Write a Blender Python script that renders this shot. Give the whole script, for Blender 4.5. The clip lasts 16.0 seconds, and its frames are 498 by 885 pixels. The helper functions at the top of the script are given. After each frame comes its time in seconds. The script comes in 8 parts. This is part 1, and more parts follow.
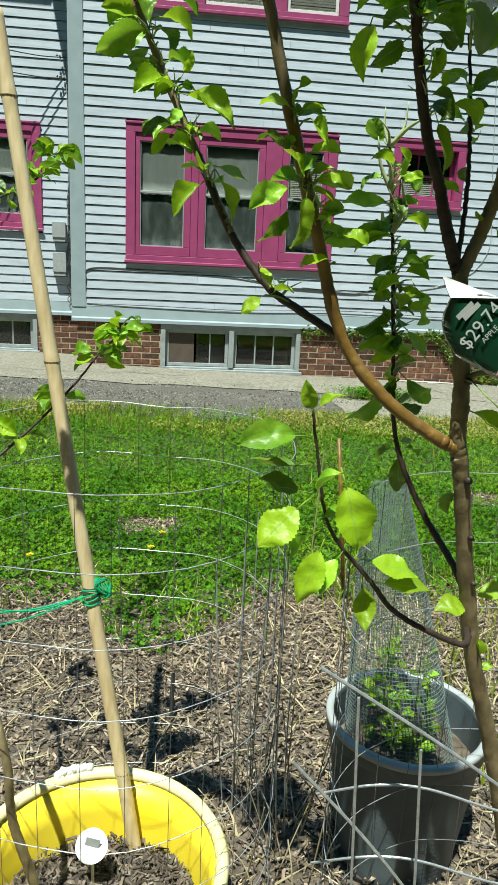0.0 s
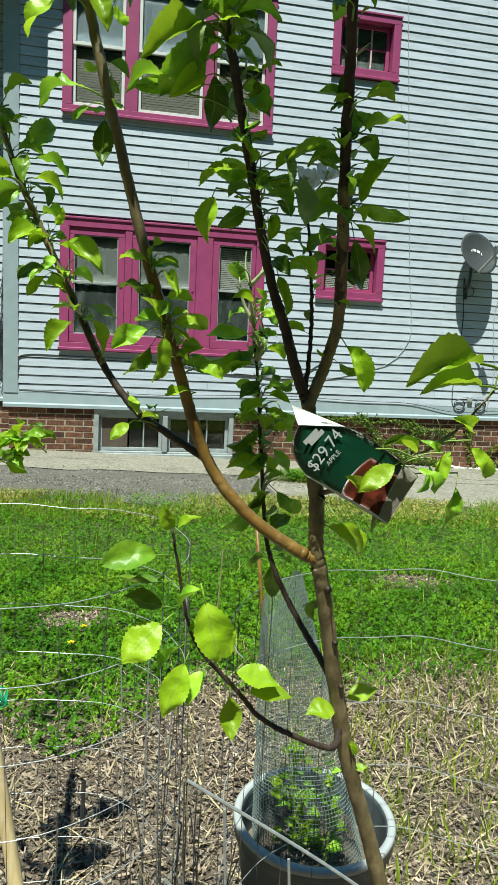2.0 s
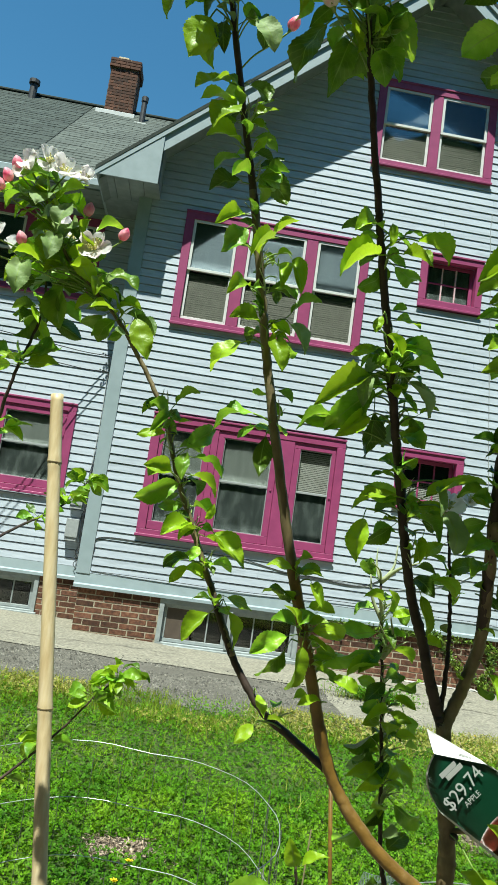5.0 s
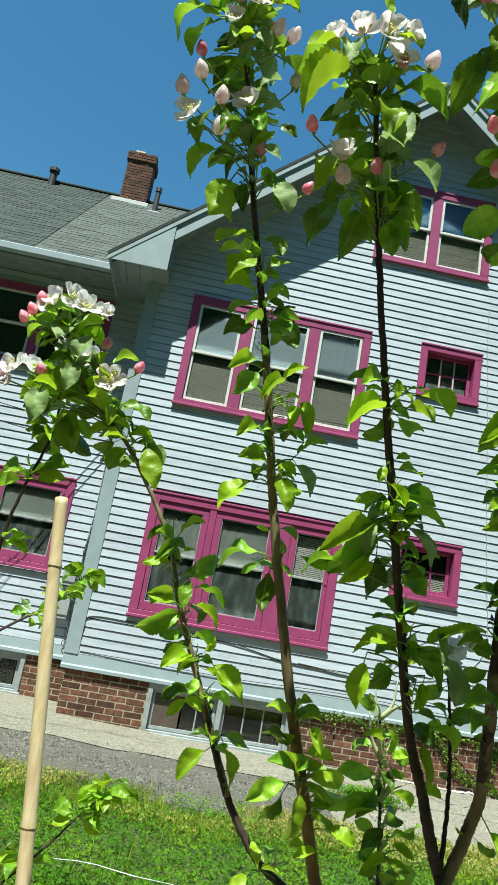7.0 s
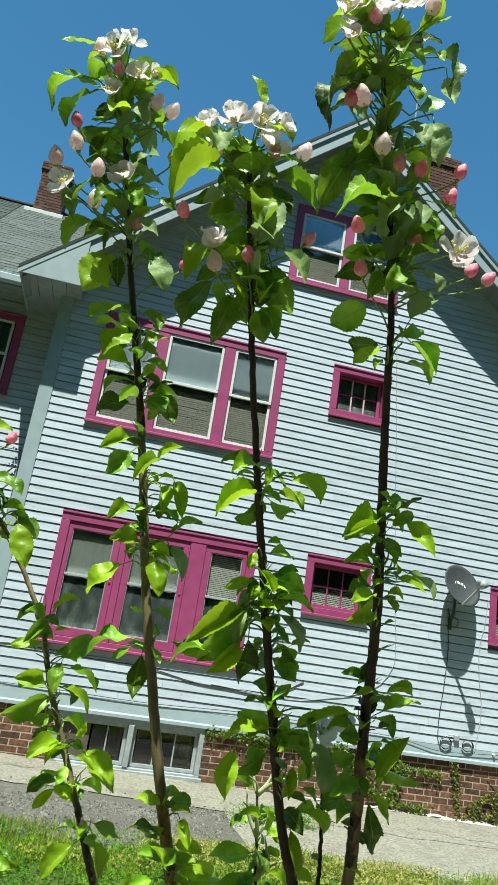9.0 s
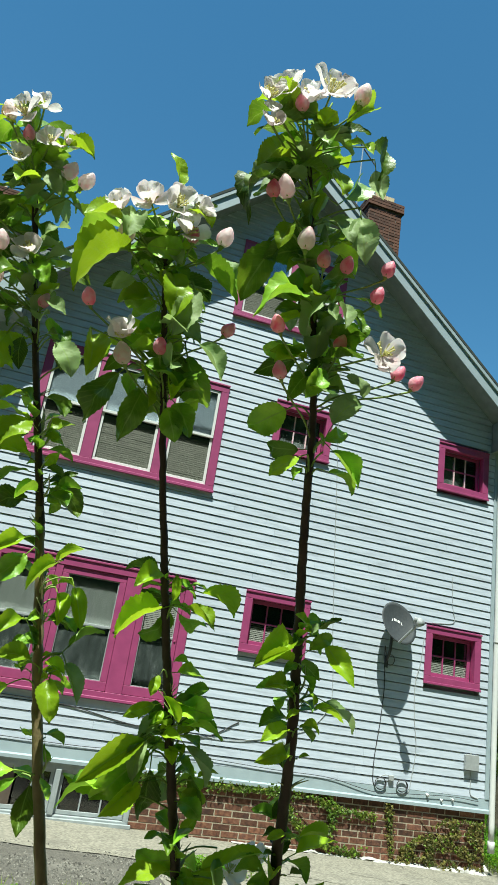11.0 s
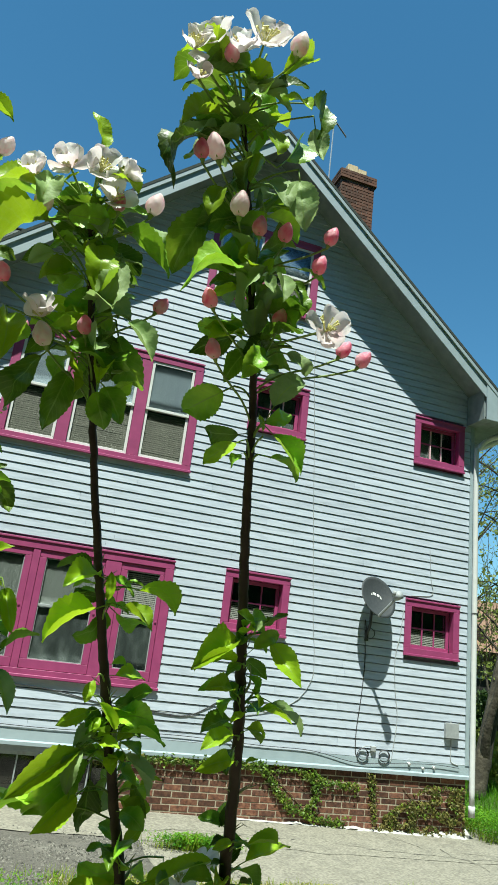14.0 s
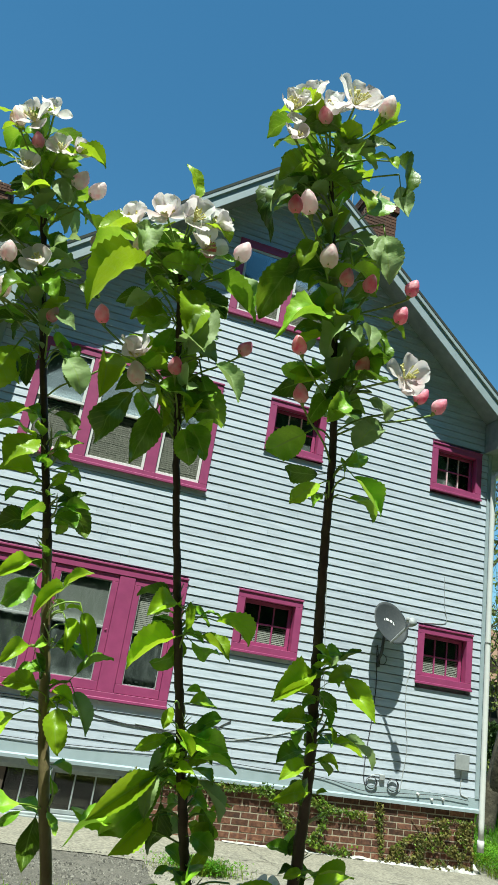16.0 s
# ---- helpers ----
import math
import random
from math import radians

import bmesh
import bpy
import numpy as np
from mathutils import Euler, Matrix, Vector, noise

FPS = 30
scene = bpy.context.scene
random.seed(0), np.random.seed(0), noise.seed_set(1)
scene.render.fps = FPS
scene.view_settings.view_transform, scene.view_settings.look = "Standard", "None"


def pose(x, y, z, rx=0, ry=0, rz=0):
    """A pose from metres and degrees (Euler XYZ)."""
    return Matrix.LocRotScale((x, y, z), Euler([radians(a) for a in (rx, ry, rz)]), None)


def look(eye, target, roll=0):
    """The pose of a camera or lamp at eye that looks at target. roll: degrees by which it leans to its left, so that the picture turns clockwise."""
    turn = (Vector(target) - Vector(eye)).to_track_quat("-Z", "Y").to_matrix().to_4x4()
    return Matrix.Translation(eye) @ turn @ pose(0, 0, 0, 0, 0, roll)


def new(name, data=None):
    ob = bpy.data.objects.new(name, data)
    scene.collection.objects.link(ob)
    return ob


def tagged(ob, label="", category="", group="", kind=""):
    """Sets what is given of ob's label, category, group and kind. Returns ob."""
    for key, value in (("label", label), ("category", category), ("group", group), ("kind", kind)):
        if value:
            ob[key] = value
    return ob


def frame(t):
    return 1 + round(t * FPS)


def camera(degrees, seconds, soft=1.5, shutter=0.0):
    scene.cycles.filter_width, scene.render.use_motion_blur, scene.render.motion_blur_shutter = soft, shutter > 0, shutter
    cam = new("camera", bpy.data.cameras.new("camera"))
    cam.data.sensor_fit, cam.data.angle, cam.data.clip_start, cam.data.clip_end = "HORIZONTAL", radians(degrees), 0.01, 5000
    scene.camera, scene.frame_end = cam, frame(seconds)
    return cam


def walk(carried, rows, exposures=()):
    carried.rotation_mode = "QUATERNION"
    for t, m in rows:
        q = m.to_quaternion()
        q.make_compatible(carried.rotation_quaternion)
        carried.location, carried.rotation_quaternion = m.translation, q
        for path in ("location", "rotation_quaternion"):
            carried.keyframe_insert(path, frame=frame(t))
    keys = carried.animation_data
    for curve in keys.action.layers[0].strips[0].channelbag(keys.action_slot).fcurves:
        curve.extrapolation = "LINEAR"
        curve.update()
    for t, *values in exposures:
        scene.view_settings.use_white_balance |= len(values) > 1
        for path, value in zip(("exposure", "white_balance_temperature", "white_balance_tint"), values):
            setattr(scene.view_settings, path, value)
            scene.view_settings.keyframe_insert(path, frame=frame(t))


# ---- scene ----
cam = camera(39.61, 16.0, soft=1.2)
# seconds, place in metres, degrees of pitch, roll and yaw
PATH = [
    (0.0, -0.884, -0.352, 1.273, -14.09, -2.62, -6.27),
    (0.5, -0.882, -0.385, 1.296, -10.52, -2.63, -5.57),
    (1.0, -0.851, -0.397, 1.311, -8.76, -2.33, -6.73),
    (1.5, -0.835, -0.399, 1.314, -8.53, -3.15, -9.91),
    (2.0, -0.813, -0.407, 1.328, -7.28, -2.66, -11.25),
    (2.5, -0.815, -0.412, 1.347, -4.14, -2.55, -11.04),
    (3.0, -0.817, -0.414, 1.374, -0.97, -2.51, -10.04),
    (3.5, -0.844, -0.393, 1.397, 1.45, -4.94, -9.42),
    (4.0, -0.856, -0.412, 1.419, 3.09, -5.19, -8.18),
    (4.5, -0.883, -0.405, 1.431, 5.40, -6.70, -6.66),
    (7.0, -0.925, -0.434, 1.506, 14.16, -9.91, -6.38),
    (7.5, -0.923, -0.479, 1.510, 14.83, -9.86, -6.72),
    (8.0, -0.920, -0.460, 1.535, 15.90, -10.01, -7.86),
    (8.5, -0.921, -0.460, 1.540, 15.87, -9.14, -10.87),
    (9.0, -0.891, -0.451, 1.586, 16.34, -8.50, -13.07),
    (9.5, -0.887, -0.467, 1.610, 18.74, -8.31, -15.54),
    (10.0, -0.877, -0.454, 1.639, 19.92, -8.75, -16.51),
    (12.5, -0.844, -0.401, 1.701, 18.08, -6.74, -19.73),
    (13.0, -0.832, -0.411, 1.705, 18.54, -6.48, -19.83),
    (13.5, -0.835, -0.399, 1.704, 18.22, -6.86, -19.90),
    (14.0, -0.820, -0.392, 1.705, 17.73, -6.57, -19.16),
    (14.5, -0.821, -0.396, 1.713, 19.50, -6.14, -20.09),
    (15.0, -0.800, -0.410, 1.708, 19.09, -4.97, -19.69),
    (15.5, -0.844, -0.430, 1.709, 19.83, -6.55, -19.61),
    (16.0, -0.887, -0.401, 1.706, 19.23, -8.67, -18.75),
]
walk(cam, [(t, pose(x, y, z, 90 + pitch, roll, yaw)) for t, x, y, z, pitch, roll, yaw in PATH], [(0.0, 0.66, 6400, -6), (3.5, 0.76, 6400, -6), (7.0, 0.87, 6400, -6), (16.0, 0.80, 6400, -6)])


# ---------------------------------------------------------------- light
SUN_WAY = Vector((0.21, 0.45, -1.19)).normalized()
world = bpy.data.worlds.new("world")
scene.world = world
world.use_nodes = True
wn = world.node_tree.nodes
sky = wn.new("ShaderNodeTexSky")
sky.sky_type = "NISHITA"
sky.sun_disc = False
sky.sun_elevation = math.asin(-SUN_WAY.z)
sky.sun_rotation = math.atan2(-SUN_WAY.x, -SUN_WAY.y)
sky.air_density, sky.dust_density, sky.ozone_density = 1.0, 0.0, 3.0
wn["Background"].inputs["Strength"].default_value = 0.0642
vivid = wn.new("ShaderNodeHueSaturation")
vivid.inputs["Saturation"].default_value = 1.2
vivid.inputs["Hue"].default_value = 0.490
vivid.inputs["Value"].default_value = 1.4
world.node_tree.links.new(sky.outputs[0], vivid.inputs["Color"])
world.node_tree.links.new(vivid.outputs[0], wn["Background"].inputs["Color"])
sun = new("sun", bpy.data.lights.new("sun", "SUN"))
sun.data.energy, sun.data.angle, sun.data.color = 5.0, radians(0.5), (1.0, 0.96, 0.90)
sun.matrix_world = look((0, 0, 20), Vector((0, 0, 20)) + SUN_WAY)


# ---------------------------------------------------------------- materials
DEPTH = 0.88


def material(name, colors, rough=0.7, scale=20.0, detail=6.0, bump=0.2, bump_scale=None, metal=0.0, spread=0.0,
             stain=None, stain_scale=3.0, stain_amount=0.5, spec=0.5, stretch=(1, 1, 1), translucent=0.0, bump_distance=0.004):
    """A surface with grain and stains at two scales; spread varies the pieces by Object Info's Random."""
    m = bpy.data.materials.new(name)
    m.use_nodes = True
    nt, n = m.node_tree, m.node_tree.nodes
    link = nt.links.new
    b = n["Principled BSDF"]
    co = n.new("ShaderNodeTexCoord")
    mp = n.new("ShaderNodeMapping")
    mp.inputs["Scale"].default_value = stretch
    geo = n.new("ShaderNodeNewGeometry")
    link(geo.outputs["Position"], mp.inputs["Vector"])
    t1 = n.new("ShaderNodeTexNoise")
    t1.inputs["Scale"].default_value, t1.inputs["Detail"].default_value = scale, detail
    link(mp.outputs[0], t1.inputs["Vector"])
    ramp = n.new("ShaderNodeValToRGB")
    e = ramp.color_ramp.elements
    e[0].position, e[1].position = 0.3, 0.7
    colors = [tuple(DEPTH * v for v in c) for c in colors]
    e[0].color, e[-1].color = (*colors[0], 1), (*colors[-1], 1)
    for i, c in enumerate(colors[1:-1]):
        x = e.new(0.3 + 0.4 * (i + 1) / (len(colors) - 1))
        x.color = (*c, 1)
    link(t1.outputs["Fac"], ramp.inputs["Fac"])
    out = ramp.outputs["Color"]
    if stain:
        t2 = n.new("ShaderNodeTexNoise")
        t2.inputs["Scale"].default_value, t2.inputs["Detail"].default_value, t2.inputs["Roughness"].default_value = stain_scale, 8, 0.65
        link(mp.outputs[0], t2.inputs["Vector"])
        r2 = n.new("ShaderNodeMapRange")
        r2.inputs["From Min"].default_value, r2.inputs["From Max"].default_value = 0.5, 0.72
        r2.inputs["To Max"].default_value = stain_amount
        link(t2.outputs["Fac"], r2.inputs["Value"])
        mx = n.new("ShaderNodeMix")
        mx.data_type = "RGBA"
        mx.inputs["B"].default_value = (*[DEPTH * v for v in stain], 1)
        link(r2.outputs[0], mx.inputs["Factor"])
        link(out, mx.inputs["A"])
        out = mx.outputs["Result"]
    if spread:
        info = n.new("ShaderNodeObjectInfo")
        hsv = n.new("ShaderNodeHueSaturation")
        mr = n.new("ShaderNodeMapRange")
        mr.inputs["To Min"].default_value, mr.inputs["To Max"].default_value = 1 - spread, 1 + spread
        link(info.outputs["Random"], mr.inputs["Value"])
        link(mr.outputs[0], hsv.inputs["Value"])
        link(out, hsv.inputs["Color"])
        out = hsv.outputs["Color"]
    link(out, b.inputs["Base Color"])
    b.inputs["Roughness"].default_value, b.inputs["Metallic"].default_value = rough, metal
    b.inputs["Specular IOR Level"].default_value = spec
    if bump:
        t3 = n.new("ShaderNodeTexNoise")
        t3.inputs["Scale"].default_value, t3.inputs["Detail"].default_value = bump_scale or scale * 3, 5
        link(mp.outputs[0], t3.inputs["Vector"])
        bp = n.new("ShaderNodeBump")
        bp.inputs["Strength"].default_value, bp.inputs["Distance"].default_value = bump, bump_distance
        link(t3.outputs["Fac"], bp.inputs["Height"])
        link(bp.outputs[0], b.inputs["Normal"])
    if translucent:
        tr = n.new("ShaderNodeBsdfTranslucent")
        ms = n.new("ShaderNodeMixShader")
        ms.inputs[0].default_value = translucent
        hs = n.new("ShaderNodeHueSaturation")
        hs.inputs["Value"].default_value = 1.5
        hs.inputs["Hue"].default_value = 0.485
        link(out, hs.inputs["Color"])
        link(hs.outputs[0], tr.inputs["Color"])
        link(b.outputs[0], ms.inputs[1])
        link(tr.outputs[0], ms.inputs[2])
        link(ms.outputs[0], n["Material Output"].inputs["Surface"])
    return m


def islands(m, low, high):
    """Vary the loose pieces of one mesh in brightness."""
    nt, n = m.node_tree, m.node_tree.nodes
    b = n["Principled BSDF"]
    src = b.inputs["Base Color"].links[0].from_socket
    geo = n.new("ShaderNodeNewGeometry")
    mr = n.new("ShaderNodeMapRange")
    mr.inputs["To Min"].default_value, mr.inputs["To Max"].default_value = low, high
    nt.links.new(geo.outputs["Random Per Island"], mr.inputs["Value"])
    hsv = n.new("ShaderNodeHueSaturation")
    nt.links.new(mr.outputs[0], hsv.inputs["Value"])
    nt.links.new(src, hsv.inputs["Color"])
    for l in list(src.links):
        if l.to_node != hsv:
            nt.links.new(hsv.outputs[0], l.to_socket)
    return m


SIDING = material("siding_paint", [(0.487, 0.545, 0.632), (0.553, 0.61, 0.703), (0.60, 0.65, 0.748)], 0.6, 6, bump=0.25, bump_scale=60, spread=0.06,
                  stain=(0.31, 0.35, 0.40), stain_scale=3.5, stain_amount=0.6, stretch=(0.6, 1, 5))
TRIM_BLUE = material("trim_paint", [(0.33, 0.405, 0.44), (0.39, 0.47, 0.51)], 0.55, 7, bump=0.2, stain=(0.38, 0.46, 0.5), stain_scale=4, stain_amount=0.4)
TRIM_GREY = material("weathered_trim", [(0.30, 0.335, 0.345), (0.40, 0.44, 0.45)], 0.7, 12, bump=0.3, stain=(0.22, 0.23, 0.22), stain_scale=8, stain_amount=0.6)
PINK = material("magenta_paint", [(0.33, 0.052, 0.165), (0.40, 0.066, 0.195)], 0.5, 9, bump=0.25, bump_scale=70, stain=(0.28, 0.05, 0.14), stain_scale=6, stain_amount=0.5)
BOARD = material("brown_board", [(0.085, 0.062, 0.048), (0.12, 0.09, 0.07)], 0.7, 12, bump=0.15)
WHITE = material("white_paint", [(0.74, 0.75, 0.74), (0.82, 0.82, 0.81)], 0.5, 14, bump=0.1)
BRICK = material("brick_clay", [(0.065, 0.032, 0.021), (0.145, 0.058, 0.034), (0.21, 0.105, 0.062)], 0.9, 28, bump=0.6, bump_scale=90, spread=0.5,
                 stain=(0.09, 0.05, 0.042), stain_scale=9, stain_amount=0.75)
BRICK_FAR = islands(material("chimney_brick", [(0.085, 0.034, 0.020), (0.15, 0.066, 0.040)], 0.9, 28, bump=0.5), 0.45, 1.4)
MORTAR_OLD = material("sooty_mortar", [(0.14, 0.12, 0.10), (0.32, 0.28, 0.24)], 0.95, 30, bump=0.5)
MORTAR = material("mortar", [(0.33, 0.285, 0.21), (0.50, 0.435, 0.33)], 0.95, 40, bump=0.6)
CONCRETE = material("concrete", [(0.17, 0.158, 0.128), (0.265, 0.248, 0.20), (0.36, 0.335, 0.275)], 0.95, 34, detail=12, bump=0.5, bump_scale=160, stain=(0.13, 0.122, 0.105), stain_scale=4.5, stain_amount=0.55, spec=0.2)
ASPHALT = material("asphalt", [(0.065, 0.06, 0.05), (0.11, 0.102, 0.086), (0.165, 0.152, 0.128)], 0.95, 60, detail=10, bump=0.9, bump_scale=130, stain=(0.22, 0.205, 0.175), stain_scale=2.5, stain_amount=0.7)
SOIL = material("soil", [(0.075, 0.058, 0.044), (0.14, 0.11, 0.082), (0.22, 0.175, 0.13)], 0.95, 25, detail=10, bump=1.0, bump_scale=60, bump_distance=0.01)
TURF = material("turf", [(0.03, 0.06, 0.008), (0.06, 0.10, 0.014), (0.10, 0.115, 0.028)], 0.95, 18, detail=8, bump=1.0, bump_scale=40, bump_distance=0.02)
ROOF = material("shingle", [(0.034, 0.045, 0.040), (0.058, 0.072, 0.063)], 0.95, 12, detail=10, bump=0.6, bump_scale=120, spread=0.1)
ROOF_NEW = material("shingle_light", [(0.078, 0.092, 0.082), (0.115, 0.13, 0.116)], 0.95, 12, detail=10, bump=0.6, bump_scale=120)
islands(ROOF, 0.75, 1.2)
islands(ROOF_NEW, 0.8, 1.15)
# base colour lowered to make up for eave shade that came out light
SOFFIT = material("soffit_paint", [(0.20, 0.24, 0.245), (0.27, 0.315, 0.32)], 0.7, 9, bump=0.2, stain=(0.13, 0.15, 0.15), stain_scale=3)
METAL = material("galvanised_wire", [(0.42, 0.44, 0.45), (0.62, 0.64, 0.65)], 0.45, 120, metal=0.6, bump=0.2)
GUARDWIRE = material("guard_wire", [(0.15, 0.20, 0.19), (0.25, 0.30, 0.29)], 0.5, 120, metal=0.1, bump=0.2)
# dark wire; for the cage uprights their shade is put into this colour
DARKWIRE = material("dark_wire", [(0.10, 0.10, 0.10), (0.2, 0.2, 0.2)], 0.6, 90, metal=0.4, bump=0.2)
CABLE = material("black_cable", [(0.03, 0.03, 0.035), (0.06, 0.06, 0.065)], 0.6, 50, bump=0.1)
CABLE_GREY = material("grey_cable", [(0.35, 0.37, 0.38), (0.48, 0.5, 0.5)], 0.6, 50, bump=0.1)
FLASHING = material("metal_flashing", [(0.62, 0.64, 0.63), (0.74, 0.75, 0.73)], 0.5, 10, bump=0.2, stain=(0.4, 0.4, 0.4))
# near-black colour stands in for the shade of unlit rooms
ROOM_SHADE = material("painted_room_shade", [(0.010, 0.010, 0.010), (0.018, 0.016, 0.016)], 0.9, 2, bump=0)
BLIND = material("blind", [(0.42, 0.41, 0.37), (0.5, 0.49, 0.45)], 0.7, 8, bump=0.1)
# pale tones are the cloth; the dim room is painted in as dark tones
DRAPE = material("grey_drape", [(0.07, 0.085, 0.082), (0.13, 0.155, 0.15), (0.30, 0.33, 0.32)], 0.8, 5, detail=5, bump=0.2, stretch=(1.6, 1, 0.7))
# pale blue paint stands in for sky reflected in the upper panes
SKY_TINT = material("sky_tint_paint", [(0.43, 0.53, 0.62), (0.53, 0.63, 0.71)], 0.7, 5, bump=0.1, stretch=(1, 1, 6))
SCREEN = material("insect_screen", [(0.20, 0.195, 0.165), (0.25, 0.24, 0.205)], 0.8, 9, bump=0.2, bump_scale=400)
CURTAIN = material("curtain", [(0.38, 0.41, 0.38), (0.46, 0.49, 0.46)], 0.8, 5, bump=0.2, stretch=(8, 1, 1))
GREYPLASTIC = material("grey_plastic", [(0.34, 0.36, 0.37), (0.42, 0.44, 0.45)], 0.6, 30, bump=0.1, stain=(0.28, 0.29, 0.29))
POT = material("pot_plastic", [(0.085, 0.115, 0.130), (0.125, 0.155, 0.170)], 0.45, 18, bump=0.15, stain=(0.20, 0.22, 0.225), stain_scale=5, stain_amount=0.4)
POTRIM = material("pot_rim", [(0.38, 0.41, 0.42), (0.46, 0.48, 0.49)], 0.5, 18, bump=0.1, stain=(0.3, 0.3, 0.29))
YELLOW = material("yellow_plastic", [(0.86, 0.66, 0.03), (0.92, 0.74, 0.06)], 0.4, 12, bump=0.05, stain=(0.7, 0.52, 0.05), stain_scale=6, stain_amount=0.4)
YELLOWRIM = material("yellow_rim", [(0.85, 0.74, 0.35), (0.9, 0.82, 0.5)], 0.45, 15, bump=0.05)
BAMBOO = material("bamboo", [(0.58, 0.44, 0.24), (0.70, 0.56, 0.33), (0.77, 0.64, 0.42)], 0.45, 30, bump=0.15, stretch=(3, 3, 0.4), stain=(0.42, 0.27, 0.12), stain_scale=12, stain_amount=0.5)
TWINE = material("green_twine", [(0.0, 0.32, 0.14), (0.02, 0.45, 0.2)], 0.6, 200, bump=0.5)
BARK = material("apple_bark", [(0.12, 0.088, 0.042), (0.195, 0.150, 0.074), (0.29, 0.228, 0.122)], 0.5, 70, detail=9, bump=0.35, bump_scale=420, stretch=(1, 1, 0.5), stain=(0.075, 0.052, 0.03), stain_scale=55, stain_amount=0.55, bump_distance=0.002)
BARK_DARK = material("young_bark", [(0.030, 0.018, 0.013), (0.060, 0.036, 0.026)], 0.6, 60, bump=0.4, bump_scale=260, stain=(0.13, 0.09, 0.065), stain_scale=50, stain_amount=0.4, bump_distance=0.002)
BARK_WARM = material("warm_bark", [(0.13, 0.070, 0.014), (0.27, 0.152, 0.032)], 0.42, 45, bump=0.4, bump_scale=220, stain=(0.28, 0.18, 0.07), stain_scale=30, stain_amount=0.6, bump_distance=0.002)
LEAF = material("apple_leaf", [(0.085, 0.21, 0.012), (0.19, 0.38, 0.022), (0.36, 0.56, 0.045)], 0.40, 25, bump=0.5, bump_scale=110, spread=0.65, translucent=0.26, bump_distance=0.003, spec=0.5)
# lime tone of young leaves, also painted on leaves seen sunlit and backlit
LEAF_LIME = material("lime_leaf", [(0.27, 0.46, 0.012), (0.38, 0.57, 0.03)], 0.38, 25, bump=0.5, bump_scale=110, spread=0.25, translucent=0.38, bump_distance=0.003, spec=0.4)
LEAF_GREY = material("downy_leaf", [(0.22, 0.36, 0.10), (0.36, 0.48, 0.20)], 0.6, 40, bump=0.4, bump_scale=200, spread=0.15, translucent=0.35, bump_distance=0.002)


def veined(m):
    """A pale midrib and side veins, by the blade's own length and width."""
    nt, n = m.node_tree, m.node_tree.nodes
    link = nt.links.new
    b = n["Principled BSDF"]
    src = b.inputs["Base Color"].links[0].from_socket
    at = n.new("ShaderNodeAttribute")
    at.attribute_name = "blade"
    sp = n.new("ShaderNodeSeparateXYZ")
    link(at.outputs["Vector"], sp.inputs[0])

    def mathn(op, a, b2=None):
        q = n.new("ShaderNodeMath")
        q.operation = op
        for i, v in enumerate((a, b2)):
            if v is None:
                continue
            if isinstance(v, (int, float)):
                q.inputs[i].default_value = v
            else:
                link(v, q.inputs[i])
        return q.outputs[0]
    v = mathn("ABSOLUTE", sp.outputs["X"])
    wave = mathn("SINE", mathn("SUBTRACT", mathn("MULTIPLY", sp.outputs["Y"], 62.0), mathn("MULTIPLY", v, 17.0)))
    side = mathn("POWER", mathn("MAXIMUM", wave, 0.0), 6.0)
    mid = mathn("LESS_THAN", v, 0.05)
    pattern = mathn("MAXIMUM", mathn("MULTIPLY", side, 0.22), mathn("MULTIPLY", mid, 0.6))
    mx = n.new("ShaderNodeMix")
    mx.data_type = "RGBA"
    mx.inputs["B"].default_value = (0.26, 0.40, 0.07, 1)
    link(pattern, mx.inputs["Factor"])
    link(src, mx.inputs["A"])
    for l in list(src.links):
        if l.to_node != mx:
            link(mx.outputs["Result"], l.to_socket)
    bp = n.new("ShaderNodeBump")
    bp.inputs["Strength"].default_value, bp.inputs["Distance"].default_value = 0.25, 0.0008
    link(mathn("SUBTRACT", 1.0, pattern), bp.inputs["Height"])
    old = b.inputs["Normal"].links[0].from_socket
    link(old, bp.inputs["Normal"])
    link(bp.outputs[0], b.inputs["Normal"])
    return m


for leafy in (LEAF, LEAF_LIME, LEAF_GREY):
    veined(leafy)
PETAL = material("petal", [(0.82, 0.66, 0.69), (0.84, 0.80, 0.80), (0.85, 0.84, 0.83)], 0.6, 40, bump=0.2, spread=0.05, translucent=0.35)
BUD = material("pink_bud", [(0.95, 0.56, 0.62), (0.96, 0.83, 0.83), (0.97, 0.93, 0.91)], 0.55, 110, bump=0.2, spread=0.08, translucent=0.45)
BUD_RED = material("red_bud", [(0.90, 0.14, 0.28), (0.94, 0.40, 0.50), (0.96, 0.66, 0.70)], 0.5, 110, bump=0.2, spread=0.12, translucent=0.3)
SEPAL = material("sepal", [(0.20, 0.32, 0.06), (0.30, 0.42, 0.10)], 0.6, 60, bump=0.1)
SHOOT = material("pale_shoot", [(0.46, 0.52, 0.26), (0.58, 0.62, 0.40)], 0.6, 60, bump=0.1, translucent=0.2)
STAMEN = material("stamen", [(0.70, 0.66, 0.22), (0.78, 0.76, 0.4)], 0.6, 60, bump=0)
CHIP = islands(material("wood_chip", [(0.13, 0.095, 0.066), (0.27, 0.205, 0.148), (0.50, 0.41, 0.31)], 0.9, 40, bump=0.4), 0.3, 1.6)
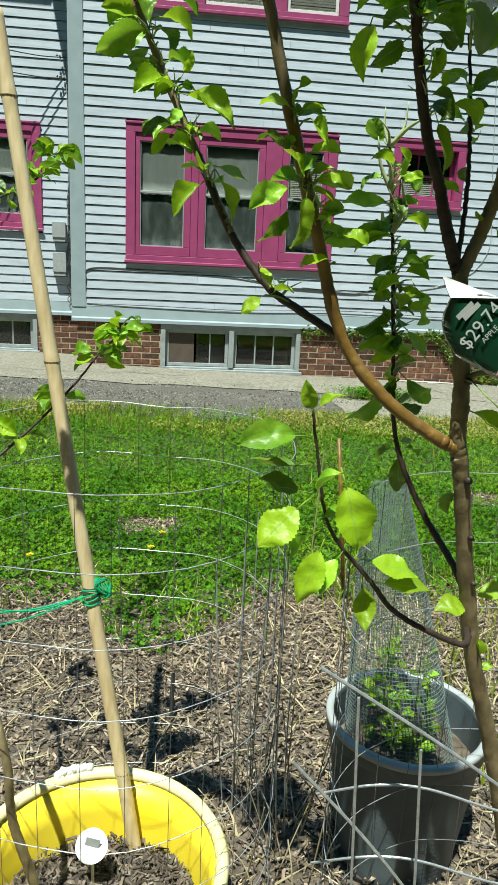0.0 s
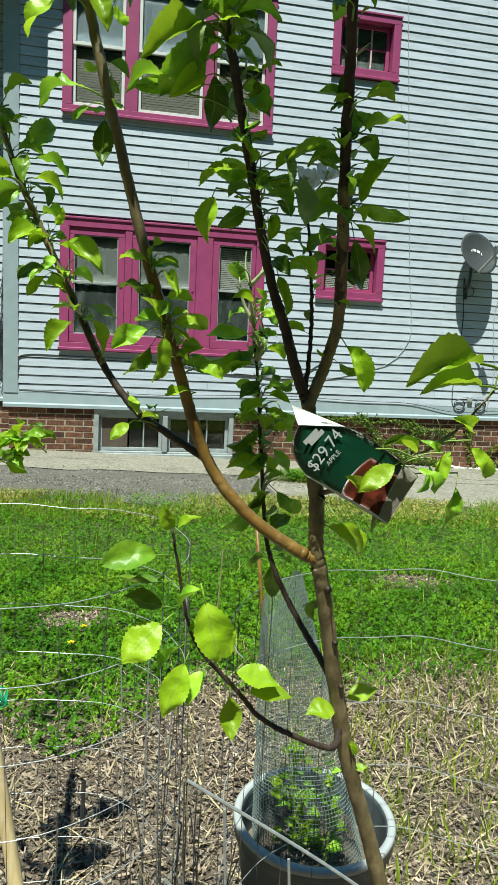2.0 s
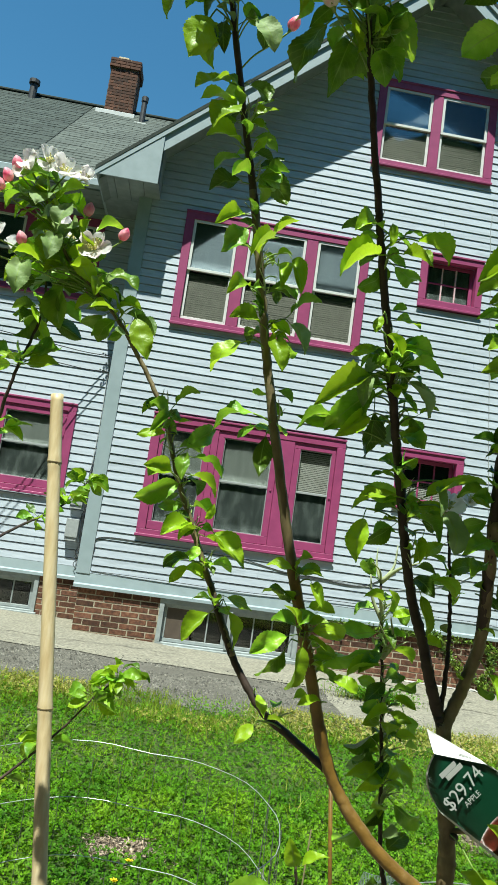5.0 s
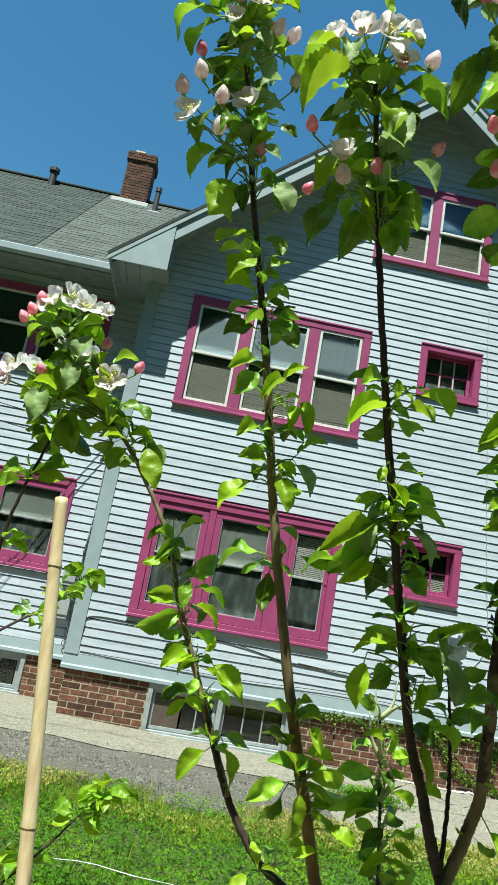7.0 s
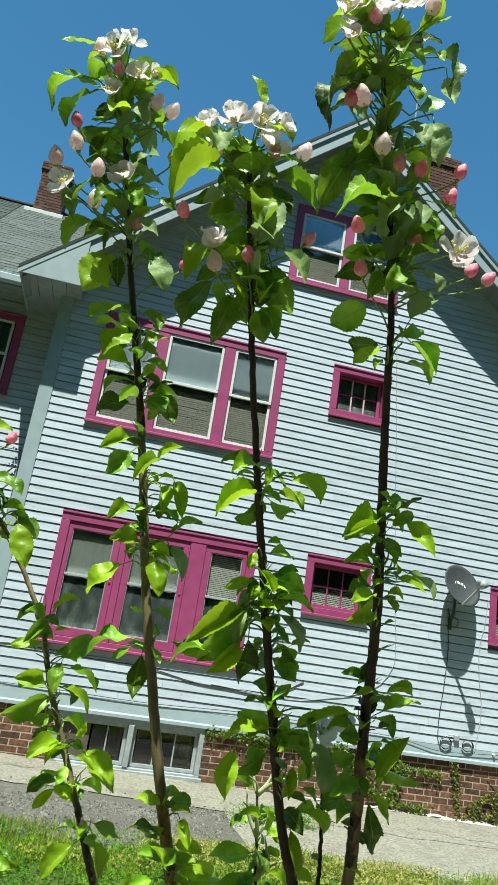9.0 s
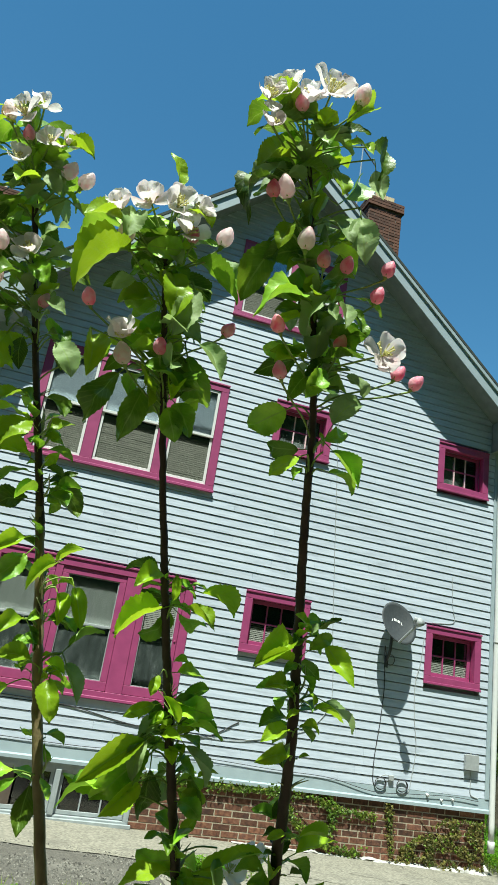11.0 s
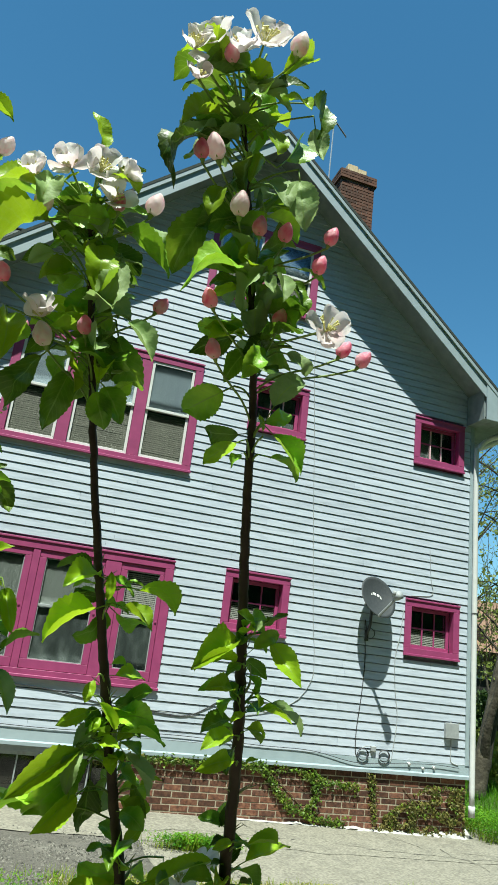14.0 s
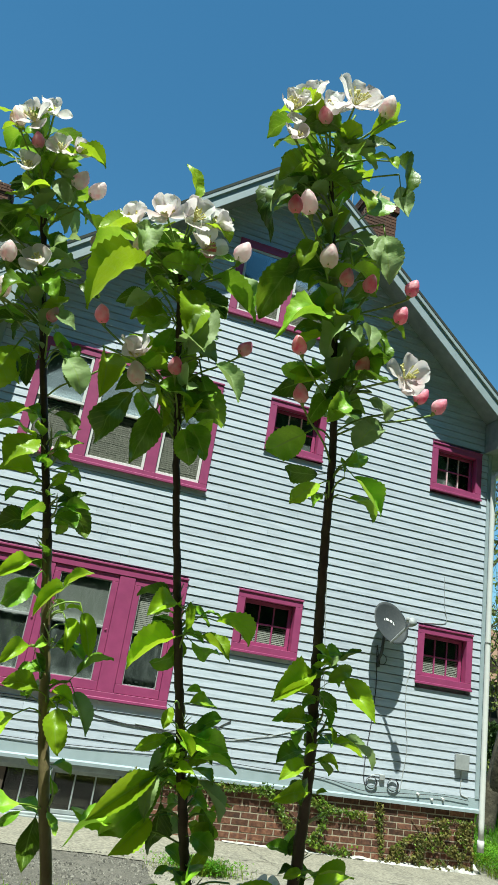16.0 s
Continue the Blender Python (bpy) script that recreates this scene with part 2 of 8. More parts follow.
CHIP_DARK = islands(material("dark_chip", [(0.06, 0.045, 0.035), (0.14, 0.11, 0.09), (0.26, 0.22, 0.18)], 0.9, 40, bump=0.4), 0.3, 1.6)
GRAVEL = islands(material("gravel", [(0.07, 0.066, 0.058), (0.15, 0.142, 0.122), (0.27, 0.255, 0.22)], 0.95, 90, bump=0.5), 0.35, 1.5)
STRAW = islands(material("dry_grass", [(0.40, 0.32, 0.17), (0.52, 0.44, 0.27)], 0.85, 40, bump=0.1), 0.6, 1.3)
CLOVER = islands(material("clover_leaf", [(0.050, 0.16, 0.003), (0.10, 0.25, 0.005), (0.19, 0.34, 0.011)], 0.6, 4, bump=0, translucent=0.3, spec=0.2), 0.45, 1.35)
GRASS = islands(material("grass_blade", [(0.16, 0.27, 0.015), (0.27, 0.36, 0.03), (0.38, 0.40, 0.06)], 0.6, 3, bump=0, translucent=0.3), 0.6, 1.35)
VERGE = islands(material("verge_leaf", [(0.045, 0.17, 0.006), (0.10, 0.27, 0.010), (0.18, 0.36, 0.018)], 0.6, 4, bump=0, translucent=0.3, spec=0.2), 0.5, 1.4)
YELLOWED = islands(material("yellowed_weed", [(0.22, 0.25, 0.03), (0.34, 0.33, 0.06), (0.46, 0.41, 0.13)], 0.7, 3, bump=0, translucent=0.25), 0.5, 1.3)
IVY = islands(material("ivy_leaf", [(0.055, 0.125, 0.006), (0.11, 0.19, 0.012), (0.19, 0.27, 0.025)], 0.5, 8, bump=0, translucent=0.2), 0.5, 1.4)
IVY_DRY = islands(material("ivy_dry_leaf", [(0.09, 0.10, 0.018), (0.16, 0.15, 0.03), (0.24, 0.2, 0.05)], 0.6, 8, bump=0, translucent=0.2), 0.5, 1.3)
DANDELION = material("dandelion", [(0.9, 0.68, 0.01), (0.95, 0.76, 0.03)], 0.7, 60, bump=0.2)
TAG_GREEN = material("tag_green", [(0.01, 0.075, 0.035), (0.016, 0.09, 0.045)], 0.35, 20, bump=0.05)
TAG_RED = material("tag_red", [(0.26, 0.018, 0.014), (0.10, 0.03, 0.015), (0.34, 0.06, 0.035)], 0.35, 60, bump=0.05)
TAG_BACK = material("tag_back", [(0.38, 0.36, 0.30), (0.48, 0.45, 0.38)], 0.4, 20, bump=0.05, translucent=0.3)
TAG_PRINT = material("tag_print", [(0.40, 0.42, 0.40), (0.48, 0.50, 0.48)], 0.4, 20, bump=0.05)
TAG_WHITE = material("tag_white", [(0.80, 0.80, 0.78), (0.85, 0.85, 0.83)], 0.4, 20, bump=0.05)
BACKDROP_GREEN = material("backdrop_green", [(0.04, 0.08, 0.015), (0.09, 0.14, 0.03)], 0.9, 2, bump=0.5)


def glass_material():
    m = bpy.data.materials.new("window_glass")
    m.use_nodes = True
    n, link = m.node_tree.nodes, m.node_tree.links.new
    b = n["Principled BSDF"]
    b.inputs["Base Color"].default_value = (0.9, 0.95, 0.95, 1)
    b.inputs["Roughness"].default_value = 0.02
    tr = n.new("ShaderNodeBsdfTransparent")
    tr.inputs["Color"].default_value = (0.88, 0.91, 0.91, 1)
    gl = n.new("ShaderNodeBsdfGlossy")
    gl.inputs["Roughness"].default_value = 0.03
    fr = n.new("ShaderNodeFresnel")
    fr.inputs["IOR"].default_value = 1.65
    mix = n.new("ShaderNodeMixShader")
    link(fr.outputs[0], mix.inputs[0])
    link(tr.outputs[0], mix.inputs[1])
    link(gl.outputs[0], mix.inputs[2])
    link(mix.outputs[0], n["Material Output"].inputs["Surface"])
    return m


GLASS = glass_material()


# ---------------------------------------------------------------- mesh helpers
def mesh_of(bm, name, mat, smooth=False):
    me = bpy.data.meshes.new(name)
    bmesh.ops.recalc_face_normals(bm, faces=bm.faces)
    bm.to_mesh(me)
    bm.free()
    me.materials.append(mat)
    if smooth:
        me.polygons.foreach_set("use_smooth", [True] * len(me.polygons))
    return me


def part(name, bm, mat, parent, label="", smooth=False, kind=""):
    ob = new(name, mesh_of(bm, name, mat, smooth))
    ob.parent = parent
    return tagged(ob, label=label, kind=kind)


def thing(name, label, category, group="", kind="", at=(0, 0, 0)):
    ob = new(name)
    ob.empty_display_size = 0.05
    ob.location = at
    return tagged(ob, label, category, group, kind)


def solo(name, bm, mat, label, category, group="", kind="", smooth=False):
    return tagged(new(name, mesh_of(bm, name, mat, smooth)), label, category, group, kind)


def box(bm, x0, x1, y0, y1, z0, z1, bevel=0.0):
    v = [bm.verts.new((x, y, z)) for x in (x0, x1) for y in (y0, y1) for z in (z0, z1)]
    fs = [bm.faces.new([v[i] for i in q]) for q in ((0, 1, 3, 2), (4, 6, 7, 5), (0, 4, 5, 1), (2, 3, 7, 6), (0, 2, 6, 4), (1, 5, 7, 3))]
    if bevel:
        es = {e for f in fs for e in f.edges}
        bmesh.ops.bevel(bm, geom=list(es), offset=bevel, segments=1, affect="EDGES")
    return bm


def boxed(*a, **k):
    return box(bmesh.new(), *a, **k)


def prism(bm, outline, y0, y1):
    """An outline in x and z, given depth from y0 to y1."""
    a = [bm.verts.new((x, y0, z)) for x, z in outline]
    b = [bm.verts.new((x, y1, z)) for x, z in outline]
    bm.faces.new(a)
    bm.faces.new(b[::-1])
    for i in range(len(a)):
        bm.faces.new((a[i - 1], b[i - 1], b[i], a[i]))
    return bm


def spline(pts, steps=5):
    """A smooth line through the points."""
    p = [Vector(q) for q in pts]
    if len(p) < 3:
        return [p[0].lerp(p[-1], i / steps) for i in range(steps + 1)]
    p = [2 * p[0] - p[1]] + p + [2 * p[-1] - p[-2]]
    out = []
    for i in range(1, len(p) - 2):
        for s in range(steps):
            t = s / steps
            out.append(0.5 * (2 * p[i] + (p[i + 1] - p[i - 1]) * t + (2 * p[i - 1] - 5 * p[i] + 4 * p[i + 1] - p[i + 2]) * t * t
                              + (3 * p[i] - p[i - 1] - 3 * p[i + 1] + p[i + 2]) * t ** 3))
    out.append(p[-2])
    return out


def tube(bm, line, radii, sides=6, closed=False, cap=True):
    """A tube along a line; radii is a number, or a function of 0..1."""
    n = len(line)
    rings = []
    side = Vector((0.3, 1, 0.1))
    for i, c in enumerate(line):
        if closed:
            d = (line[(i + 1) % n] - line[i - 1]).normalized()
        else:
            d = (line[min(i + 1, n - 1)] - line[max(i - 1, 0)]).normalized()
        u = side - side.dot(d) * d
        if u.length < 1e-3:
            u = d.orthogonal()
        u.normalize()
        w = d.cross(u)
        side = u
        r = radii(i / max(1, n - 1)) if callable(radii) else radii
        rings.append([bm.verts.new(c + r * (math.cos(a) * u + math.sin(a) * w)) for a in (2 * math.pi * k / sides for k in range(sides))])
    for i in range(n if closed else n - 1):
        a, b = rings[i], rings[(i + 1) % n]
        for k in range(sides):
            bm.faces.new((a[k - 1], a[k], b[k], b[k - 1]))
    if cap and not closed:
        bm.faces.new(rings[0][::-1])
        bm.faces.new(rings[-1])
    return bm


def lathe(bm, profile, cx, cy, sides=32, wobble=0.0):
    """Turn a profile of (radius, z) about the upright line through cx, cy."""
    rings = []
    for r, z in profile:
        rings.append([bm.verts.new((cx + r * math.cos(a), cy + r * math.sin(a), z)) for a in (2 * math.pi * k / sides for k in range(sides))])
    for a, b in zip(rings, rings[1:]):
        for k in range(sides):
            bm.faces.new((a[k - 1], a[k], b[k], b[k - 1]))
    return bm


def ground_z(x, y):
    """The yard falls gently along the house."""
    return 0.04 - 0.026 * max(-3.0, min(9.0, x)) * max(0.0, min(1.0, (y - 2.0) / 4.5))

# ---------------------------------------------------------------- ground
def sheet(x0, x1, y0, y1, nx, ny, lift, edge=0.0, seed=0, scale=2.0, rough=0.0):
    """A sheet that follows the ground, with an uneven outline."""
    bm = bmesh.new()
    rows = []
    for j in range(ny + 1):
        row = []
        for i in range(nx + 1):
            x, y = x0 + (x1 - x0) * i / nx, y0 + (y1 - y0) * j / ny
            dx = dy = 0.0
            if edge and j in (0, ny):
                dy = edge * noise.noise((x * scale, seed, j)) + 0.4 * edge * noise.noise((x * scale * 5, seed, j))
            if edge and i in (0, nx):
                dx = edge * noise.noise((seed, y * scale, i))
            z = ground_z(x, y) + lift + (rough * noise.noise((x * 6, y * 6, seed)) if rough else 0)
            row.append(bm.verts.new((x + dx, y + dy, z)))
        rows.append(row)
    for a, b in zip(rows, rows[1:]):
        for i in range(nx):
            bm.faces.new((a[i], a[i + 1], b[i + 1], b[i]))
    return bm


def ground_mesh():
    bm = bmesh.new()
    xs = [-400, -120, -40, -15, -9] + [-6 + 0.5 * i for i in range(31)] + [12, 20, 45, 120, 400]
    ys = [-400, -120, -40, -12, -6] + [-3 + 0.5 * i for i in range(31)] + [16, 22, 45, 120, 400]
    grid = [[bm.verts.new((x, y, ground_z(x, y))) for x in xs] for y in ys]
    for a, b in zip(grid, grid[1:]):
        for i in range(len(xs) - 1):
            bm.faces.new((a[i], a[i + 1], b[i + 1], b[i]))
    return bm


solo("ground", ground_mesh(), TURF, "green clover and grass lawn of the yard", "ground", kind="structure", smooth=True)
solo("pavement_walk", sheet(-9, 9.0, 6.78, 8.9, 60, 6, 0.012, 0.13, 3), CONCRETE, "pale worn concrete walk along the house wall", "pavement", kind="structure")
solo("pavement_apron", sheet(0.75, 9.0, 5.42, 6.9, 40, 5, 0.008, 0.10, 8), CONCRETE, "cracked pale concrete apron beside the lawn", "pavement", kind="structure")
solo("pavement_asphalt", sheet(-9, 1.0, 5.28, 6.95, 60, 6, 0.004, 0.09, 5), ASPHALT, "worn grey asphalt strip between the walk and the lawn", "pavement", kind="structure")
solo("planting_bed", sheet(-4.5, 3.2, -3.0, 2.12, 90, 60, 0.016, 0.16, 11, 1.4, 0.010), SOIL, "brown soil of the mulched planting bed", "planting bed", kind="structure")


def crack(seed, start, way, length):
    rnd = random.Random(seed)
    bm = bmesh.new()
    p, d = Vector((*start, 0)), Vector((*way, 0)).normalized()
    line = []
    for i in range(int(length / 0.06)):
        line.append(p.copy())
        d = (Matrix.Rotation(rnd.uniform(-0.75, 0.75), 3, "Z") @ Vector((*way, 0)).normalized()).normalized()
        p += d * 0.06
    for i in range(len(line) - 1):
        w = 0.002 + 0.005 * rnd.random()
        n = (line[i + 1] - line[i]).cross(Vector((0, 0, 1))).normalized() * w
        q = [line[i] - n, line[i] + n, line[i + 1] + n, line[i + 1] - n]
        bm.faces.new([bm.verts.new((c.x, c.y, ground_z(c.x, c.y) + 0.0165)) for c in q])
    return bm


for seed, start, way, length in ((1, (2.1, 7.95), (0.2, -1), 1.1), (2, (3.9, 7.9), (0.3, -1), 1.0), (3, (3.0, 7.2), (1, -0.2), 2.4), (4, (4.4, 7.3), (0.3, -1), 1.0),
                                (5, (0.9, 7.1), (1, 0.05), 2.0), (6, (-2.6, 7.3), (1, 0.02), 2.2), (7, (4.6, 7.2), (1, 0.1), 1.6)):
    tagged(part("crack", crack(seed, start, way, length), ASPHALT, bpy.data.objects["pavement_walk"]))


# ---------------------------------------------------------------- house
X0, X1, WY = -1.985, 5.255, 8.0
RIDGE_X, RIDGE_Z, PITCH = 1.64, 9.2, 0.88
SILL = 0.60
WING_Y = 8.77
house = thing("house", "pale blue clapboard house with magenta window trim on a brick base", "house", at=(RIDGE_X, WY, 0))
house.location = (0, 0, 0)


def roof_z(x):
    return RIDGE_Z - PITCH * abs(x - RIDGE_X)


OPENINGS = {"w1": (-1.40, 0.995, 1.287, 2.787), "w2": (-1.394, 1.005, 3.91, 5.41), "s1": (1.655, 2.523, 2.055, 2.80), "s2": (1.694, 2.54, 4.675, 5.415),
            "r1": (4.216, 5.065, 2.05, 2.787), "r2": (4.245, 5.087, 4.705, 5.436), "w3": (0.87, 2.51, 6.49, 7.73)}


def backing(x0, x1, z0, z1, holes, y0, y1, top=None):
    """A wall with thickness and openings through it."""
    bm = bmesh.new()
    xs = sorted({x0, x1, *[v for h in holes for v in h[:2]], *([RIDGE_X] if top else [])})
    xs = [v for v in xs if x0 <= v <= x1]
    zs = sorted({z0, z1, *[v for h in holes for v in h[2:]]})
    for a, b in zip(xs, xs[1:]):
        for c, d in zip(zs, zs[1:]):
            if any(h[0] <= (a + b) / 2 <= h[1] and h[2] <= (c + d) / 2 <= h[3] for h in holes):
                continue
            if not top:
                box(bm, a, b, y0, y1, c, d)
                continue
            ta, tb = top(a), top(b)
            if ta <= c and tb <= c:
                continue
            poly = [(a, c)]
            if tb > c:
                poly.append((b, c))
            else:
                poly.append((a + (b - a) * (ta - c) / (ta - tb), c))
            if tb > d:
                poly.append((b, d))
            elif tb > c:
                poly.append((b, tb))
            if (ta - d) * (tb - d) < 0:
                poly.append((a + (b - a) * (ta - d) / (ta - tb), d))
            if ta > d:
                poly.append((a, d))
            elif ta > c:
                poly.append((a, ta))
            elif ta <= c:
                poly[0] = (a + (b - a) * (c - ta) / (tb - ta), c)
            if len(poly) > 2:
                prism(bm, poly, y0, y1)
    bmesh.ops.remove_doubles(bm, verts=bm.verts[:], dist=1e-5)
    return bm


inner = [(a + 0.06, b - 0.06, c + 0.06, d - 0.06) for a, b, c, d in OPENINGS.values()]
front_wall = part("wall_front", backing(X0 + 0.01, X1 - 0.01, SILL, 9.3, inner, WY + 0.086, WY + 0.16, lambda x: roof_z(x) - 0.16), SIDING, house)
part("wall_side", boxed(X1 - 0.16, X1, WY + 0.16, 15, SILL, 5.9), SIDING, house)
part("wall_corner", boxed(X0, X0 + 0.16, WY + 0.16, 9.0, SILL, 5.8), SIDING, house)
WING_HOLES = [(-3.5 + 0.06, -2.45 - 0.06, 1.61 + 0.06, 2.845 - 0.06), (-3.5 + 0.06, -2.5 - 0.06, 4.25 + 0.06, 5.40 - 0.06)]
wing_wall = part("wall_wing", backing(-8.5, X0 + 0.0, SILL, 5.75, WING_HOLES, WING_Y + 0.086, WING_Y + 0.16), SIDING, house)
part("wall_back", boxed(-8.5, X1, 15.0, 15.15, SILL, 6.0), SIDING, house)
part("wall_end", boxed(-8.65, -8.5, WING_Y, 15.0, SILL, 6.0), SIDING, house)
part("floor_slab", boxed(-8.4, X1 - 0.2, 9.0, 15, 3.2, 3.35), ROOM_SHADE, house)

# corner boards, water table and frieze
part("corner_board", boxed(X0 - 0.012, X0 + 0.135, WY - 0.032, WY + 0.085, SILL + 0.16, 5.62, 0.004), TRIM_BLUE, house)
part("corner_board", boxed(X0 - 0.03, X0 - 0.001, WY - 0.03, WING_Y, SILL + 0.16, 5.62, 0.004), TRIM_BLUE, house)
part("corner_board", boxed(X1 - 0.05, X1 + 0.012, WY - 0.032, WY + 0.085, SILL + 0.16, 5.75, 0.004), TRIM_BLUE, house)


def skirt(x0, x1, y):
    bm = bmesh.new()
    prof = [(y + 0.004, SILL + 0.175), (y - 0.022, SILL + 0.17), (y - 0.03, SILL + 0.05), (y - 0.055, SILL + 0.035), (y - 0.055, SILL), (y + 0.004, SILL)]
    a = [bm.verts.new((x0, p, z)) for p, z in prof]
    b = [bm.verts.new((x1, p, z)) for p, z in prof]
    bm.faces.new(a)
    bm.faces.new(b)
    for i in range(len(a)):
        bm.faces.new((a[i - 1], a[i], b[i], b[i - 1]))
    return bm


part("skirt_board", skirt(X0 - 0.03, X1 + 0.03, WY), TRIM_BLUE, house)
part("skirt_board", skirt(-8.5, X0 - 0.03, WING_Y), TRIM_BLUE, house)

# roof over the gable
def slope_slab(x_eave, x_ridge, y0, y1, thick, drop=0.0):
    bm = bmesh.new()
    za, zb = roof_z(x_eave) - drop, roof_z(x_ridge) - drop
    v = [bm.verts.new(c) for c in ((x_eave, y0, za), (x_ridge, y0, zb), (x_ridge, y1, zb), (x_eave, y1, za),
                                   (x_eave, y0, za - thick), (x_ridge, y0, zb - thick), (x_ridge, y1, zb - thick), (x_eave, y1, za - thick))]
    for q in ((0, 1, 2, 3), (7, 6, 5, 4), (0, 4, 5, 1), (1, 5, 6, 2), (2, 6, 7, 3), (3, 7, 4, 0)):
        bm.faces.new([v[i] for i in q])
    return bm


EL, ER = -2.52, 5.80
roof = part("roof", slope_slab(EL, RIDGE_X, 7.50, 15.3, 0.05), ROOF, house, "grey asphalt shingle roof")
part("roof", slope_slab(ER, RIDGE_X, 7.50, 15.3, 0.05), ROOF, house, "grey asphalt shingle roof")
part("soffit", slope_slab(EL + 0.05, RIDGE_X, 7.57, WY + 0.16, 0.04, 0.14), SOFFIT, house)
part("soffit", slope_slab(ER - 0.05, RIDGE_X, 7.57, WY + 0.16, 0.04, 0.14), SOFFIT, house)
for xe, xin in ((EL, -1.77), (ER, 5.14)):
    s = 1 if xe < xin else -1
    zb = 5.46
    x_low = RIDGE_X - s * (RIDGE_Z - 0.32 - zb) / PITCH
    strip = [(xe + 0.02 * s, roof_z(xe + 0.02 * s) - 0.055), (RIDGE_X, RIDGE_Z - 0.055), (RIDGE_X, RIDGE_Z - 0.32), (x_low, zb), (xe + 0.02 * s, zb)]
    part("rake_board", prism(bmesh.new(), strip, 7.53, 7.545), TRIM_BLUE, house)
    end = [(xe + 0.02 * s, zb - 0.012), (xe + 0.02 * s, zb + 0.004), (xin, roof_z(xin) - 0.124), (xin, zb - 0.012)]
    part("eave_return_face", prism(bmesh.new(), end, 7.512, 7.5295), TRIM_BLUE, house)
    mould = [(xe, roof_z(xe) - 0.052), (RIDGE_X, RIDGE_Z - 0.052), (RIDGE_X, RIDGE_Z - 0.12), (xe, roof_z(xe) - 0.12)]
    part("rake_moulding", prism(bmesh.new(), mould, 7.505, 7.529), TRIM_BLUE, house)
    bm = bmesh.new()
    x_a, x_b = sorted((xe + 0.04 * s, xin))
    for i in range(4):
        w = (x_b - x_a) / 4
        box(bm, x_a + w * i + 0.003, x_a + w * (i + 1) - 0.003, 7.563, WY + 0.16, zb + 0.01, zb + 0.04)
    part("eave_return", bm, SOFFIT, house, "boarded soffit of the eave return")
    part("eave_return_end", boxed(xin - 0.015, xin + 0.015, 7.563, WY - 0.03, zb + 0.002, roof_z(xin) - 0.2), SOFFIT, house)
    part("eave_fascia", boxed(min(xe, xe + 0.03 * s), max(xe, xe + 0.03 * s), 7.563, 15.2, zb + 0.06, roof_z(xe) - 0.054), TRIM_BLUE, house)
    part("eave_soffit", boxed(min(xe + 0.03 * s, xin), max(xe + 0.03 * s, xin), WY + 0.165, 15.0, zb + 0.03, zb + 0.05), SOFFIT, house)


# wing roof
def wing_roof(xa_eave, xb_eave, xa_ridge, xb_ridge):
    bm = bmesh.new()
    e, r = (8.27, 5.74), (12.0, 9.0)
    v = [bm.verts.new(c) for c in ((xa_eave, e[0], e[1]), (xb_eave, e[0], e[1]), (xb_ridge, r[0], r[1]), (xa_ridge, r[0], r[1]),
                                   (xa_eave, e[0], e[1] - 0.06), (xb_eave, e[0], e[1] - 0.06), (xb_ridge, r[0], r[1] - 0.06), (xa_ridge, r[0], r[1] - 0.06))]
    for q in ((0, 1, 2, 3), (7, 6, 5, 4), (0, 4, 5, 1), (1, 5, 6, 2), (2, 6, 7, 3), (3, 7, 4, 0)):
        bm.faces.new([v[i] for i in q])
    return bm


def wing_shingles(x_left, x_right, seed):
    """Courses of three-tab shingles, each tab its own thin wedge."""
    rnd = random.Random(seed)
    bm = bmesh.new()
    up = Vector((0, 3.73, 3.26))
    n = 34
    nrm = Vector((0, -up.z, up.y)).normalized()
    for r in range(n):
        t0, t1 = r / n, (r + 1.25) / n
        x = x_left - (r % 2) * 0.15
        while x < (x_right if x_right < -3 else -2.31 + 3.72 * t0):
            w = 0.297 + rnd.uniform(-0.01, 0.01)
            a, b = max(x, x_left), min(x + w, x_right if x_right < -3 else -2.31 + 3.72 * t0)
            h = 0.004 + 0.006 * rnd.random()
            if b - a > 0.03:
                o = Vector((0, 8.25, 5.73))
                p = [o + up * t0 + nrm * h, o + up * min(t1, 1.0) + nrm * 0.002]
                q = [o + up * t0 - nrm * 0.002]
                v = [bm.verts.new((xx, c.y, c.z)) for c in (q[0], p[0], p[1]) for xx in (a, b)]
                bm.faces.new((v[0], v[1], v[3], v[2]))
                bm.faces.new((v[2], v[3], v[5], v[4]))
            x += w + 0.006
    return bm


part("roof_wing", wing_roof(-8.8, -3.65, -8.8, -3.65), ROOF, house, "weathered grey asphalt shingle roof of the wing")
part("roof_wing", wing_roof(-3.65, -2.31, -3.65, 1.40), ROOF_NEW, house, "lighter grey asphalt shingles on the wing")
part("shingle", wing_shingles(-8.8, -3.66, 1), ROOF, house, kind="stuff")
part("shingle", wing_shingles(-3.64, 1.4, 2), ROOF_NEW, house, kind="stuff")
bm = bmesh.new()
v = [bm.verts.new(c) for c in ((-8.8, 12.0, 9.0), (1.4, 12.0, 9.0), (1.4, 15.6, 6.0), (-8.8, 15.6, 6.0))]
bm.faces.new(v)
part("roof_wing_back", bm, ROOF, house)
part("ridge_cap", boxed(-8.8, 1.0, 11.93, 12.07, 8.985, 9.03, 0.01), ROOF, house)
part("gutter", boxed(-8.8, EL - 0.03, 8.17, 8.268, 5.60, 5.71, 0.015), TRIM_BLUE, house, "pale painted metal gutter")
bm = bmesh.new()
for i in range(4):
    box(bm, -8.7, EL - 0.04, 8.27 + 0.127 * i + 0.003, 8.27 + 0.127 * (i + 1) - 0.003, 5.585, 5.61)
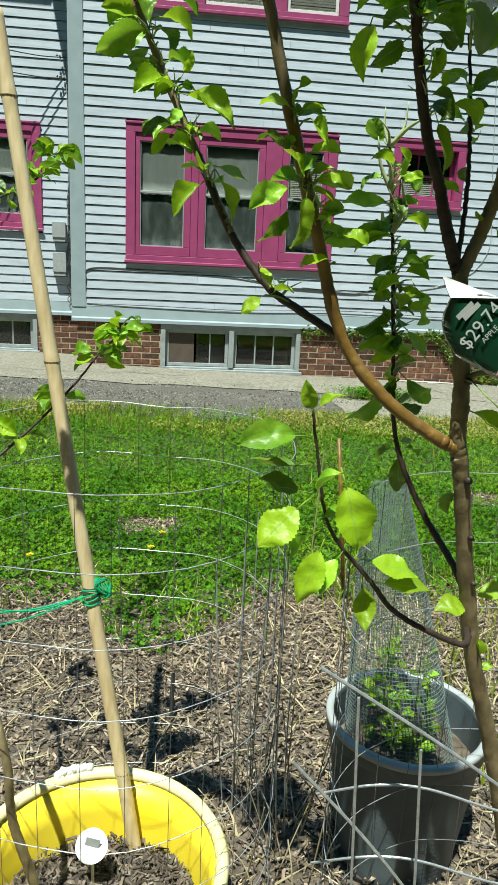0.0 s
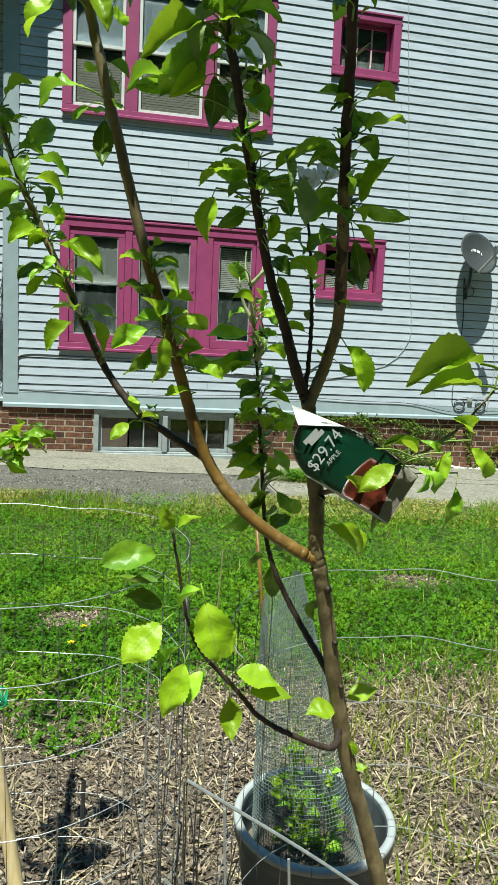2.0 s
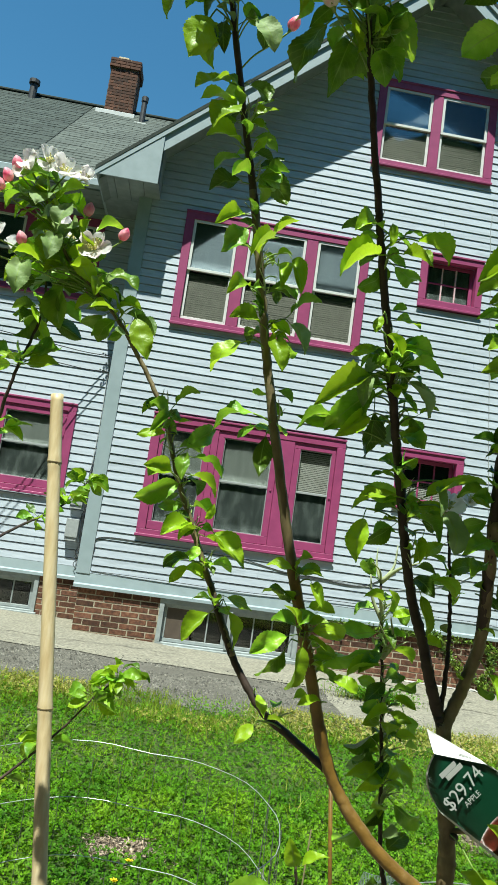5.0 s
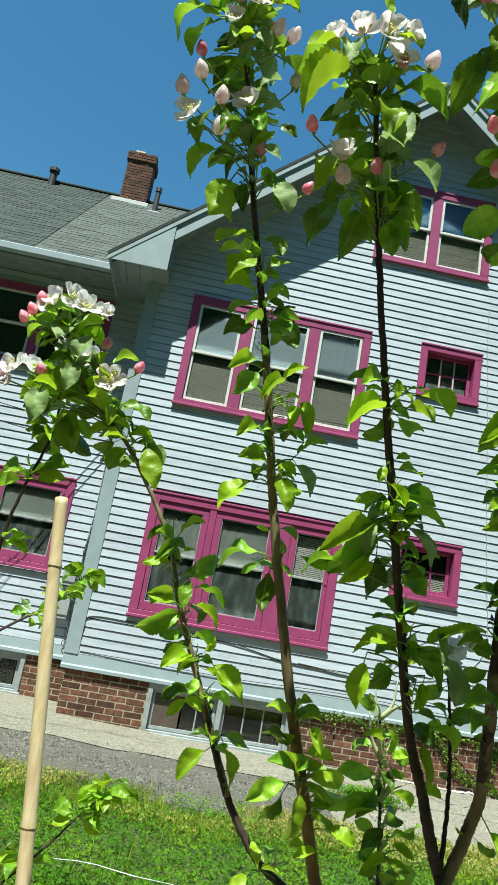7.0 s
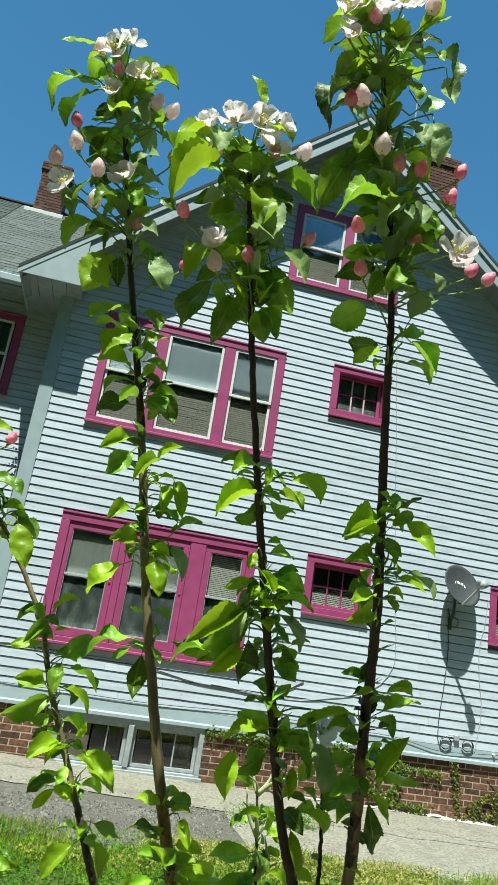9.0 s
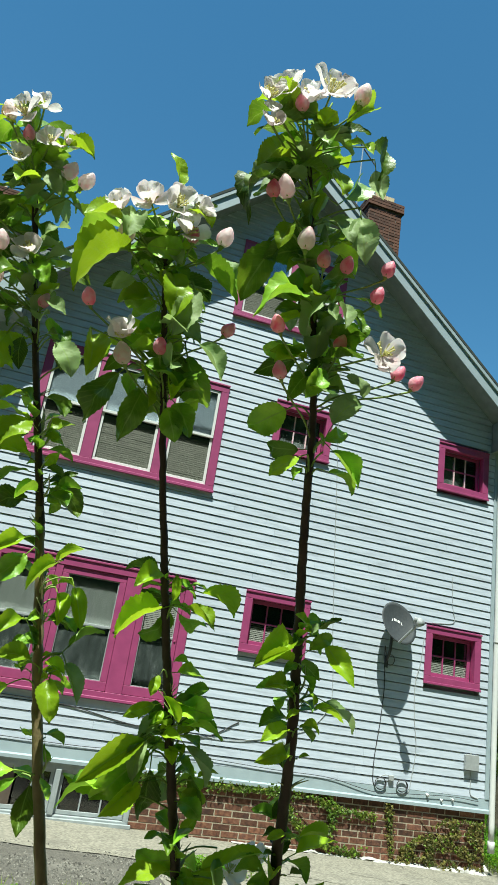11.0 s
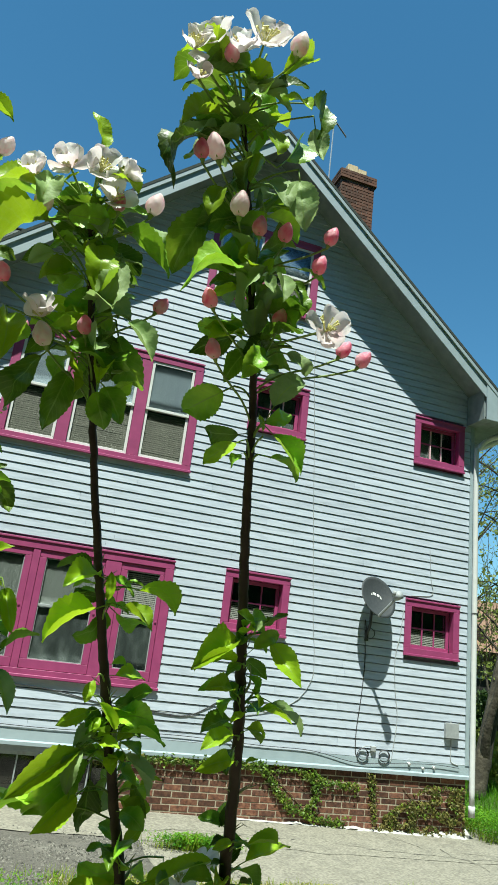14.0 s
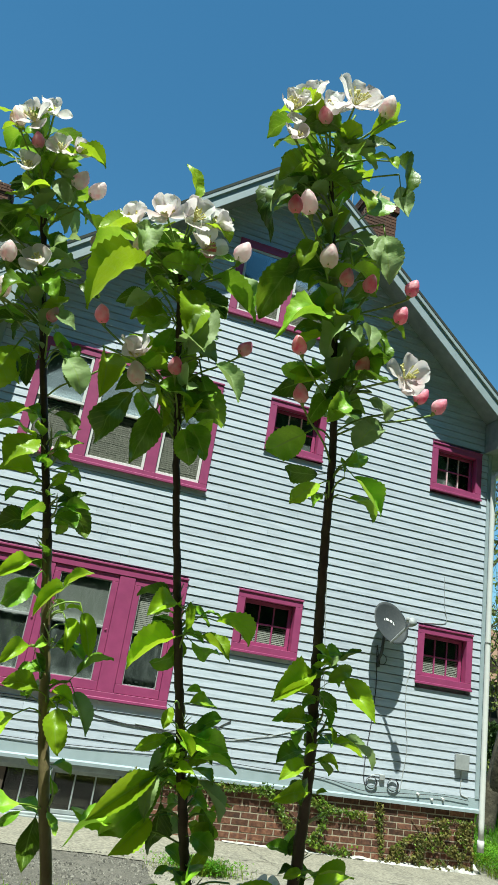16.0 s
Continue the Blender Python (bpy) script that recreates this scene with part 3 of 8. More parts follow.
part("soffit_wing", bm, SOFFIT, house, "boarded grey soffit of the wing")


def bricks_round(bm, x0, x1, y0, y1, z0, z1, rnd, course=0.060, length=0.19):
    n = int(round((z1 - z0) / course))
    for r in range(n):
        za, zb = z0 + r * course + 0.006, z0 + (r + 1) * course - 0.006
        for side in range(4):
            a, b = (x0, x1) if side < 2 else (y0, y1)
            k = max(2, round((b - a) / length))
            cuts = [a] + [a + (b - a) * (i + (0.5 if r % 2 else 0)) / k for i in range(0 if r % 2 else 1, k)] + [b]
            for c, d in zip(cuts, cuts[1:]):
                j = rnd.uniform(0, 0.006)
                if side == 0:
                    box(bm, c + 0.005, d - 0.005, y0 - 0.006 - j, y0 + 0.03, za, zb)
                elif side == 1:
                    box(bm, c + 0.005, d - 0.005, y1 - 0.03, y1 + 0.006 + j, za, zb)
                elif side == 2:
                    box(bm, x0 - 0.006 - j, x0 + 0.03, c + 0.005, d - 0.005, za, zb)
                else:
                    box(bm, x1 - 0.03, x1 + 0.006 + j, c + 0.005, d - 0.005, za, zb)
    return bm


def chimney(cx, cy, w, d, z0, z1, seed, flue):
    ch = part("chimney", boxed(cx - w / 2, cx + w / 2, cy - d / 2, cy + d / 2, z0, z1), MORTAR_OLD, house, "red brick chimney with a corbelled cap")
    rnd = random.Random(seed)
    bm = bricks_round(bmesh.new(), cx - w / 2, cx + w / 2, cy - d / 2, cy + d / 2, z0, z1 - 0.15, rnd)
    part("brickwork", bm, BRICK_FAR, ch, kind="stuff")
    o = 0.03
    bm = bricks_round(bmesh.new(), cx - w / 2 - o, cx + w / 2 + o, cy - d / 2 - o, cy + d / 2 + o, z1 - 0.15, z1, rnd)
    box(bm, cx - w / 2 - o, cx + w / 2 + o, cy - d / 2 - o, cy + d / 2 + o, z1 - 0.14, z1 - 0.006)
    part("cap", bm, BRICK_FAR, ch, kind="stuff")
    part("flue", boxed(cx - 0.17, cx + 0.03, cy - 0.16, cy + 0.12, z1 - 0.02, z1 + flue, 0.012), BAMBOO, ch, "buff clay flue top")
    part("flue", boxed(cx + 0.045, cx + 0.21, cy - 0.14, cy + 0.12, z1 - 0.02, z1 + flue - 0.02, 0.012), BAMBOO, ch, "buff clay flue top")
    return ch


ch1 = chimney(-3.17, 12.0, 0.50, 0.44, 8.75, 9.88, 4, 0.13)
part("flashing", boxed(-3.56, -2.84, 11.66, 11.735, 8.66, 8.80, 0.01), FLASHING, ch1)
ch2 = chimney(3.38, 9.0, 0.62, 0.5, 7.0, 9.93, 7, 0.27)
part("vent_pipe", tube(bmesh.new(), [Vector((-2.68, 11.55, z)) for z in (8.5, 8.8, 9.08)], 0.05, 10), CABLE, house)
part("vent_pipe_cap", tube(bmesh.new(), [Vector((-2.68, 11.55, z)) for z in (9.0, 9.04, 9.09)], 0.062, 10), CABLE, house)
part("roof_flashing", boxed(-2.80, -2.56, 11.42, 11.66, 8.48, 8.52, 0.01), FLASHING, house)
part("vent_pipe", tube(bmesh.new(), [Vector((-4.75, 11.8, z)) for z in (8.7, 8.95, 9.12)], 0.07, 10), CABLE, house)
part("vent_pipe_cap", tube(bmesh.new(), [Vector((-4.75, 11.8, z)) for z in (9.1, 9.14, 9.17)], 0.1, 10), CABLE, house)

# aerial on a mast behind the gable
aerial = part("aerial_mast", tube(bmesh.new(), [Vector((2.93, 9.0, z)) for z in (8.0, 9.5, 11.14)], 0.012, 6), METAL, house, "thin metal aerial mast")
part("aerial_boom", tube(bmesh.new(), [Vector((2.765, 9.0, 11.37)), Vector((2.95, 9.0, 11.14)), Vector((3.185, 9.0, 10.885))], 0.013, 6), DARKWIRE, aerial)
for x, z in ((3.16, 10.91), (3.05, 11.03), (2.80, 11.33)):
    part("aerial_rod", tube(bmesh.new(), [Vector((x - 0.07, 8.9, z - 0.06)), Vector((x + 0.07, 9.1, z + 0.05))], 0.008, 5), DARKWIRE, aerial)


# ---------------------------------------------------------------- windows
def ring(x0, x1, z0, z1, w, y0, y1, bevel=0.003, bottom=None):
    """A frame of four butted pieces."""
    b = bottom or w
    bm = bmesh.new()
    box(bm, x0, x1, y0, y1, z1 - w, z1, bevel)
    box(bm, x0, x1, y0, y1, z0, z0 + b, bevel)
    box(bm, x0, x0 + w, y0, y1, z0 + b + 0.001, z1 - w - 0.001, bevel)
    box(bm, x1 - w, x1, y0, y1, z0 + b + 0.001, z1 - w - 0.001, bevel)
    return bm


def sash_unit(win, x0, x1, z0, z1, y, mat, rail, split, seed, cover, low, under=""):
    """A pair of sashes with panes; cover hangs behind the upper part."""
    rnd = random.Random(seed)
    zm = z0 + (z1 - z0) * split
    for k, (a, b, yy) in enumerate(((zm - rail / 2, z1, y), (z0, zm + rail / 2, y + 0.022))):
        s = part("sash", ring(x0, x1, a, b, rail, yy, yy + 0.02, 0.002), mat, win)
        part("pane", boxed(x0 + rail * 0.8, x1 - rail * 0.8, yy + 0.008, yy + 0.012, a + rail * 0.8, b - rail * 0.8), GLASS, s).visible_shadow = False
    zt = z1 - rail
    if cover == "blind":
        bm = bmesh.new()
        z = zt
        stop = z0 + (z1 - z0) * low
        while z > stop:
            box(bm, x0 + 0.012, x1 - 0.012, y + 0.050, y + 0.058, z - 0.019, z - 0.003)
            z -= 0.022
        part("blind", bm, BLIND, win, "slatted blind behind the glass")
    elif cover == "sky_tint":
        # added sheet behind the upper pane carries the painted sky reflection
        cloth(win, "sky_tint_sheet", x0 + 0.006, x1 - 0.006, zm + rail * 0.55, zt, y + 0.028, 0.0006, SKY_TINT, "pale blue-grey sheet painted as sky reflected in the glass", seed)
    if under == "screen":
        bm = bmesh.new()
        z = z0 + rail * 0.9
        while z < zm - rail * 0.4 - 0.03:
            box(bm, x0 + rail * 0.9, x1 - rail * 0.9, y + 0.046 + rnd.uniform(0, 0.004), y + 0.054, z + 0.0025, z + 0.0255)
            z += 0.0265
        part("blind", bm, SCREEN, win, "grey-brown slatted blind in the lower sash")


def cloth(win, name, x0, x1, z0, z1, y, deep, mat, label, seed):
    """A hanging cloth with upright folds."""
    rnd = random.Random(seed)
    bm = bmesh.new()
    n, m = 30, 5
    ph = [rnd.uniform(0, 6) for _ in range(3)]
    rows = []
    for j in range(m + 1):
        t = j / m
        rows.append([bm.verts.new((x0 + (x1 - x0) * i / n, y + deep * (math.sin(i * 1.1 + ph[0] + 0.8 * t) + 0.6 * math.sin(i * 0.43 + ph[1] + 1.5 * t)), z1 + (z0 - z1) * t)) for i in range(n + 1)])
    for a, b in zip(rows, rows[1:]):
        for i in range(n):
            bm.faces.new((a[i], a[i + 1], b[i + 1], b[i]))
    bmesh.ops.solidify(bm, geom=bm.faces[:], thickness=0.003)
    part(name, bm, mat, win, label, smooth=True)


# near-black box behind the glass, with the room's shade in its colour
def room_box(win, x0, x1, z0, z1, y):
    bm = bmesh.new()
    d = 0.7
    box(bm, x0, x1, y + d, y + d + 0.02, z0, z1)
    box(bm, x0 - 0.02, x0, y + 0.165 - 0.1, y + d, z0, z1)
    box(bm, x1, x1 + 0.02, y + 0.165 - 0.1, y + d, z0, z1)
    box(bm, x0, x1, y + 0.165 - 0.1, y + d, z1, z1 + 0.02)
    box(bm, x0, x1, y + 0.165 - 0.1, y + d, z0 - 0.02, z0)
    part("room_shade_box", bm, ROOM_SHADE, win)


def storm_unit(win, x0, x1, left, right, z0, z1, y, seed, cover, under, split=0.53):
    """A painted storm frame with two panes parted by a thin pale rail, turn buttons and a drape behind."""
    zm = z0 + (z1 - z0) * split
    bm = bmesh.new()
    box(bm, x0, x1, y - 0.012, y + 0.02, z1 - 0.082, z1, 0.003)
    box(bm, x0, x1, y - 0.012, y + 0.02, z0, z0 + 0.10, 0.003)
    box(bm, x0, x0 + left, y - 0.012, y + 0.02, z0 + 0.101, z1 - 0.083, 0.003)
    box(bm, x1 - right, x1, y - 0.012, y + 0.02, z0 + 0.101, z1 - 0.083, 0.003)
    frame_part = part("sash", bm, PINK, win)
    a, b, c, d = x0 + left, x1 - right, z0 + 0.10, z1 - 0.082
    part("meeting_rail", boxed(a + 0.001, b - 0.001, y - 0.006, y + 0.018, zm - 0.014, zm + 0.014, 0.003), GREYPLASTIC, frame_part, "thin pale rail between the panes")
    part("glazing_bead", ring(a + 0.001, b - 0.001, c + 0.001, d - 0.001, 0.010, y + 0.001, y + 0.016, 0.001), GREYPLASTIC, frame_part)
    for lo, hi in ((c + 0.011, zm - 0.0145), (zm + 0.0145, d - 0.011)):
        part("pane", boxed(a + 0.011, b - 0.011, y + 0.006, y + 0.010, lo, hi), GLASS, frame_part).visible_shadow = False
    part("turn_button", boxed(x1 - right * 0.5 - 0.012, x1 - right * 0.5 + 0.012, y - 0.022, y - 0.0125, zm - 0.035, zm - 0.012, 0.003), PINK, frame_part)
    if cover == "blind":
        bm = bmesh.new()
        z = d - 0.02
        while z > zm:
            box(bm, a + 0.004, b - 0.004, y + 0.050, y + 0.058, z - 0.019, z - 0.003)
            z -= 0.022
        part("blind", bm, BLIND, win, "slatted blind behind the glass")
    else:
        cloth(win, "curtain", a - 0.01, b + 0.01, zm, d + 0.02, y + 0.036, 0.0018, CURTAIN, "pale curtain behind the glass", seed)
    if under:
        cloth(win, "drape", a - 0.01, b + 0.01, c - 0.01, zm - 0.003, y + 0.030, 0.0022, DRAPE, "grey gathered drape behind the lower glass", seed + 5)


def triple(name, op, fractions, mat, label, sash_mat, rail, y, covers, split=0.5):
    x0, x1, z0, z1 = op
    win = thing(name, label, "window", kind="structure")
    w = 0.105
    part("window_frame", ring(x0, x1, z0, z1, w, y - 0.042, y + 0.05, 0.003, 0.085), mat, win)
    part("window_sill", boxed(x0 - 0.012, x1 + 0.012, y - 0.062, y - 0.043, z0 - 0.005, z0 + 0.028, 0.005), mat, win)
    part("drip_cap", boxed(x0 - 0.006, x1 + 0.006, y - 0.054, y - 0.043, z1 - 0.020, z1 + 0.004, 0.004), mat, win)
    L = x1 - x0
    edges = [(x0 + L * a, x0 + L * b) for a, b in fractions]
    for (a, b), (c, d) in zip(edges, edges[1:]):
        part("mullion", boxed(b, c, y - 0.036, y + 0.05, z0 + 0.086, z1 - w - 0.001, 0.003), mat, win)
    for i, (a, b) in enumerate(edges):
        if sash_mat is PINK:
            storm_unit(win, a + 0.003, b - 0.003, 0.05 if i == 0 else 0.078, 0.075 if i < len(edges) - 1 else 0.05, z0 + 0.089, z1 - w - 0.003, y - 0.012, i, covers[i][0], True)
            continue
        sash_unit(win, a + 0.004, b - 0.004, z0 + 0.09, z1 - w - 0.004, y - (0.030 if sash_mat is WHITE else 0.016), sash_mat, rail, split, i, *covers[i])
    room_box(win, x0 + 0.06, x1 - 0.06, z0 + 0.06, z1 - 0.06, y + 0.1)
    return win


triple("window_1", OPENINGS["w1"], ((0.044, 0.306), (0.340, 0.656), (0.735, 0.956)), PINK, "triple sash window with magenta frames and pale curtains", PINK, 0.048, WY,
       (("curtain", 0.49, "drape"), ("curtain", 0.49, "drape"), ("blind", 0.52, "drape")))
triple("window_2", OPENINGS["w2"], ((0.044, 0.285), (0.345, 0.655), (0.715, 0.956)), PINK, "triple window with white storm sashes in magenta trim", WHITE, 0.034, WY,
       (("sky_tint", 0.5, "screen"), ("sky_tint", 0.5, "screen"), ("sky_tint", 0.52, "screen")))
triple("window_3", OPENINGS["w3"], ((0.064, 0.46), (0.54, 0.936)), PINK, "twin attic window with white storm sashes in magenta trim", WHITE, 0.034, WY,
       (("sky_tint", 0, "screen"), ("sky_tint", 0.5, "screen")))
triple("window_4", (-3.5, -2.45, 1.61, 2.845), ((0.10, 0.90),), PINK, "sash window with magenta trim on the wing", PINK, 0.045, WING_Y, (("curtain", 0.5, "drape"),))
triple("window_5", (-4.45, -2.5, 4.25, 5.40), ((0.06, 0.47), (0.53, 0.94)), PINK, "shaded twin sash window with magenta trim under the wing eave", WHITE, 0.034, WING_Y, (("sky_tint", 0.5, "screen"), ("sky_tint", 0.5, "screen")))


def small_window(name, op, blind, y=WY):
    x0, x1, z0, z1 = op
    win = thing(name, "small magenta window with six panes" + (" and a lowered blind" if blind else ""), "window", group="small windows", kind="structure")
    w = 0.095
    part("window_frame", ring(x0, x1, z0, z1, w, y - 0.042, y + 0.06, 0.003, 0.1), PINK, win)
    part("window_sill", boxed(x0 - 0.010, x1 + 0.010, y - 0.058, y - 0.043, z0 - 0.004, z0 + 0.026, 0.004), PINK, win)
    part("drip_cap", boxed(x0 - 0.006, x1 + 0.006, y - 0.054, y - 0.043, z1 - 0.02, z1 + 0.004, 0.004), PINK, win)
    a, b, c, d = x0 + w + 0.003, x1 - w - 0.003, z0 + 0.103, z1 - w - 0.003
    s = part("sash", ring(a, b, c, d, 0.045, y + 0.062, y + 0.09, 0.003), PINK, win)
    a, b, c, d = a + 0.045, b - 0.045, c + 0.045, d - 0.045
    for i in (1, 2):
        x = a + (b - a) * i / 3
        part("muntin", boxed(x - 0.009, x + 0.009, y + 0.066, y + 0.082, c, d, 0.002), BUD if not blind else PINK, s)
    part("muntin", boxed(a, b, y + 0.0655, y + 0.0655 + 0.016, (c + d) / 2 - 0.009, (c + d) / 2 + 0.009, 0.002), PINK, s)
    for i in range(3):
        for j in range(2):
            part("pane", boxed(a + (b - a) * i / 3 + 0.01, a + (b - a) * (i + 1) / 3 - 0.01, y + 0.084, y + 0.088, c + (d - c) * j / 2 + 0.01, c + (d - c) * (j + 1) / 2 - 0.01), GLASS, s).visible_shadow = False
    if blind:
        bm = bmesh.new()
        z = c + (d - c) * 0.5
        while z > c:
            box(bm, a, b, y + 0.094, y + 0.100, z - 0.018, z - 0.003)
            z -= 0.022
        part("blind", bm, BLIND, win, "pale slatted blind behind the glass")
    else:
        # added sheet greys the black panes; no curtain is known here
        part("curtain", boxed(a, b, y + 0.112, y + 0.116, c, d), DRAPE, win, "dim grey sheet added behind the glass to grey the panes")
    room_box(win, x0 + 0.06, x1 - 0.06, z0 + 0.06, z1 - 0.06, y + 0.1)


small_window("window_6", OPENINGS["s1"], True)
small_window("window_7", OPENINGS["s2"], False)
small_window("window_8", OPENINGS["r1"], True)
small_window("window_9", OPENINGS["r2"], False)


# ---------------------------------------------------------------- brick base and basement windows
BX0, BX1 = -0.985, 0.70
part("foundation", backing(X0 + 0.03, X1 - 0.03, -0.3, SILL, [(BX0, BX1, 0.035, SILL - 0.02)], WY - 0.008, WY + 0.25), MORTAR, house)
part("foundation", boxed(X1 - 0.25, X1 - 0.03, WY + 0.25, 15, -0.4, SILL), MORTAR, house)
wing_base = part("foundation", backing(-8.5, X0 + 0.03, -0.3, SILL, [(-4.2, -2.55, 0.10, SILL - 0.02)], WING_Y - 0.008, WING_Y + 0.25), MORTAR, house)


PARGE = material("old_cement", [(0.36, 0.35, 0.32), (0.52, 0.51, 0.48), (0.66, 0.65, 0.62)], 0.9, 14, bump=0.6)


def parging():
    """The crumbling white cement along the foot of the bricks."""
    rnd = random.Random(5)
    bm = bmesh.new()
    xs = [1.9 + 0.06 * i for i in range(57)]
    top, bot = [], []
    for x in xs:
        h = max(0.004, 0.022 * (x - 1.9) / 3.3 + 0.03 * noise.noise((x * 4, 0, 0)) + 0.05 * max(0, x - 4.5))
        top.append((bm.verts.new((x, WY + 0.01, ground_z(x, 8) + 0.02 + h * 1.5)), bm.verts.new((x, WY - 0.03 - 0.05 * rnd.random(), ground_z(x, 8) + 0.016 + h * 0.7))))
        bot.append(bm.verts.new((x, WY - 0.05 - 0.06 * rnd.random() * (x > 3.5), ground_z(x, 8) + 0.013)))
    for i in range(len(xs) - 1):
        bm.faces.new((top[i][0], top[i + 1][0], top[i + 1][1], top[i][1]))
        bm.faces.new((top[i][1], top[i + 1][1], bot[i + 1], bot[i]))
    return bm


part("parging", parging(), PARGE, house, "crumbling white cement along the foot of the brick base")


def basement(name, x0, x1, z0, z1, y, halves):
    win = thing(name, "blue-grey basement window with dark divided panes", "window", kind="structure")
    part("window_frame", ring(x0, x1, z0, z1, 0.055, y - 0.03, y + 0.1, 0.003, 0.05), TRIM_GREY, win)
    part("window_sill", boxed(x0 - 0.03, x1 + 0.03, y - 0.07, y - 0.031, z0 - 0.012, z0 + 0.03, 0.005), TRIM_GREY, win)
    L = (x1 - x0) / halves
    for h in range(halves):
        a, b = x0 + L * h + (0.057 if h == 0 else 0.032), x0 + L * (h + 1) - (0.057 if h == halves - 1 else 0.032)
        if h:
            part("mullion", boxed(x0 + L * h - 0.03, x0 + L * h + 0.03, y - 0.04, y + 0.09, z0 + 0.052, z1 - 0.057, 0.003), TRIM_GREY, win)
        s = part("sash", ring(a, b, z0 + 0.055, z1 - 0.06, 0.04, y + 0.03, y + 0.055, 0.003), TRIM_GREY, win)
        m0, m1 = a + 0.04, b - 0.04
        if h == 0 and halves == 2:
            part("board", boxed(m0 + 0.002, m0 + 0.30, y + 0.034, y + 0.05, z0 + 0.097, z1 - 0.102), BOARD, s, "brown board in place of a pane")
            m0 += 0.31
        k = 2 if h == 0 else 3
        for i in range(1, k):
            x = m0 + (m1 - m0) * i / k
            part("muntin", boxed(x - 0.008, x + 0.008, y + 0.032, y + 0.052, z0 + 0.096, z1 - 0.101, 0.002), TRIM_GREY, s)
        for i in range(k):
            part("pane", boxed(m0 + (m1 - m0) * i / k + 0.012, m0 + (m1 - m0) * (i + 1) / k - 0.012, y + 0.038, y + 0.042, z0 + 0.096, z1 - 0.101), GLASS, s).visible_shadow = False
    room_box(win, x0 + 0.01, x1 - 0.01, z0 + 0.01, z1 - 0.01, y + 0.1)


basement("window_10", BX0, BX1, 0.045, SILL - 0.005, WY, 2)
basement("window_11", -4.2, -2.55, 0.11, SILL - 0.005, WING_Y, 2)

# ---------------------------------------------------------------- apple tree: leaf, blossom and bud shapes
def leaf_mesh(name, mat, fold, curl, twist, wave, wide, seed):
    """A leaf one unit long along +y with a stalk: folded at the midrib, drooping, with an undulating toothed edge."""
    bm = bmesh.new()
    rows, stalk = 26, 0.24
    blade = bm.verts.layers.float_vector.new("blade")
    grid = []
    for i in range(rows + 1):
        u = i / rows
        w = wide * 0.5 * math.sin(math.pi * u ** 0.93) ** 0.86 * (1 - 0.22 * u ** 6) if 0 < i < rows else 0.004
        w *= 1.0 + (0.052 if i % 2 else -0.034) * (0 < i < rows)
        a = twist * u
        yy = stalk + (math.sin(curl * u) / curl) * (1 - stalk)
        zz = -(1 - math.cos(curl * u)) / curl * (1 - stalk)
        ny, nz = math.sin(curl * u), math.cos(curl * u)
        line = []
        for k in range(7):
            v = (k - 3) / 3
            x = v * w * (1 - 0.12 * fold * abs(v))
            z = abs(v) ** 1.35 * w * fold + wave * w * math.sin(u * 8.0 + seed * 1.7 + (1.9 if v > 0 else 0.0)) * v * v + 0.055 * noise.noise((v * 1.6 + seed, u * 5.0, seed * 3.1)) * min(1, 3 * u)
            x2, z2 = x * math.cos(a) - z * math.sin(a), x * math.sin(a) + z * math.cos(a)
            vert = bm.verts.new((x2, yy + z2 * ny, zz + z2 * nz))
            vert[blade] = (v, u, 0)
            line.append(vert)
        grid.append(line)
    for a, b in zip(grid, grid[1:]):
        for k in range(6):
            bm.faces.new((a[k], a[k + 1], b[k + 1], b[k]))
    tube(bm, [Vector((0, 0, 0)), Vector((0, stalk * 0.5, 0.01)), Vector((0, stalk * 1.1, 0))], 0.013, 4)
    return mesh_of(bm, name, mat, True)


def petal_mesh(seed):
    """A broad cupped petal with a narrow claw and a notched, wavy end."""
    rnd = random.Random(seed)
    bm = bmesh.new()
    grid = []
    ph = rnd.uniform(0, 6)
    for i in range(10):
        u = i / 9
        w = 0.33 * (math.sqrt(max(0.02, 1 - ((u - 0.62) / 0.385) ** 2)) if u > 0.62 else 0.16 + 0.84 * math.sin(math.pi / 2 * u / 0.62) ** 1.2)
        line = []
        for k in range(7):
            v = (k - 3) / 3
            notch = 0.06 * max(0.0, u - 0.8) * 5 * (1 - abs(v)) * (seed % 2)
            line.append(bm.verts.new((v * w, u - notch, 0.50 * u * u + 0.55 * w * v * v - 0.55 * max(0, u - 0.72) + 0.05 * u * math.sin(4.2 * v + ph + 2 * u))))
        grid.append(line)
    for a, b in zip(grid, grid[1:]):
        for k in range(6):
            bm.faces.new((a[k], a[k + 1], b[k + 1], b[k]))
    return mesh_of(bm, "petal", PETAL, True)


def bud_mesh(mat):
    bm = bmesh.new()
    prof = [(0.02, 0.0), (0.24, 0.06), (0.42, 0.24), (0.47, 0.44), (0.42, 0.66), (0.28, 0.86), (0.12, 1.0), (0.03, 1.04)]
    rings = []
    for j, (r, z) in enumerate(prof):
        rings.append([bm.verts.new((r * math.cos(a) * (1 + 0.13 * math.cos(3 * a + 3.5 * z)), r * math.sin(a) * (1 + 0.13 * math.cos(3 * a + 3.5 * z)), z))
                      for a in (2 * math.pi * k / 12 for k in range(12))])
    for a, b in zip(rings, rings[1:]):
        for k in range(12):
            bm.faces.new((a[k - 1], a[k], b[k], b[k - 1]))
    bm.faces.new(rings[0][::-1])
    bm.faces.new(rings[-1])
    return mesh_of(bm, "bud", mat, True)


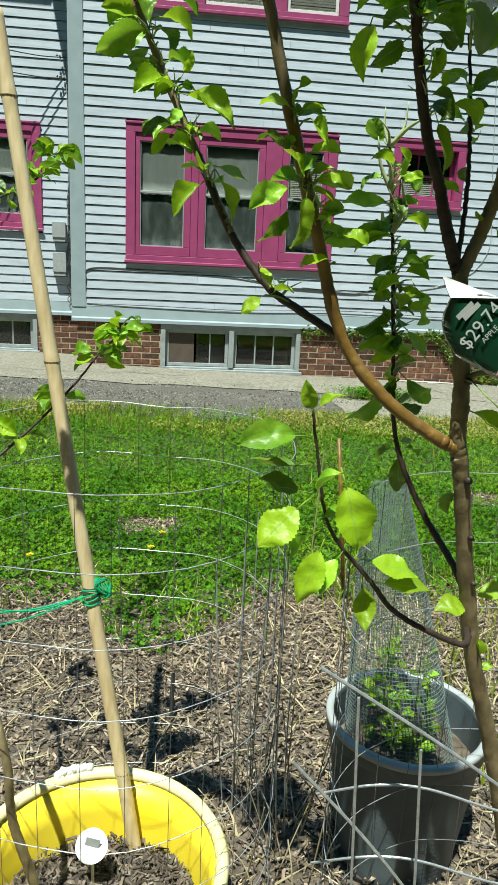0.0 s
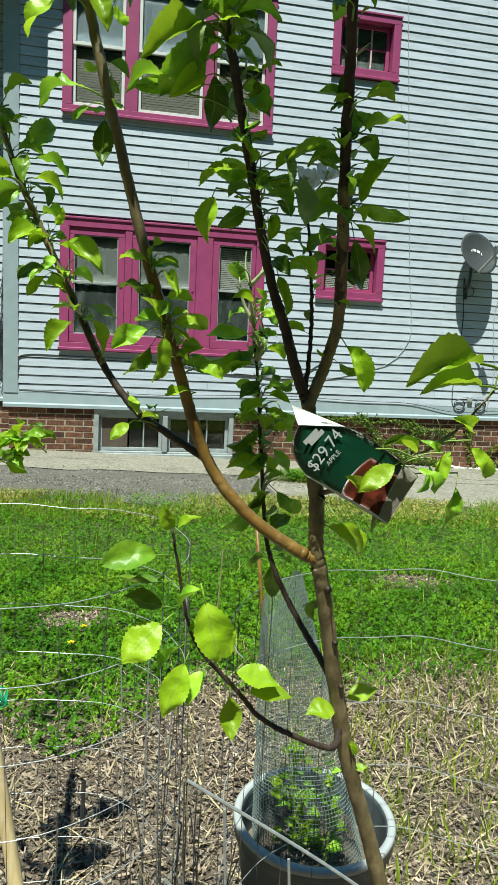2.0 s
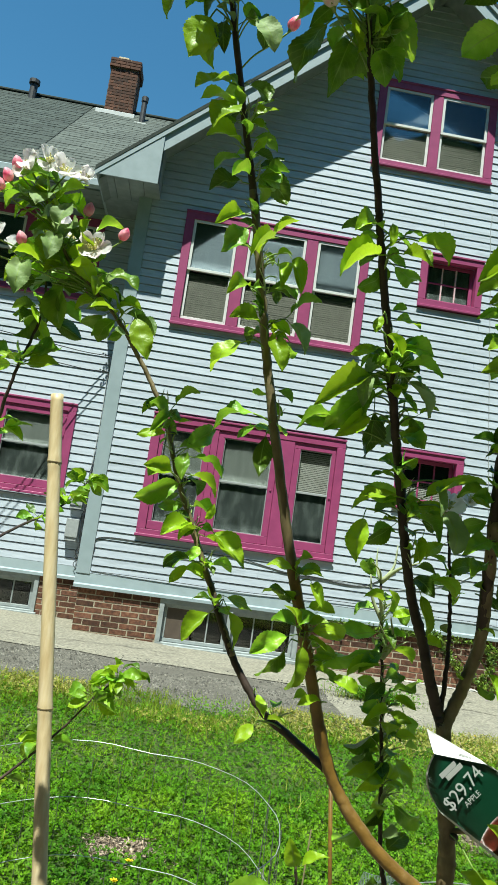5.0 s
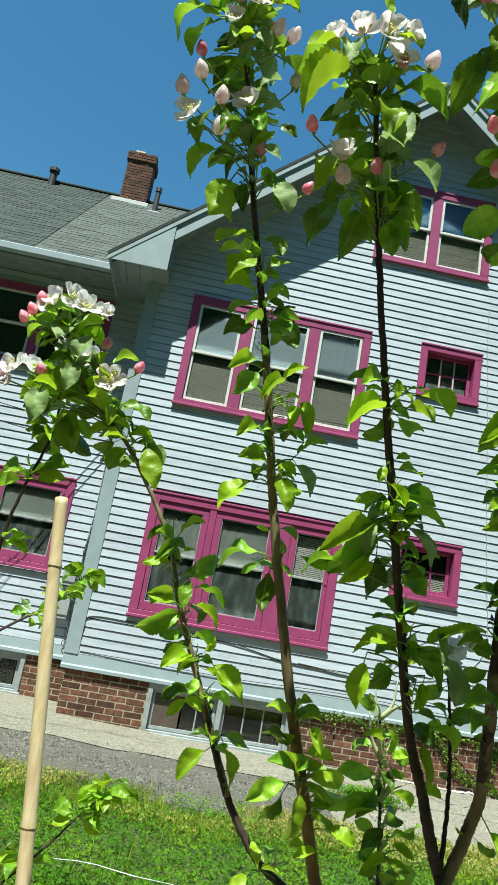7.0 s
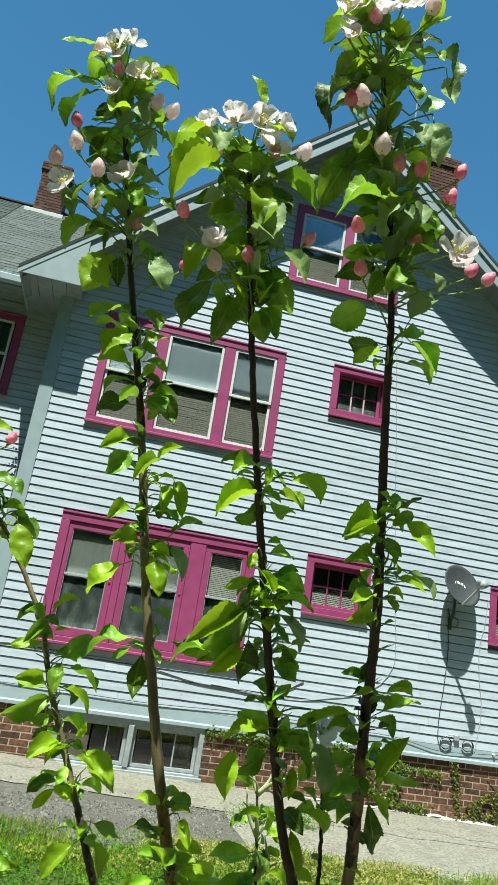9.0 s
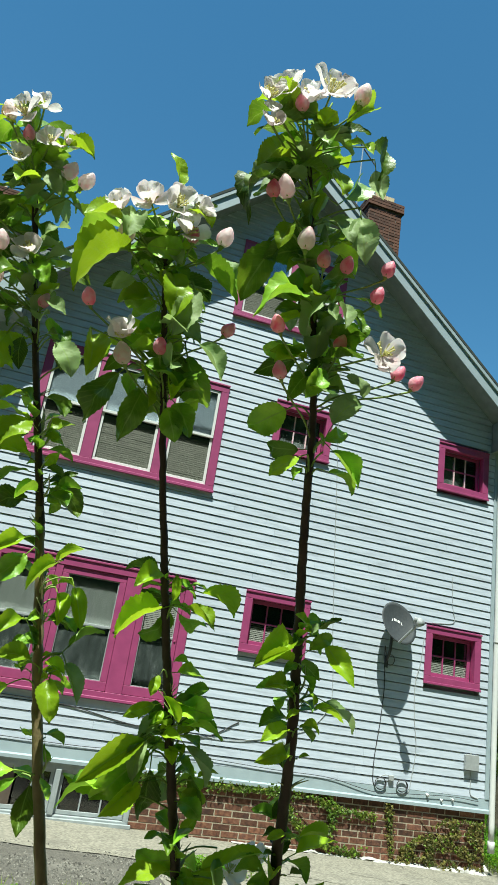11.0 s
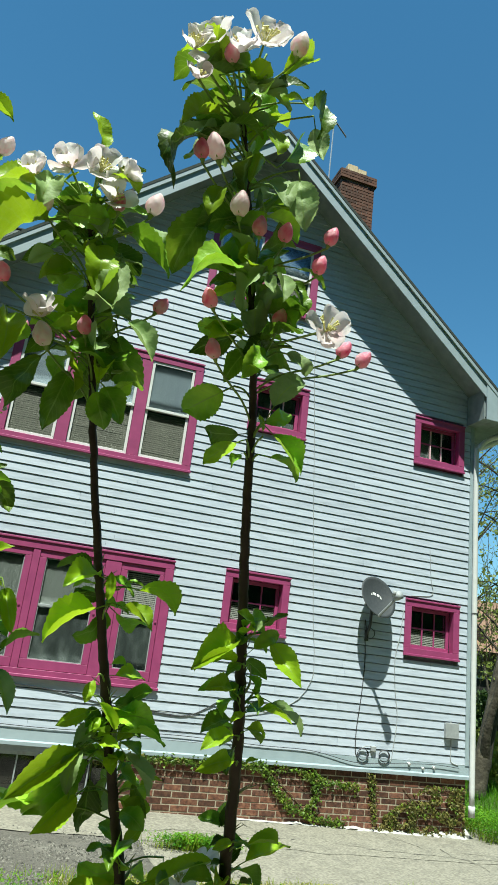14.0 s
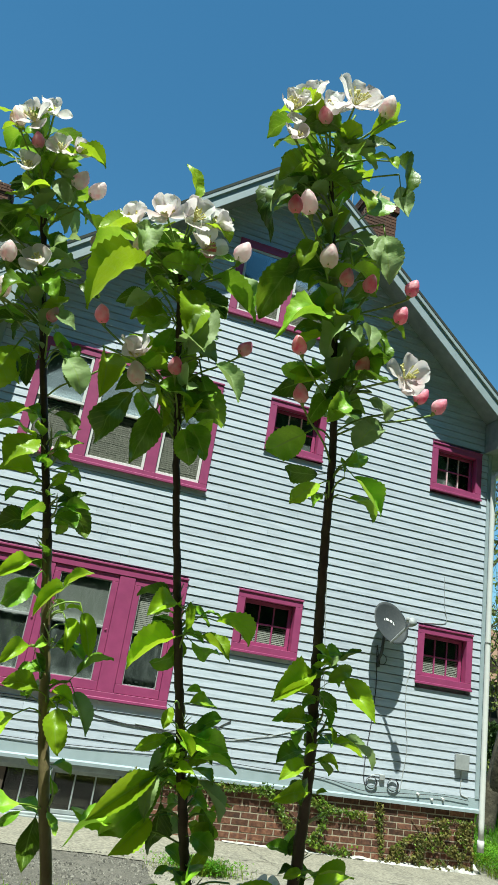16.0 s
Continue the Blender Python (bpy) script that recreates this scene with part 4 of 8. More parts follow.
def sepal_mesh():
    bm = bmesh.new()
    for k in range(5):
        a = 2 * math.pi * k / 5
        u, w = Vector((math.cos(a), math.sin(a), 0)), Vector((-math.sin(a), math.cos(a), 0))
        p = [u * 0.10 - w * 0.14, u * 0.10 + w * 0.14, u * 0.46 + Vector((0, 0, 0.30)), ]
        bm.faces.new([bm.verts.new(c) for c in p])
    tube(bm, [Vector((0, 0, -0.25)), Vector((0, 0, -0.05)), Vector((0, 0, 0.12))], lambda t: 0.1 + 0.12 * t, 7)
    return mesh_of(bm, "sepal", SEPAL, True)


# fold, droop, twist, wave and width of the leaf's forms
SHAPES = ((0.45, 0.8, 0.3, 0.16, 0.50), (0.35, 1.3, -0.5, 0.20, 0.54), (0.9, 0.6, 0.5, 0.18, 0.48), (0.20, 1.7, 0.4, 0.16, 0.54), (0.5, -0.6, -0.4, 0.22, 0.48), (0.7, 1.1, 0.9, 0.26, 0.48),
          (1.3, 0.9, -0.3, 0.15, 0.44), (0.12, 0.45, 0.25, 0.12, 0.54), (0.5, 1.0, 0.5, 0.34, 0.50), (0.3, 1.6, -0.6, 0.36, 0.52))
LEAVES = {c: [leaf_mesh("leaf", m, *s, seed=i + 7 * c) for i, s in enumerate(SHAPES)] for c, m in ((0, LEAF), (1, LEAF_LIME), (2, LEAF_GREY), (3, LEAF))}
PETALS = [petal_mesh(s) for s in range(5)]
BUDS = [bud_mesh(BUD), bud_mesh(BUD_RED)]
SEPALS = sepal_mesh()
# leaf faces are turned to the camera's side, tipped up a little
CAMERA_SIDE = Vector((-0.15, -0.80, 0.45))


def aim(base, way, up):
    """A pose at base with +y along way and +z towards up."""
    y = way.normalized()
    x = y.cross(up)
    if x.length < 1e-4:
        x = y.orthogonal()
    x.normalize()
    z = x.cross(y)
    m = Matrix((x, y, z)).transposed().to_4x4()
    m.translation = base
    return m


def put(name, me, parent, m, scale):
    ob = new(name, me)
    ob.parent = parent
    ob.matrix_basis = m @ Matrix.Diagonal((*([scale] * 3 if isinstance(scale, (int, float)) else scale), 1))
    return ob


def leaf(parent, base, tip, kind, rnd, most=0.0, wide=0.88):
    d = tip - base
    up = Vector((rnd.uniform(-0.5, 0.5), rnd.uniform(-0.9, 0.1), 0.8))
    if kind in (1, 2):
        up = CAMERA_SIDE + Vector((rnd.uniform(-0.5, 0.5), rnd.uniform(-0.3, 0.3), rnd.uniform(0.0, 0.7)))
    elif kind == 3:
        up = Vector((rnd.uniform(-0.8, 0.8), rnd.uniform(-0.2, 0.9), 0.55))
    shape = rnd.choice((0, 0, 1, 2, 4, 5, 6, 7)) if kind == 1 else rnd.randrange(len(SHAPES))
    curl = SHAPES[shape][1]
    # the curled blade is aimed so that its tip lands on the mark
    reach = 0.24 + 0.76 * math.sin(curl) / curl
    drop = 0.76 * (1 - math.cos(curl)) / curl
    size = min(most or 0.064, 0.98 * d.length / math.hypot(reach, drop))
    m = aim(base, d, up) @ Matrix.Rotation(math.atan2(drop, reach), 4, "X")
    ob = put("leaf", LEAVES[kind][shape], parent, m, (size * rnd.uniform(wide - 0.15, wide + 0.15), size, size))
    return ob


def blossom(parent, at, way, size, rnd, openness=1.0):
    me = bpy.data.meshes.new("blossom")
    bm = bmesh.new()
    for k in range(16):
        a, r = rnd.uniform(0, 6.28), rnd.uniform(0.02, 0.12)
        p = Vector((math.cos(a) * r, math.sin(a) * r, 0))
        tube(bm, [p * 0.3, p + Vector((0, 0, 0.14)), p * 1.9 + Vector((0, 0, 0.26))], lambda t: 0.008 if t < 0.8 else 0.026, 4)
    flower = put("blossom", mesh_of(bm, "blossom", STAMEN), parent, aim(at, way.orthogonal(), way), size)
    tagged(flower, "white apple blossom with yellow stamens")
    for k in range(5):
        tilt = rnd.uniform(-14, 10) if openness > 1.0 else rnd.uniform(-18, 34) if openness > 0.7 else rnd.uniform(25, 62)
        put("petal", rnd.choice(PETALS), flower, pose(0, 0, 0, 0, 0, 72 * k + rnd.uniform(-16, 16)) @ pose(0, 0.03, 0, tilt, rnd.uniform(-25, 25), 0), (rnd.uniform(0.62, 0.86), rnd.uniform(0.42, 0.54), rnd.uniform(0.4, 0.9)))
    return flower


def bud(parent, root, at, rnd, red, size=0.013):
    """A closed flower bud on its stalk."""
    way = (at - root).normalized() * 0.6 + Vector((rnd.uniform(-0.3, 0.3), rnd.uniform(-0.5, 0), 0.7))
    way.normalize()
    bm = bmesh.new()
    start = at - way * size * 0.2
    side = Vector((start.x - root.x, start.y - root.y, 0))
    tube(bm, spline([root, root + side * 0.30 + Vector((0, 0, 0.45 * (start.z - root.z))), root + side * 0.72 + Vector((0, 0, 0.74 * (start.z - root.z))), start], 4), 0.0010, 5)
    stalk = part("bud_stalk", bm, SEPAL, parent, smooth=True)
    m = aim(at, way.orthogonal(), way)
    b = put("bud", BUDS[1 if red else 0], stalk, m, (size * 1.15, size * 1.15, size * 1.4))
    put("sepal", SEPALS, stalk, m, size)


# ---------------------------------------------------------------- apple tree: wood
def stem_points(pts):
    return spline(pts, 6)


def on_stem(line, z):
    best = min(range(len(line)), key=lambda i: abs(line[i].z - z))
    a = line[best]
    b = line[min(best + 1, len(line) - 1)] if z > a.z else line[max(best - 1, 0)]
    if abs(b.z - a.z) < 1e-5:
        return a.copy()
    return a.lerp(b, max(0, min(1, (z - a.z) / (b.z - a.z))))


def wood(name, pts, r0, r1, mat, parent, seed, label="", knots=9, sides=10):
    line = stem_points(pts)
    bm = bmesh.new()
    rnd = random.Random(seed)
    fine = []
    for a, b in zip(line, line[1:]):
        fine += [a.lerp(b, k / 3) for k in range(3)]
    fine.append(line[-1])
    marks = [rnd.random() for _ in range(knots)]
    jit = [Vector((rnd.uniform(-1, 1), rnd.uniform(-1, 1), 0)) * 0.0006 for _ in fine]
    fine = [p + j for p, j in zip(fine, jit)]

    def radius(t):
        r = r0 + (r1 - r0) * t
        for k in marks:
            r += 0.07 * r * math.exp(-((t - k) / 0.010) ** 2)
        return r
    tube(bm, fine, radius, sides)
    part(name, bm, mat, parent, label, smooth=True)
    return line


tree = thing("apple_tree", "young apple tree with green leaves and pink-white blossoms", "tree", at=(0, 0, 0))
TRUNK = [(-0.26, 0.42, -0.02), (-0.36, 0.40, 0.33), (-0.432, 0.385, 0.591), (-0.467, 0.38, 0.707), (-0.507, 0.372, 0.825), (-0.536, 0.361, 0.945), (-0.561, 0.346, 1.055),
         (-0.574, 0.340, 1.105), (-0.578, 0.338, 1.16), (-0.587, 0.336, 1.22), (-0.596, 0.335, 1.28)]
STEM_A = [(-0.572, 0.340, 1.095), (-0.600, 0.342, 1.108), (-0.656, 0.354, 1.147), (-0.704, 0.369, 1.21), (-0.745, 0.353, 1.325), (-0.778, 0.343, 1.425), (-0.824, 0.330, 1.589),
          (-0.850, 0.322, 1.70), (-0.878, 0.312, 1.82), (-0.917, 0.294, 1.96), (-0.960, 0.257, 2.13), (-0.982, 0.238, 2.225)]
STEM_B = [(-0.700, 0.370, 1.205), (-0.745, 0.392, 1.232), (-0.782, 0.398, 1.257), (-0.821, 0.41, 1.309), (-0.856, 0.422, 1.383), (-0.911, 0.43, 1.498), (-0.945, 0.43, 1.584), (-1.015, 0.43, 1.685), (-1.085, 0.425, 1.748), (-1.13, 0.42, 1.83)]
STEM_C = [(-0.596, 0.335, 1.275), (-0.611, 0.334, 1.31), (-0.628, 0.332, 1.359), (-0.651, 0.331, 1.424), (-0.682, 0.304, 1.529), (-0.718, 0.266, 1.648), (-0.742, 0.245, 1.735), (-0.762, 0.226, 1.81), (-0.790, 0.2, 1.925), (-0.817, 0.173, 2.05), (-0.823, 0.167, 2.075)]
STEM_D = [(-0.595, 0.334, 1.275), (-0.578, 0.328, 1.33), (-0.574, 0.31, 1.38), (-0.592, 0.266, 1.496), (-0.612, 0.214, 1.638), (-0.632, 0.18, 1.745), (-0.650, 0.15, 1.84), (-0.662, 0.132, 1.935), (-0.696, 0.1, 2.085), (-0.716, 0.085, 2.16)]
STEM_F = [(-0.523, 0.368, 0.90), (-0.535, 0.40, 0.935), (-0.565, 0.436, 0.987), (-0.598, 0.442, 1.053), (-0.613, 0.445, 1.114), (-0.627, 0.451, 1.273), (-0.643, 0.457, 1.413)]
STEM_G = [(-0.522, 0.366, 0.868), (-0.545, 0.32, 0.872), (-0.582, 0.311, 0.888), (-0.635, 0.308, 0.919), (-0.667, 0.304, 0.957), (-0.709, 0.299, 1.006), (-0.727, 0.295, 1.046), (-0.747, 0.285, 1.147)]
STEM_H = [(-0.580, 0.338, 1.172), (-0.555, 0.305, 1.19), (-0.496, 0.294, 1.217), (-0.44, 0.288, 1.255), (-0.40, 0.285, 1.30)]
STEM_E = [(-0.600, 0.334, 1.29), (-0.594, 0.345, 1.36), (-0.597, 0.352, 1.43), (-0.605, 0.356, 1.50)]
LINES = {
    "T": wood("trunk", TRUNK, 0.0114, 0.0078, BARK, tree, 1, "greyish brown bark with pruned knots", 14, 12),
    "A": wood("branch", STEM_A[4:9], 0.0062, 0.0044, BARK, tree, 2, "", 8),
    "A0": wood("limb", STEM_A[:6], 0.0076, 0.0062, BARK_WARM, tree, 12, "orange-brown bark on the lower limb", 5),
    "A1": wood("branch", STEM_A[7:], 0.0046, 0.0028, BARK_DARK, tree, 13),
    "B": wood("branch", STEM_B[:5], 0.0046, 0.0040, BARK_DARK, tree, 3),
    "B1": wood("branch", STEM_B[3:], 0.0042, 0.0018, BARK, tree, 14),
    "C": wood("branch", STEM_C, 0.0066, 0.0024, BARK_DARK, tree, 4),
    "D0": wood("branch", STEM_D[:4], 0.0068, 0.0062, BARK, tree, 15),
    "D": wood("branch", STEM_D[2:], 0.0062, 0.0022, BARK_DARK, tree, 5),
    "F": wood("branch", STEM_F, 0.0050, 0.0016, BARK_DARK, tree, 6),
    "G": wood("branch", STEM_G, 0.0042, 0.0014, BARK_DARK, tree, 7),
    "H": wood("branch", STEM_H, 0.0030, 0.0012, BARK, tree, 8),
    "E": wood("branch", STEM_E, 0.0028, 0.0014, BARK_DARK, tree, 9),
}
for z, s in ((1.06, 1.0), (0.99, 0.8), (1.17, 0.9), (1.21, 0.8), (0.93, 0.7)):
    p = on_stem(LINES["T"], z)
    bm = bmesh.new()
    tube(bm, [p + Vector((0.002, -0.004, 0)), p + Vector((0.004, -0.011, 0.001)), p + Vector((0.004, -0.0135, 0.001))], lambda t: 0.0052 * s * (1 - 0.35 * t), 9)
    part("knot", bm, BARK_DARK, tree, smooth=True)

LINES["A"] = stem_points(STEM_A)
LINES["B"] = stem_points(STEM_B)
LINES["D"] = stem_points(STEM_D)


def spur(parent, base, rnd, size, kind, flat=0.5, most=0.0):
    """One small leaf standing off a spur at any side."""
    a = rnd.uniform(0, 2 * math.pi)
    w2 = Vector((math.cos(a), math.sin(a) * 0.9, rnd.uniform(-flat, flat * 1.3))).normalized()
    leaf(parent, base + Vector((0, 0, rnd.uniform(-0.006, 0.012))), base + w2 * size * rnd.uniform(0.65, 1.1), kind, rnd, most)



def shoot_mesh(bend):
    bm = bmesh.new()
    tube(bm, spline([(0, 0, 0), (0.02, 0.5, 0.02), (bend, 1.0, 0.10)], 4), lambda t: 0.06 * (1 - 0.8 * t), 5)
    return mesh_of(bm, "shoot_tip", SHOOT, True)


SHOOTS = [shoot_mesh(0.2), shoot_mesh(-0.25)]


def tuft(parent, base, rnd, long=1.0):
    """Pale leaf stalks and folded young tips at a node."""
    for k in range(rnd.choice((2, 3, 4))):
        d = Vector((rnd.uniform(-0.8, 0.8), rnd.uniform(-0.8, 0.5), 1.0))
        put("shoot_tip", rnd.choice(SHOOTS), parent, aim(base, d, Vector((0, -1, 0.2))), rnd.uniform(0.014, 0.030) * long)


# base height on the stem, way to the tip, look (0 plain, 1 lime, 2 downy, 3 shaded side)
LEAVES_A = (
    (1.826, -0.047, -0.004, -0.017, 0), (1.861, -0.049, -0.014, 0.003, 1), (1.856, 0.016, -0.011, 0.022, 1), (1.844, 0.036, 0.001, 0.02, 0),
    (1.826, 0.039, -0.004, 0.021, 0), (1.896, -0.051, -0.013, 0.006, 1), (1.902, 0.032, 0.004, 0.025, 0), (1.929, -0.048, -0.027, -0.028, 1),
    (1.909, -0.029, -0.022, -0.045, 1), (1.89, 0.035, -0.007, 0.02, 1), (1.877, 0.038, 0.018, 0, 3), (1.852, -0.038, 0.006, -0.014, 0),
    (1.839, 0.057, 0.027, -0.023, 3),
)
LEAVES_T_1 = (
    (0.893,-0.047,-0.011,0.002,1), (0.905,0.049,-0.01,0.02,1), (0.857,0.012,-0.007,-0.025,1), (0.808,0.022,-0.006,0.004,1),
    (1.142,0.041,-0.037,-0.034,1), (1.045,-0.005,0.017,-0.035,3),
)
TABLES = {"A": (LEAVES_A,), "T": (LEAVES_T_1,)}
# leaves of the blossom heads: foot, tip, look
HEAD_D_1 = (
    (-0.727, 0.063, 2.164, -0.779, 0.057, 2.170, 1), (-0.709, 0.058, 2.195, -0.719, 0.056, 2.157, 2),
    (-0.693, 0.068, 2.182, -0.662, 0.066, 2.221, 1), (-0.702, 0.060, 2.163, -0.669, 0.050, 2.172, 0),
    (-0.700, 0.099, 2.200, -0.692, 0.111, 2.144, 3), (-0.713, 0.098, 2.187, -0.749, 0.097, 2.174, 3),
    (-0.710, 0.097, 2.162, -0.759, 0.098, 2.163, 3), (-0.732, 0.070, 2.132, -0.768, 0.059, 2.102, 1),
    (-0.713, 0.094, 2.135, -0.759, 0.095, 2.141, 3), (-0.749, 0.064, 2.099, -0.769, 0.062, 2.070, 2),
    (-0.740, 0.082, 2.110, -0.765, 0.064, 2.045, 0), (-0.692, 0.071, 2.160, -0.664, 0.051, 2.152, 1),
    (-0.659, 0.072, 2.175, -0.655, 0.053, 2.127, 0), (-0.659, 0.055, 2.146, -0.649, 0.052, 2.108, 2),
)
HEAD_D_2 = (
    (-0.691, 0.067, 2.135, -0.689, 0.048, 2.095, 1), (-0.668, 0.112, 2.141, -0.646, 0.129, 2.188, 3),
    (-0.662, 0.070, 2.099, -0.652, 0.069, 2.047, 2), (-0.658, 0.113, 2.106, -0.662, 0.125, 2.078, 3),
    (-0.721, 0.077, 2.072, -0.733, 0.075, 2.039, 1), (-0.714, 0.118, 2.078, -0.745, 0.137, 2.016, 3),
    (-0.697, 0.121, 2.076, -0.722, 0.125, 2.024, 3), (-0.694, 0.113, 2.075, -0.736, 0.113, 2.052, 3),
    (-0.690, 0.098, 2.005, -0.745, 0.078, 1.969, 0), (-0.677, 0.125, 2.016, -0.674, 0.135, 1.980, 3),
    (-0.676, 0.083, 2.012, -0.671, 0.075, 1.988, 2), (-0.666, 0.088, 2.012, -0.663, 0.072, 1.980, 2),
    (-0.645, 0.106, 2.034, -0.619, 0.095, 2.016, 0), (-0.651, 0.101, 2.018, -0.638, 0.091, 1.983, 0),
)
HEAD_D_3 = (
    (-0.685, 0.100, 2.010, -0.699, 0.077, 2.013, 1), (-0.679, 0.104, 2.019, -0.675, 0.081, 2.006, 1),
    (-0.672, 0.142, 1.979, -0.716, 0.158, 1.957, 3), (-0.683, 0.127, 1.980, -0.715, 0.142, 1.979, 3),
    (-0.669, 0.111, 1.957, -0.681, 0.103, 1.921, 0), (-0.668, 0.130, 1.958, -0.689, 0.127, 1.924, 3),
    (-0.651, 0.102, 1.949, -0.627, 0.101, 1.935, 2), (-0.681, 0.141, 1.925, -0.714, 0.155, 1.902, 3),
    (-0.646, 0.122, 1.902, -0.619, 0.121, 1.939, 2), (-0.646, 0.149, 1.902, -0.619, 0.153, 1.920, 3),
    (-0.658, 0.153, 1.894, -0.689, 0.168, 1.895, 3), (-0.669, 0.121, 1.874, -0.700, 0.114, 1.848, 1),
    (-0.662, 0.137, 1.869, -0.671, 0.136, 1.855, 0), (-0.653, 0.118, 1.884, -0.658, 0.116, 1.899, 1),
)
HEAD_D_4 = (
    (-0.647, 0.122, 1.889, -0.620, 0.109, 1.853, 0), (-0.645, 0.134, 1.869, -0.613, 0.134, 1.854, 0),
)
HEAD_C_1 = (
    (-0.825, 0.141, 2.111, -0.838, 0.139, 2.152, 1), (-0.855, 0.142, 2.077, -0.862, 0.125, 2.035, 2),
    (-0.854, 0.146, 2.065, -0.838, 0.127, 2.080, 1), (-0.861, 0.142, 2.061, -0.900, 0.122, 2.046, 1),
    (-0.839, 0.161, 2.049, -0.903, 0.163, 2.047, 0), (-0.846, 0.149, 2.039, -0.893, 0.126, 1.972, 1),
    (-0.829, 0.193, 2.054, -0.860, 0.202, 2.073, 3), (-0.845, 0.186, 2.039, -0.870, 0.188, 2.019, 3),
    (-0.840, 0.156, 2.015, -0.862, 0.151, 1.997, 2), (-0.800, 0.157, 2.055, -0.747, 0.145, 2.014, 0),
    (-0.780, 0.144, 2.048, -0.752, 0.142, 2.040, 2), (-0.816, 0.139, 2.088, -0.786, 0.127, 2.076, 1),
    (-0.815, 0.165, 2.037, -0.804, 0.145, 1.981, 1), (-0.790, 0.158, 2.026, -0.799, 0.157, 1.972, 2),
)
HEAD_C_2 = (
    (-0.793, 0.190, 2.044, -0.768, 0.205, 2.035, 3), (-0.825, 0.197, 1.969, -0.851, 0.203, 1.939, 3),
    (-0.830, 0.200, 1.944, -0.856, 0.217, 1.889, 3), (-0.808, 0.206, 1.939, -0.823, 0.213, 1.877, 3),
    (-0.809, 0.189, 1.929, -0.804, 0.185, 1.907, 1), (-0.792, 0.211, 1.981, -0.780, 0.218, 1.935, 3),
    (-0.775, 0.203, 1.984, -0.742, 0.216, 1.936, 3), (-0.773, 0.166, 1.977, -0.747, 0.149, 1.937, 2),
    (-0.752, 0.210, 1.942, -0.778, 0.210, 1.925, 3), (-0.789, 0.186, 1.915, -0.773, 0.188, 1.881, 0),
    (-0.781, 0.195, 1.922, -0.760, 0.188, 1.889, 0), (-0.859, 0.200, 1.973, -0.865, 0.204, 1.944, 3),
    (-0.871, 0.165, 1.956, -0.865, 0.148, 1.908, 1), (-0.824, 0.166, 2.039, -0.794, 0.164, 2.030, 0),
)
HEAD_C_3 = (
    (-0.827, 0.186, 2.037, -0.841, 0.201, 2.010, 3), (-0.811, 0.198, 2.018, -0.819, 0.211, 1.986, 3),
    (-0.806, 0.200, 2.008, -0.786, 0.214, 1.984, 3),
)
HEAD_A_1 = (
    (-0.992, 0.220, 2.202, -1.047, 0.213, 2.196, 1), (-0.992, 0.222, 2.187, -1.014, 0.210, 2.176, 1),
    (-0.993, 0.238, 2.172, -1.039, 0.232, 2.174, 0), (-1.006, 0.230, 2.164, -1.040, 0.231, 2.114, 0),
    (-0.999, 0.238, 2.160, -1.022, 0.230, 2.099, 0), (-0.978, 0.216, 2.196, -0.969, 0.205, 2.218, 1),
    (-0.950, 0.226, 2.182, -0.910, 0.218, 2.179, 1), (-0.974, 0.227, 2.149, -0.981, 0.222, 2.115, 2),
    (-0.960, 0.232, 2.151, -0.935, 0.227, 2.128, 2), (-0.971, 0.233, 2.166, -0.959, 0.227, 2.188, 0),
    (-0.936, 0.247, 2.147, -0.916, 0.245, 2.125, 0), (-0.927, 0.243, 2.133, -0.897, 0.241, 2.092, 0),
    (-0.995, 0.273, 2.146, -1.012, 0.286, 2.129, 3), (-0.982, 0.253, 2.117, -0.993, 0.254, 2.088, 0),
)
HEAD_A_2 = (
    (-0.967, 0.269, 2.128, -0.988, 0.278, 2.094, 3), (-0.940, 0.237, 2.079, -0.916, 0.233, 2.098, 2),
    (-0.976, 0.263, 2.064, -0.991, 0.253, 2.000, 0), (-0.970, 0.291, 2.037, -0.982, 0.304, 2.014, 3),
    (-0.950, 0.295, 2.038, -0.980, 0.295, 2.019, 3), (-0.942, 0.275, 2.012, -0.980, 0.267, 1.990, 0),
    (-0.949, 0.273, 1.988, -0.966, 0.259, 1.925, 1), (-0.936, 0.277, 1.986, -0.931, 0.273, 1.946, 0),
    (-0.927, 0.259, 2.024, -0.899, 0.253, 2.010, 2), (-0.919, 0.287, 2.020, -0.893, 0.287, 1.997, 3),
    (-0.905, 0.264, 1.981, -0.879, 0.255, 1.945, 2), (-0.910, 0.270, 1.986, -0.891, 0.265, 1.953, 0),
    (-0.946, 0.262, 2.058, -0.923, 0.241, 2.030, 0), (-0.911, 0.283, 2.075, -0.884, 0.285, 2.069, 3),
)
HEAD_A_3 = (
    (-0.957, 0.273, 2.084, -0.977, 0.272, 2.053, 3), (-0.957, 0.270, 2.114, -0.923, 0.270, 2.093, 3),
    (-0.952, 0.255, 2.042, -0.974, 0.234, 2.011, 0),
)
